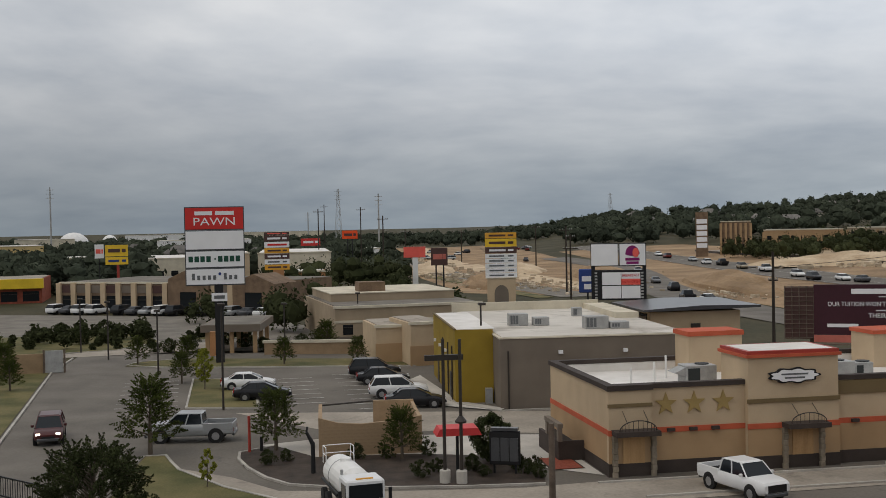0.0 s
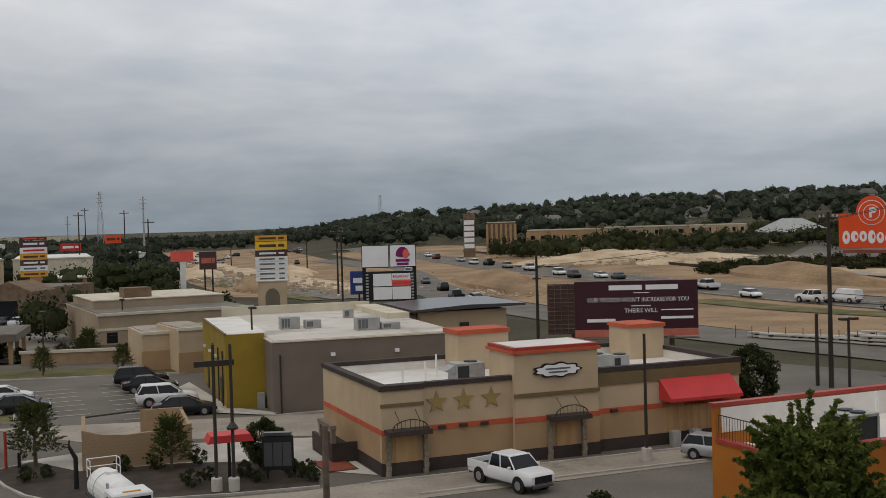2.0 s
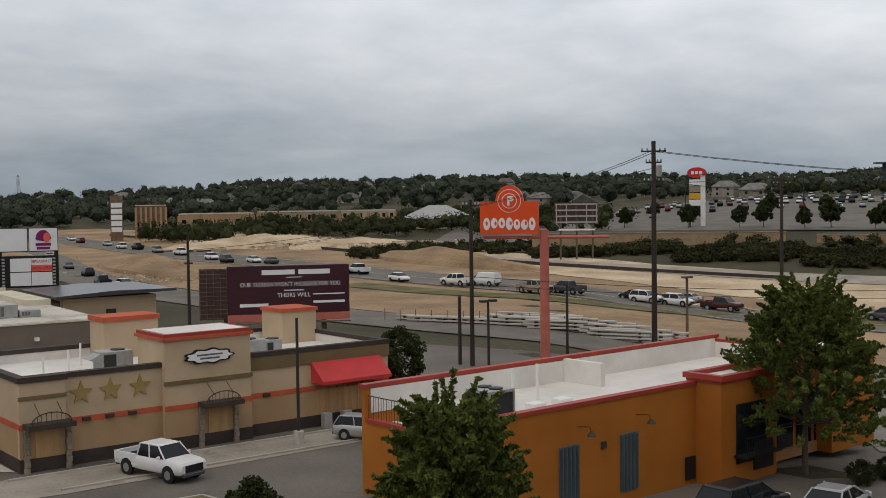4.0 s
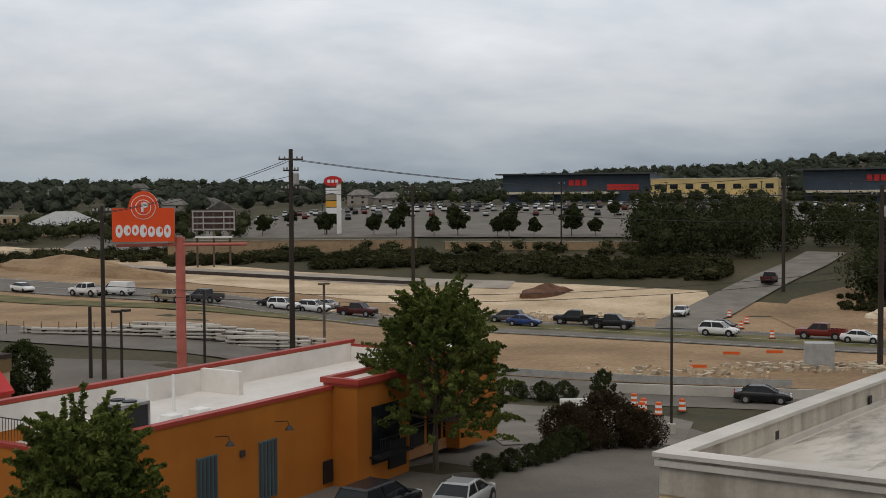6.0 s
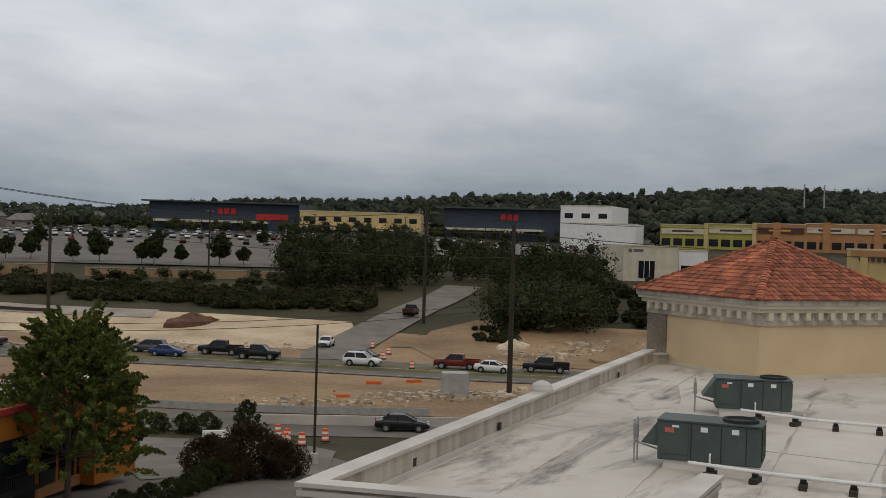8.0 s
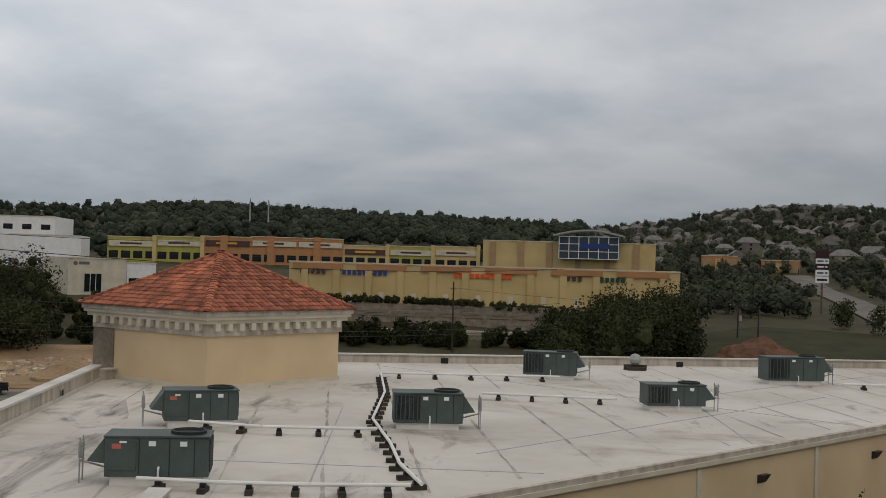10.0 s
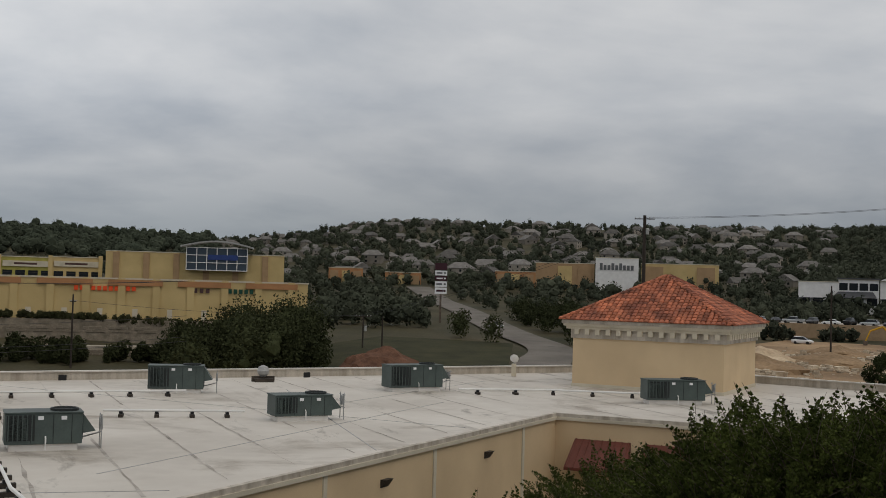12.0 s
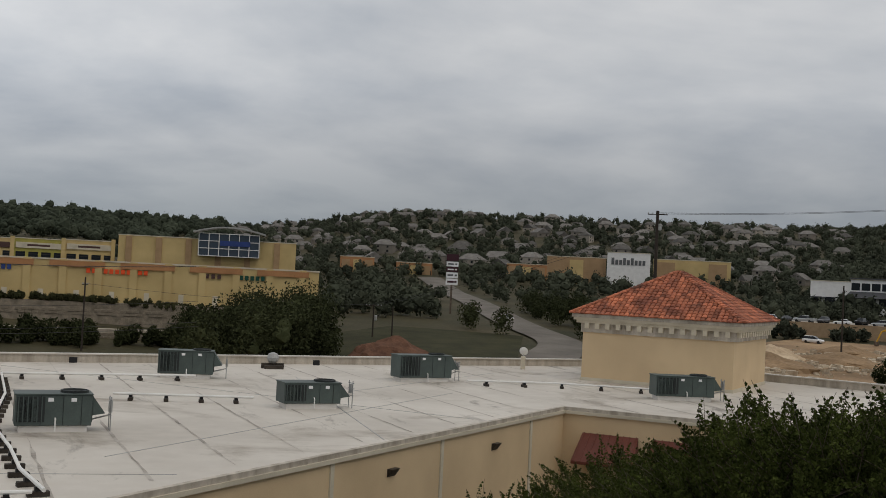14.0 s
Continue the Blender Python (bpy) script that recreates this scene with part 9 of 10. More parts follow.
bxp("face", (-4.4, 0.45, 7.2, 4.4, 0.6, 11.5), M["signbrown"], bk), bxp("catwalk", (-3.6, -1.0, 5.9, 3.6, 0.0, 6.2), M["white"], bk)

# the great stores on the rise
R0 = 455
zt = lambda el, r=R0: 14 + r * math.tan(radians(el))
for a0, a1, e0 in ((49.5, 56.7, 1.42), (63.9, 70.2, 1.54)):
    th, L = front_between("grocery_store", polar(a0, R0 + 12), polar(a1, R0), 6, zt(e0), 40, "slate", "great dark blue store with red letters", "store", "cargrey", "store blocks")
    part("roof_edge", box(bmesh.new(), -2.5, -3.0, zt(e0) - 0.2, L + 2.5, 2, zt(e0) + 0.35), M["cargrey"], th, "thin overhanging roof edge")
    for k in range(3):
        bxp("letter_shape", (L * 0.46 + 2.6 * k, -0.4, zt(e0) - 4.6, L * 0.46 + 1.9 + 2.6 * k, -0.02, zt(e0) - 2.2), M["signred"], th, "red block letter shape")
    bxp("canopy", (2, -4, zt(0.42), L * 0.8, 0, zt(0.42) + 0.9), M["cream"], th, "pale entrance canopy")
    shopfront(th, L, 10, 9, 2.8)
    if a0 < 55:
        bxp("red_sign", (L * 0.72, -0.4, zt(0.62), L * 0.93, -0.05, zt(0.62) + 2.2), M["signred"], th)
th, L = front_between("grocery_wing", polar(56.75, R0 - 6), polar(62.75, R0 - 10), 6, zt(1.14), 40, "yellowwall", "long yellow store wing with small windows", "store")
shopfront(th, L, zt(0.62), 8, 1.9, gap=0.5, sill=0), bxp("canopy", (0, -6, zt(0.22), L, 0, zt(0.22) + 0.9), M["cream"], th, "pale flat canopy"), shopfront(th, L, 10, 10, 3.0)
th, L = front_between("white_building", polar(69.7, 420), polar(72.2, 415), 6, zt(1.8, 418), 26, "white", "tall white building with a slanted roof", "building")
shopfront(th, L, zt(1.1, 418), 3, 1.8, gap=0.5)
th, L = front_between("white_building", polar(70.2, 408), polar(73.4, 404), 6, zt(0.95, 405), 20, "white", "lower white building wing", "building")
th, L = front_between("bank", polar(72.85, 272), polar(75.5, 276), 1, zt(-0.08, 274), 20, "cream", "pale bank block with a dark square window", "bank")
w = bxp("window", (L * 0.28, -0.1, zt(-1.7, 274), L * 0.57, 0, zt(-0.85, 274)), M["glass"], th, "dark square window")
for k in range(1, 3):
    bxp("mullion", (L * (0.28 + 0.097 * k) - 0.06, -0.16, zt(-1.7, 274), L * (0.28 + 0.097 * k) + 0.06, -0.1, zt(-0.85, 274)), M["white"], w)
bars(th, ((L * 0.18, zt(-0.42, 274), L * 0.36, zt(-0.28, 274)),), "signgrey", 0)
part("emblem", slab(bmesh.new(), [(L * 0.12 + 0.5 * math.cos(a), zt(-0.36, 274) + 0.5 * math.sin(a)) for a in np.linspace(0, 2 * math.pi, 14, endpoint=False)], -0.05, 0.0), M["signgrey"], th)
th, L = front_between("bank", polar(75.55, 284), polar(76.9, 286), 1, zt(-0.25, 285), 14, "white", "pale bank drive-through wing", "bank")
shopfront(th, L, zt(-1.6, 285), 2, 2.5)
# upper strip of shops on the ridge road
cols = ("olivegreen", "olivegreen", "terracotta_wall", "terracotta_wall", "terracotta_wall", "yellowwall", "olivegreen", "yellowwall")
els = (1.0, 1.08, 1.15, 1.2, 1.2, 0.92, 0.95, 1.0)
for k in range(8):
    a0, a1 = 74.6 + 2.27 * k, 74.6 + 2.27 * (k + 1)
    th, L = front_between("strip_shop", polar(a0, 430), polar(a1, 430), 6, zt(els[k], 430), 18, cols[k], "small coloured shop in a long strip", "shop", "concrete", "shops on the ridge")
    bxp("fascia", (0.5, -0.4, zt(els[k], 430) - 3.6, L - 0.5, -0.05, zt(els[k], 430) - 1.6), M["signbrown" if k % 3 == 2 else "cream"], th)
    bars(th, ((L * 0.25, zt(els[k], 430) - 2.9, L * 0.7, zt(els[k], 430) - 2.2),), "signbrown" if k % 3 != 2 else "signorangeyellow", -0.4)
    bxp("tower", (L * 0.42 - 1.3, -0.8, 8, L * 0.42 + 1.3, 0, zt(els[k], 430) + 0.3) if k in (2, 3, 4) else (L - 1.4, -0.8, 8, L, 0, zt(els[k], 430) + 0.6), M["terracotta_wall" if k in (2, 3, 4) else "yellowwall"], th)
    shopfront(th, L, zt(-0.1, 430), 4, 2.6)
th, L = front_between("cinema", polar(92.9, 400), polar(101.4, 396), 4, zt(1.38, 398), 40, "yellowwall", "big yellow block with a glazed arched entrance", "cinema")
for k in range(6):
    bxp("pier", (L * (k + 0.35) / 6 - 1.0, -0.5, 8, L * (k + 0.35) / 6 + 1.0, -0.02, zt(1.38, 398) - 0.6), M["tan"], th)
g0, g1 = L * 0.45, L * 0.79
gl = bxp("glazing", (g0, -3.0, zt(0.55, 398), g1, 0, zt(1.62, 398)), M["slate"], th, "dark glazed entrance hall")
for k in range(7):
    u = g0 + (g1 - g0) * k / 6
    bxp("mullion", (u - 0.14, -3.2, zt(0.55, 398), u + 0.14, -3.0, zt(1.66, 398)), M["white"], gl)
for k in range(4):
    z = zt(0.55 + 0.36 * k, 398)
    bxp("transom", (g0, -3.25, z - 0.12, g1, -3.05, z + 0.12), M["white"], gl)
pts = [(g0 - 2 + (g1 - g0 + 4) * t, zt(1.64, 398) + 1.9 * math.sin(math.pi * t)) for t in np.linspace(0, 1, 13)]
part("arched_roof", slab(bmesh.new(), pts + [(x, z + 0.5) for x, z in reversed(pts)], -4.5, 3), M["galvanised"], th, "thin arched roof")
bxp("letter_shape", (g0 + (g1 - g0) * 0.35, -3.3, zt(1.05, 398), g0 + (g1 - g0) * 0.85, -3.15, zt(1.3, 398)), M["signblue"], gl)
# lower strip on its stone terraces
r1 = 240
th, L = front_between("retail_block", polar(83.3, r1), polar(102.6, r1 - 4), 3.0, zt(0.06, r1), 18, "yellowwall", "long yellow retail block above a stone terrace", "shops")
for k in range(6):
    bxp("upper_band", (L * (k + 0.06) / 6, -0.4, zt(0.06, r1) - 1.5, L * (k + 0.84) / 6, 0, zt(0.06, r1) - 0.4), M["terracotta_wall"], th, "terracotta cornice band")
for k in range(12):
    u = L * (k + 0.5) / 12
    bxp("pilaster", (u - 0.7, -0.35, 5.5, u + 0.7, 0, zt(0.06, r1) - 0.1), M["yellowwall"], th)
    bxp("service_door", (u + 2.2, -0.08, 6.1, u + 3.2, 0, 8.2), M["cream"], th)
for u0, u1, m in ((0.03, 0.10, "signbrown"), (0.14, 0.26, "signblue"), (0.43, 0.58, "signorange"), (0.70, 0.76, "signbrown"), (0.80, 0.88, "signgreen")):
    n_ = max(3, int((u1 - u0) * L / 1.0))
    for k in range(n_):
        a = L * (u0 + (u1 - u0) * k / n_)
        bxp("letter_shape", (a, -0.3, zt(-0.55, r1), a + 0.72, -0.02, zt(-0.34, r1)), M[m], th)
for r_, z0_, z1_, a0, a1 in ((r1 - 5, 0.0, 6.1, 83.0, 103.0), (r1 - 28, -2.0, 2.2, 84.0, 100.0)):
    p, q = Vector(polar(a0, r_)), Vector(polar(a1, r_))
    d = q - p
    th = thing("terrace_wall", p.x, p.y, 0, math.degrees(math.atan2(d.y, d.x)), "rough stone terrace wall", "retaining wall", kind="structure")
    bxp("core", (0, 0.1, z0_ - 2, d.length, 3.0, z1_), M["stonewall" if z1_ > 3 else "ledge"], th)
    me = mesh_of("stone", box(bmesh.new(), 0.03, 0, 0.02, 1.17, 0.3, 0.57, 0.04), M["stonewall"])
    rows = int((z1_ - z0_) / 0.6)
    for j in range(rows):
        for k in range(int(d.length / 1.2)):
            if (j * 7 + k * 3) % 4 and k * 1.2 < d.length - 1.5 and j >= rows - 4 and len(th.children) < 100:
                o = new("stone", me)
                o.parent = th
                o.matrix_basis = pose(k * 1.2 + 0.6 * (j % 2), -0.02 - 0.05 * ((k * 5 + j) % 3), z0_ + 0.6 * j)
for a0, a1, el1, m, lab in ((111.9, 113.9, 0.95, "terracotta_wall", "low terracotta shop on the hillside"), (113.9, 116.8, 1.42, "tan", "tan and yellow shop block on the hillside"), (119.1, 122.8, 1.5, "yellowwall", "yellow shop block on the hillside"), (103.6, 105.3, 0.9, "terracotta_wall", "small terracotta shop on the hillside"), (106.4, 108.2, 0.75, "terracotta_wall", "small terracotta shop on the hillside")):
    th, L = front_between("hill_shop", polar(a0, 500), polar(a1, 500), 8, zt(el1, 500), 20, m, lab, "shop", "concrete", "shops on the hill")
    for k in range(3):
        bxp("panel", (L * (k + 0.15) / 3, -0.5, 12, L * (k + 0.85) / 3, -0.02, zt(el1, 500) - 1.4), M["yellowwall" if k % 2 else "tan"], th)
    shopfront(th, L, 14, 5, 2.6)
th, L = front_between("outlet_store", polar(116.85, 495), polar(118.95, 495), 8, zt(1.74, 495), 16, "white", "white store front with dark lettering bars", "store")
for k in range(9):
    bxp("letter_shape", (L * (0.10 + 0.09 * k), -0.2, zt(1.12, 495), L * (0.165 + 0.09 * k), -0.02, zt(1.36 + 0.1 * (k in (0, 3, 5)), 495)), M["signgrey"], th)
for a0, a1, el1, wm in ((126.5, 128.3, 0.82, "white"), (128.3, 130.1, 0.95, "white"), (130.15, 132.0, 0.9, "white")):
    th, L = front_between("white_hall", polar(a0, 430), polar(a1, 430), 5, zt(el1, 430), 18, wm, "modern hall with white walls and dark glazing", "building", "whiteroof", "white halls")
    shopfront(th, L, zt(-0.35, 430), 3, 2.6)
    if el1 == 0.95:
        for k in range(4):
            bxp("window", (L * (k + 0.08) / 4, -0.1, zt(0.42, 430), L * (k + 0.92) / 4, -0.01, zt(0.76, 430)), M["glass"], th, "dark upper window")
        porch = bmesh.new()
        frustum(porch, -2.0, L * 0.95, zt(0.08, 430), 3.2, 0.0, L * 0.85, zt(0.36, 430), 0.4)
        part("porch_roof", porch, M["cargrey"], th, "grey metal porch roof")
        bxp("clerestory_roof", (-0.4, -0.6, zt(el1, 430), L + 0.4, 8, zt(el1, 430) + 0.35), M["cargrey"], th)
    else:
        bxp("awning", (0, -2.5, zt(0.0, 430), L * 0.4, 0, zt(0.0, 430) + 0.3), M["cargrey"], th)
pts = [(t * 14, zt(0.9, 426) + 2.4 * math.sin(math.pi * t)) for t in np.linspace(0, 1, 9)]
part("barrel_roof", slab(bmesh.new(), pts, -1, 16), M["white"], th, "white barrel roof")


rw = thing("raised_car_park", *polar(123.8, 302), 0, math.degrees(math.atan2(polar(134, 302)[1] - polar(123.8, 302)[1], polar(134, 302)[0] - polar(123.8, 302)[0])), "raised car park behind a long tan block wall", "car park", kind="structure")
LW = 2 * 302 * math.sin(radians(5.1))
bxp("retaining_wall", (0, 0, 0, LW, 0.5, zt(-1.2, 302)), M["cmu"], rw, "long tan block wall"), bxp("deck", (0, 0.5, 0, LW, 46, zt(-1.2, 302) - 0.5), M["concrete"], rw)
for k in range(11):
    x, y = polar(124.6 + 0.85 * k, 318 + 8 * (k % 2))
    car(("suv", "sedan", "pickup")[k % 3], ("carwhite", "carblack", "carsilver", "cargrey")[k % 4], x, y, 30 + 90 * (k % 2), "cars on the raised lot", "parked on the raised lot", z=zt(-1.2, 302) - 0.5, fine=False)


# ---- houses on the hills ----
def house_proto(k, w, d, h, roofh):
    th = thing("house", 0, 0, 0, 0, ("tan brick suburban house with a grey hipped roof", "pale stucco suburban house with a brown gabled roof", "two-storey pale house with a grey roof")[k], "house", "houses on the hill")
    bxp("wall", (-w / 2, -d / 2, -3, w / 2, d / 2, h), M["housewall"], th)
    bm = bmesh.new()
    if k == 1:
        slab(bm, [(-w / 2 - 0.5, h), (w / 2 + 0.5, h), (0, h + roofh)], -d / 2 - 0.5, d / 2 + 0.5)
    else:
        frustum(bm, -w / 2 - 0.6, w / 2 + 0.6, h, d / 2 + 0.6, -w / 4, w / 4, h + roofh, 0.2)
    part("roof", bm, M["shingle"], th)
    for i in range(2):
        u = -w / 2 + w * (i + 0.5) / 2
        bxp("window", (u - 0.7, -d / 2 - 0.06, 1.0, u + 0.7, -d / 2 - 0.005, 2.4), M["glass"], th)
        if k == 2:
            bxp("window", (u - 0.6, -d / 2 - 0.06, 3.8, u + 0.6, -d / 2 - 0.005, 5.1), M["glass"], th)
    return th


protos = [house_proto(0, 15, 11, 3.2, 3.6), house_proto(1, 12, 12, 3.4, 4.2), house_proto(2, 13, 11, 5.8, 3.6)]
rngh = np.random.default_rng(12)
HOUSES = [[], [], []]
taken = []
for a0, a1, r0, r1_, count in ((98, 128, 540, 1040, 205), (8, 40, 600, 960, 60), (44, 60, 560, 860, 12), (31, 45, 430, 560, 8), (-20, -5, 380, 640, 10)):
    tries = 0
    while count and tries < 4000:
        tries += 1
        az, r = a0 + (a1 - a0) * rngh.random(), math.sqrt(r0 ** 2 + (r1_ ** 2 - r0 ** 2) * rngh.random())
        x, y = polar(az, r)
        if all((x - u) ** 2 + (y - v) ** 2 > 15.5 ** 2 for u, v in taken):
            taken.append((x, y))
            HOUSES[int(rngh.integers(3))].append((x, y, facing(x, y) + float(rngh.normal() * 35), 0.60 + 0.28 * float(rngh.random())))
            count -= 1
for pr, sp in zip(protos, HOUSES):
    place(pr, sp, "houses on the hill")

# ---- cars in the store's car park, and lollipop trees there ----
rngc = random.Random(9)
kinds = [("suv", "carwhite"), ("sedan", "carsilver"), ("pickup", "carwhite"), ("sedan", "cargrey"), ("suv", "carblack"), ("suv", "carsilver"), ("sedan", "carwhite"), ("suv", "cared"), ("pickup", "cargrey")]
for row, (r, a0, a1, gap) in enumerate(((392, 36, 71, 0.5), (378, 34, 70, 0.55), (404, 38, 72, 0.55), (352, 36, 58, 1.1), (330, 62, 70, 1.0))):
    a = a0
    while a < a1:
        a += gap * rngc.uniform(0.8, 1.7)
        kd, pt = rngc.choice(kinds)
        x, y = polar(a, r + rngc.uniform(-1, 1))
        car(kd, pt, x, y, -a + 90 + rngc.choice((0, 180)), "cars in the store car park", "parked before the store", z=land(x, y) + 0.34, fine=False)
for k in range(20):
    x, y = -66 + 2.0 * k * 1.25, 196 - 2.0 * k * 0.5
    kd, pt = rngc.choice(kinds)
    if rngc.random() < 0.8:
        car(kd, pt, x, y, 66 + rngc.uniform(-3, 3), "cars before the strip mall", "parked before the strip mall", z=0.05, fine=False)
for k in range(26):
    x, y = polar(-4.0 + 8.5 * rngc.random(), 400 + 160 * rngc.random())
    kd, pt = rngc.choice(kinds)
    car(kd, pt, x, y, rngc.uniform(0, 360), "vehicles on the far works", "standing on the far works", z=land(x, y) + 0.1, fine=False)
lolly = tree_proto(51, 6.0, 2.3, 2.3, 0.24, 90, 44, "leafdark", label="round clipped oak in the store car park", shape=1.0)
spots = []
for k, (x, y) in enumerate(((193.5, 251.7), (192.3, 224.2), (193.6, 207.2), (196.2, 202), (199.2, 192), (204, 188.6), (208.9, 180.2), (206.5, 174.5), (214.9, 173.8), (219.6, 166.1), (224.2, 162.5), (226.8, 149.9))):
    spots.append((x, y, 40 * k, 0.95 + 0.22 * math.sin(3 * k)))
for a, r in ((31, 326), (41, 320), (44.5, 330), (47, 335), (50, 340), (53, 330), (55, 345), (58, 340), (39, 350), (61, 330), (64, 345), (36, 345), (67, 350), (33.5, 360)):
    x, y = polar(a, r)
    spots.append((x, y, 40 * a, 0.8 + 0.3 * ((a * 7) % 1)))
place(lolly, spots, "round oaks in the store car park")
for a, r in ((35, 350), (40.5, 360), (46, 345), (52, 360), (57.5, 350), (62, 360), (66, 350)):
    x, y = polar(a, r)
    lamp_post(x, y, land(x, y) + 10, (-0.6, 0.6), r=0.14, base=False)


# ---- woods ----
def near_line(x, y, line, d):
    for (x0, y0), (x1, y1) in zip(line, line[1:]):
        dx, dy = x1 - x0, y1 - y0
        t = max(0, min(1, ((x - x0) * dx + (y - y0) * dy) / (dx * dx + dy * dy)))
        if (x - x0 - t * dx) ** 2 + (y - y0 - t * dy) ** 2 < d * d:
            return True
    return False


ROAD_S = [(129, 79), (140, 85), (165, 91.5), (185, 96), (204, 99.5), (220, 103.5)]
ROAD_H = [(150, -62), (190, -86), (215, -99), (257, -106), (349, -128), (460, -150)]


def woods(name, seed, areas, per, leaf, label, mat="woods", clear=0.0, core=0.75, wide=1.0):
    rng = np.random.default_rng(seed)
    cs, rs = [], []
    for a0, a1, r0, r1_, n, h0, h1 in areas:
        for _ in range(n):
            az, r = a0 + (a1 - a0) * rng.random(), math.sqrt(r0 ** 2 + (r1_ ** 2 - r0 ** 2) * rng.random())
            x, y = polar(az, r)
            if near_line(x, y, ROAD_S, 7.5) or near_line(x, y, ROAD_H, 9) or near_line(x, y, HIGHWAY, 14):
                continue
            if clear and any((x - u) ** 2 + (y - v) ** 2 < clear ** 2 for u, v in taken):
                continue
            h = h0 + (h1 - h0) * rng.random()
            z = land(x, y)
            w = h * (0.42 + 0.2 * rng.random()) * wide
            for j in range(3):
                ang = rng.random() * 6.3
                q = w * 0.45 * rng.random()
                s = 0.75 + 0.4 * rng.random()
                cs.append((x + q * math.cos(ang), y + q * math.sin(ang), z + h * (0.40 + 0.22 * j * rng.random())))
                rs.append((w * 0.75 * s, w * 0.75 * s, h * 0.42 * s))
    me = leaves_mesh(rng, cs, rs, per, leaf, name, M[mat], core=core)
    return tagged(new(name, me), label, "trees", kind="stuff")


# both far masses take leaf colours with the air's haze mixed in
woods("far_woods", 21, [(-24, -14, 260, 420, 200, 5, 8), (-24, -3, 420, 1000, 950, 5, 9), (-3, 10, 720, 1080, 420, 5, 9), (6, 45, 500, 1080, 1150, 6, 10), (45, 75, 500, 1080, 1000, 6, 10), (75, 98, 620, 1090, 1200, 7, 11), (70, 100, 450, 520, 70, 4, 6), (-12, -2, 300, 420, 60, 5, 8)], 27, 0.62, "oak and cedar woods on the far hills, haze in their colour", "hazywoods", clear=8, wide=1.15)
woods("hill_trees", 22, [(98, 140, 490, 1060, 2900, 4, 8), (127, 140, 490, 1060, 900, 5, 8), (102, 140, 340, 500, 400, 4, 7), (103, 108.6, 275, 340, 60, 4, 7), (132, 140, 240, 420, 160, 4, 7), (125, 126.2, 286, 294, 7, 3, 4.5), (127.6, 129, 288, 296, 9, 2.5, 4), (124, 140, 355, 500, 160, 4, 7)], 30, 0.55, "trees between the houses on the hill, haze in their colour", "hazytrees", clear=6.5, core=0.62)
for a0, a1, r_, top in ((33.0, 45.2, 252, 6.05), (46.6, 57.6, 250, 5.55)):
    p, q = Vector(polar(a0, r_)), Vector(polar(a1, r_))
    d = q - p
    bt = thing("store_terrace", p.x, p.y, 0, math.degrees(math.atan2(d.y, d.x)), "low tan retaining wall under the store car park", "retaining wall", kind="structure")
    bxp("wall_face", (0, 0, 0.5, d.length, 0.5, top), M["cmu"], bt, "tan block wall"), bxp("cap", (-0.1, -0.1, top, d.length + 0.1, 0.6, top + 0.15), M["ledge"], bt), bxp("fill", (0.1, 0.5, 0.5, d.length - 0.1, 24, top - 0.1), M["soil"], bt, "dry grass behind the wall")
woods("thicket", 26, [(24, 33, 252, 280, 150, 1.0, 2.4), (33, 40, 236, 250, 150, 0.9, 2.0), (40, 46, 220, 240, 190, 0.9, 2.0), (46, 52, 212, 232, 200, 0.9, 2.0), (52, 58.5, 206, 228, 220, 0.9, 2.1), (58.5, 60.6, 205, 226, 60, 0.8, 2.2), (65.6, 68, 176, 190, 30, 0.6, 1.4), (47, 58, 236, 246, 26, 1.5, 3.2), (34, 45, 240, 249, 20, 1.4, 2.8)], 70, 0.22, "continuous dark thicket on the bank", "thicket", core=0.6, wide=1.8)
woods("bank_shrubs", 23, [(30, 38, 300, 400, 40, 4, 6), (14, 34, 330, 440, 260, 4, 7), (13, 27, 366, 380, 60, 3.5, 5.5), (-9, -1.5, 190, 260, 26, 5, 8), (-8.6, -7.2, 150, 162, 4, 5, 7), (-4.4, -2.4, 222, 250, 8, 7, 9), (-3.4, 0.8, 168, 182, 7, 3.5, 5), (-21, -14.4, 140, 162, 34, 0.7, 2.6), (-13, -9.3, 148, 152, 12, 0.7, 1.6), (-12.5, -11, 170, 180, 4, 3, 5), (44, 72, 426, 444, 70, 4, 6.5)], 46, 0.28, "dark scrub along the bank", core=0.55)
woods("roadside_trees", 24, [(56.0, 62.0, 226, 300, 80, 4.5, 10), (66.5, 72, 188, 268, 110, 5, 10), (72, 76.5, 188, 262, 60, 1.5, 3.2), (60, 66, 240, 330, 40, 5, 9), (76, 84, 195, 225, 50, 3, 5), (96, 98.5, 150, 222, 40, 4, 7), (98.5, 103, 160, 222, 90, 6, 11), (84, 92, 196, 206, 40, 2, 4.5), (93, 97, 200, 208, 16, 1.5, 3.5), (110, 123.5, 235, 330, 110, 4, 7)], 230, 0.27, "dark dense trees beside the roads", core=0.3)
hedge_runs = []
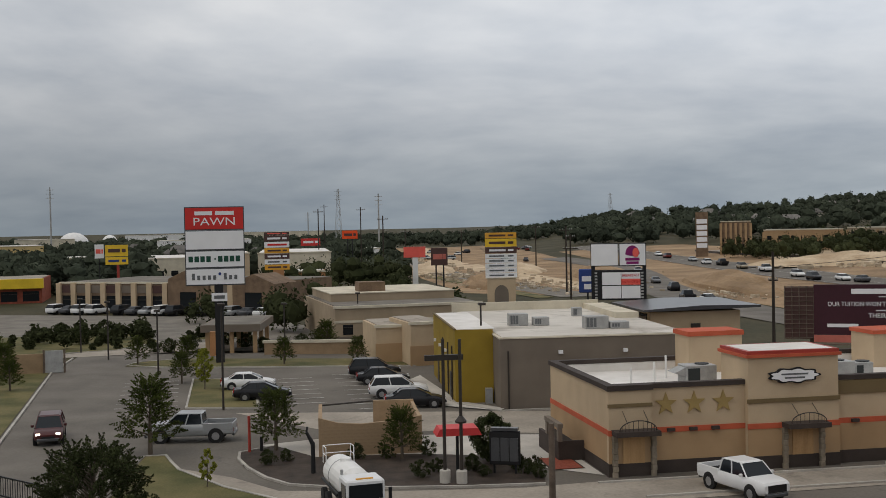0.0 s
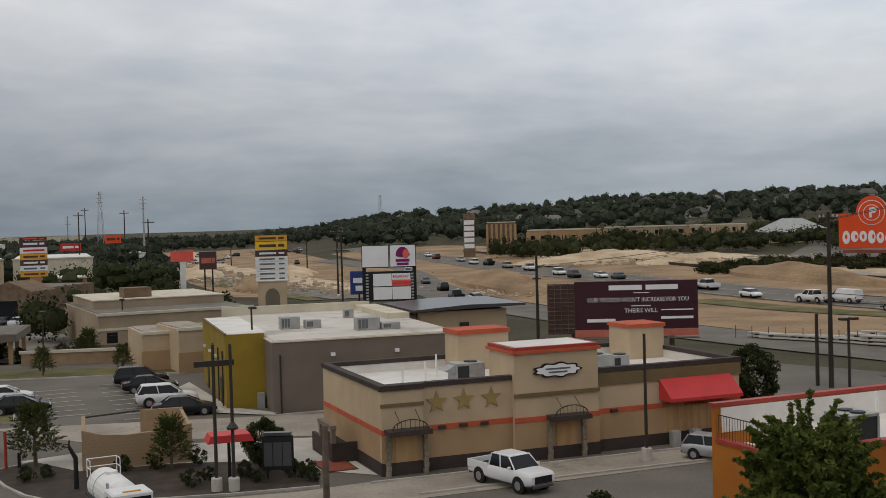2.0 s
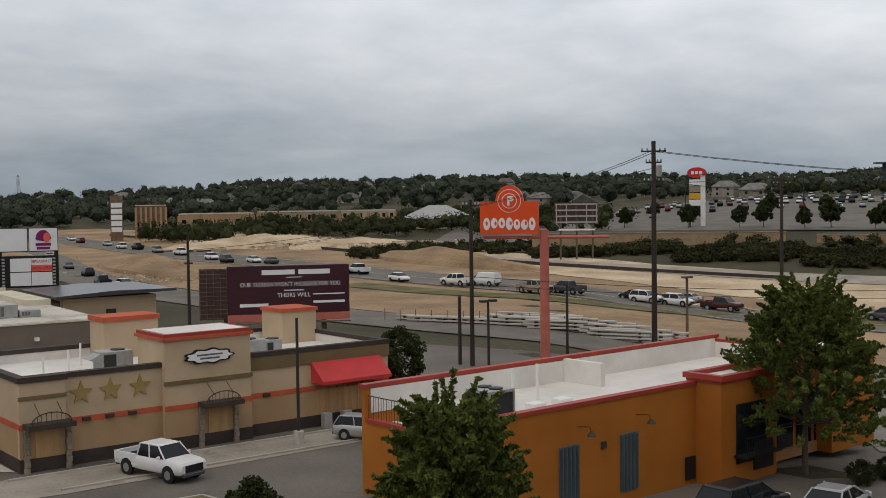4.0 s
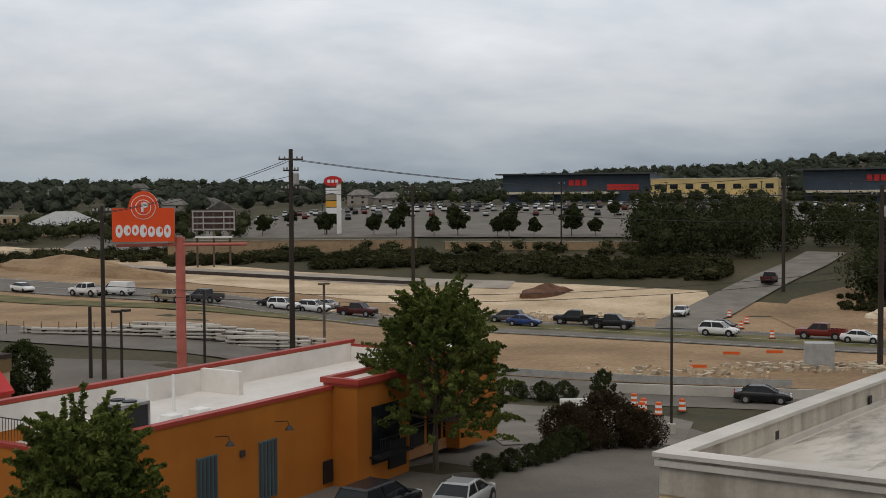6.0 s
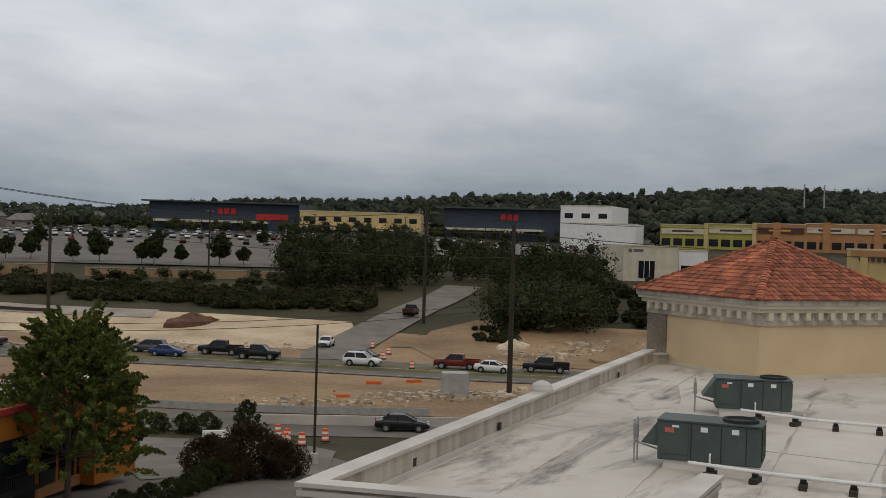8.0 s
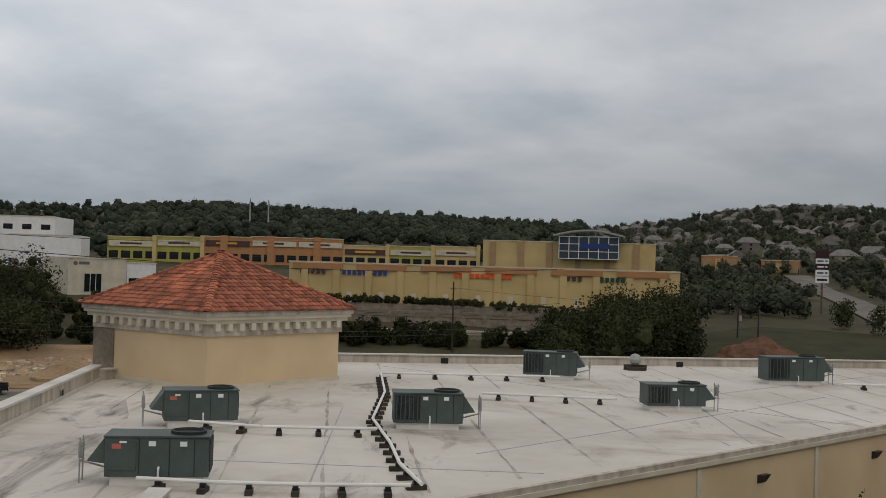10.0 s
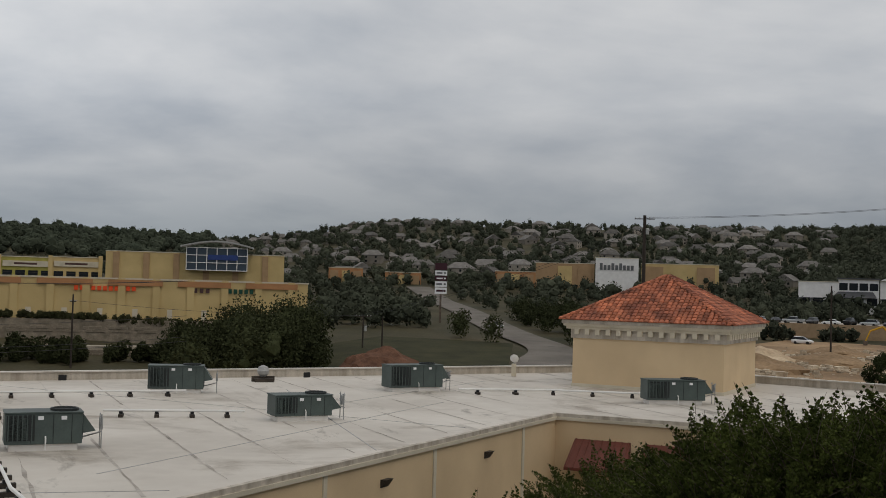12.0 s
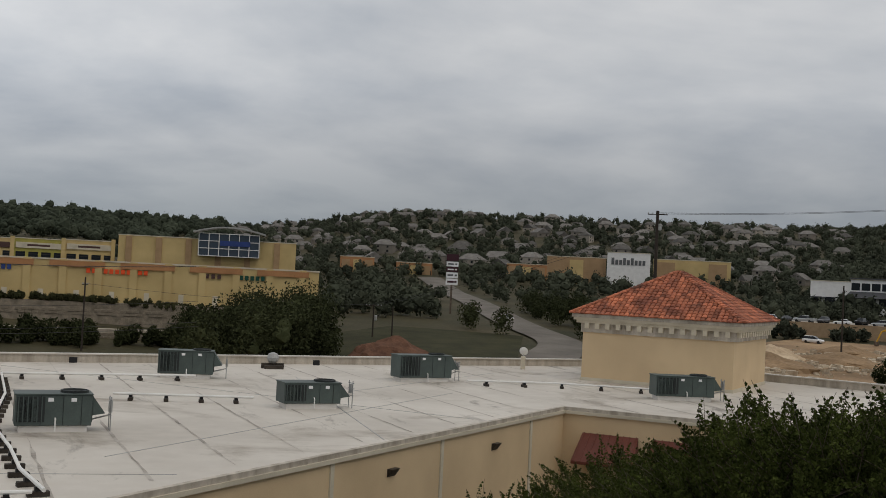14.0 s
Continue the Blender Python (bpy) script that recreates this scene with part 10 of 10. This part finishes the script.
for a0, a1 in ((83.2, 85.8), (86.1, 88.7), (89.1, 93.0), (93.4, 97.2), (97.7, 102.6)):
    k = a0
    while k < a1:
        rr = 235 * math.cos(radians(10)) / math.cos(radians(k + 0.25 - 93))
        hedge_runs.append((k, min(k + 0.5, a1), rr + 0.2, rr + 1.4, 9, 1.2, 1.8))
        k += 0.5
hedge = woods("terrace_hedge", 25, hedge_runs, 26, 0.16, "clipped dark hedge on the terrace wall", "thicket", core=0.7)
hedge.location.z = 3.6

lay_tiles(pav_a, 300)
lay_tiles(pav_b, 0)


def low_fence(line, h, mat, label, name="silt_fence", off=0.0):
    bm, rows = bmesh.new(), ribbon(line, 1.0, 4.0)
    prev = None
    for p, nrm in rows:
        q = p + nrm * off
        z = land(q.x, q.y)
        cur = [bm.verts.new((q.x, q.y, z)), bm.verts.new((q.x, q.y, z + h)), bm.verts.new((q.x + 0.08, q.y, z + h)), bm.verts.new((q.x + 0.08, q.y, z))]
        if prev:
            for k in range(4):
                bm.faces.new((prev[k], prev[(k + 1) % 4], cur[(k + 1) % 4], cur[k]))
        prev = cur
    bmesh.ops.recalc_face_normals(bm, faces=bm.faces)
    single(name, bm, mat, label=label, category="fence", kind="structure")


# dark strip added for the upper road's edge and the shadow line under it
low_fence([(92, 420), (105, 330), (113.2, 255), (116.7, 221), (119, 192), (126, 165), (136, 147), (141, 138)], 0.75, M["darkbrown"], "dark low strip drawing the road edge and its shadow line")
low_fence([(66, 112), (76, 88), (86, 66), (96, 48)], 0.7, M["galvanised"], "low pale barrier beside the frontage road", "road_barrier")
gate = thing("bin_gate", -39.6, 113.2, 0, 16, "pale grey metal bin gate beside the drive", "gate")
bxp("panel", (0, -0.05, 0.1, 1.7, 0.05, 2.3), M["galvanised"], gate, "", 0.02)
bxp("post", (1.75, -0.09, 0, 1.93, 0.09, 2.4), M["rustpost"], gate)
bxp("post", (-0.2, -0.09, 0, -0.02, 0.09, 2.4), M["rustpost"], gate)
bxp("side_wall", (-5.5, 0.2, 0, -0.2, 0.5, 2.0), M["cmu"], gate)
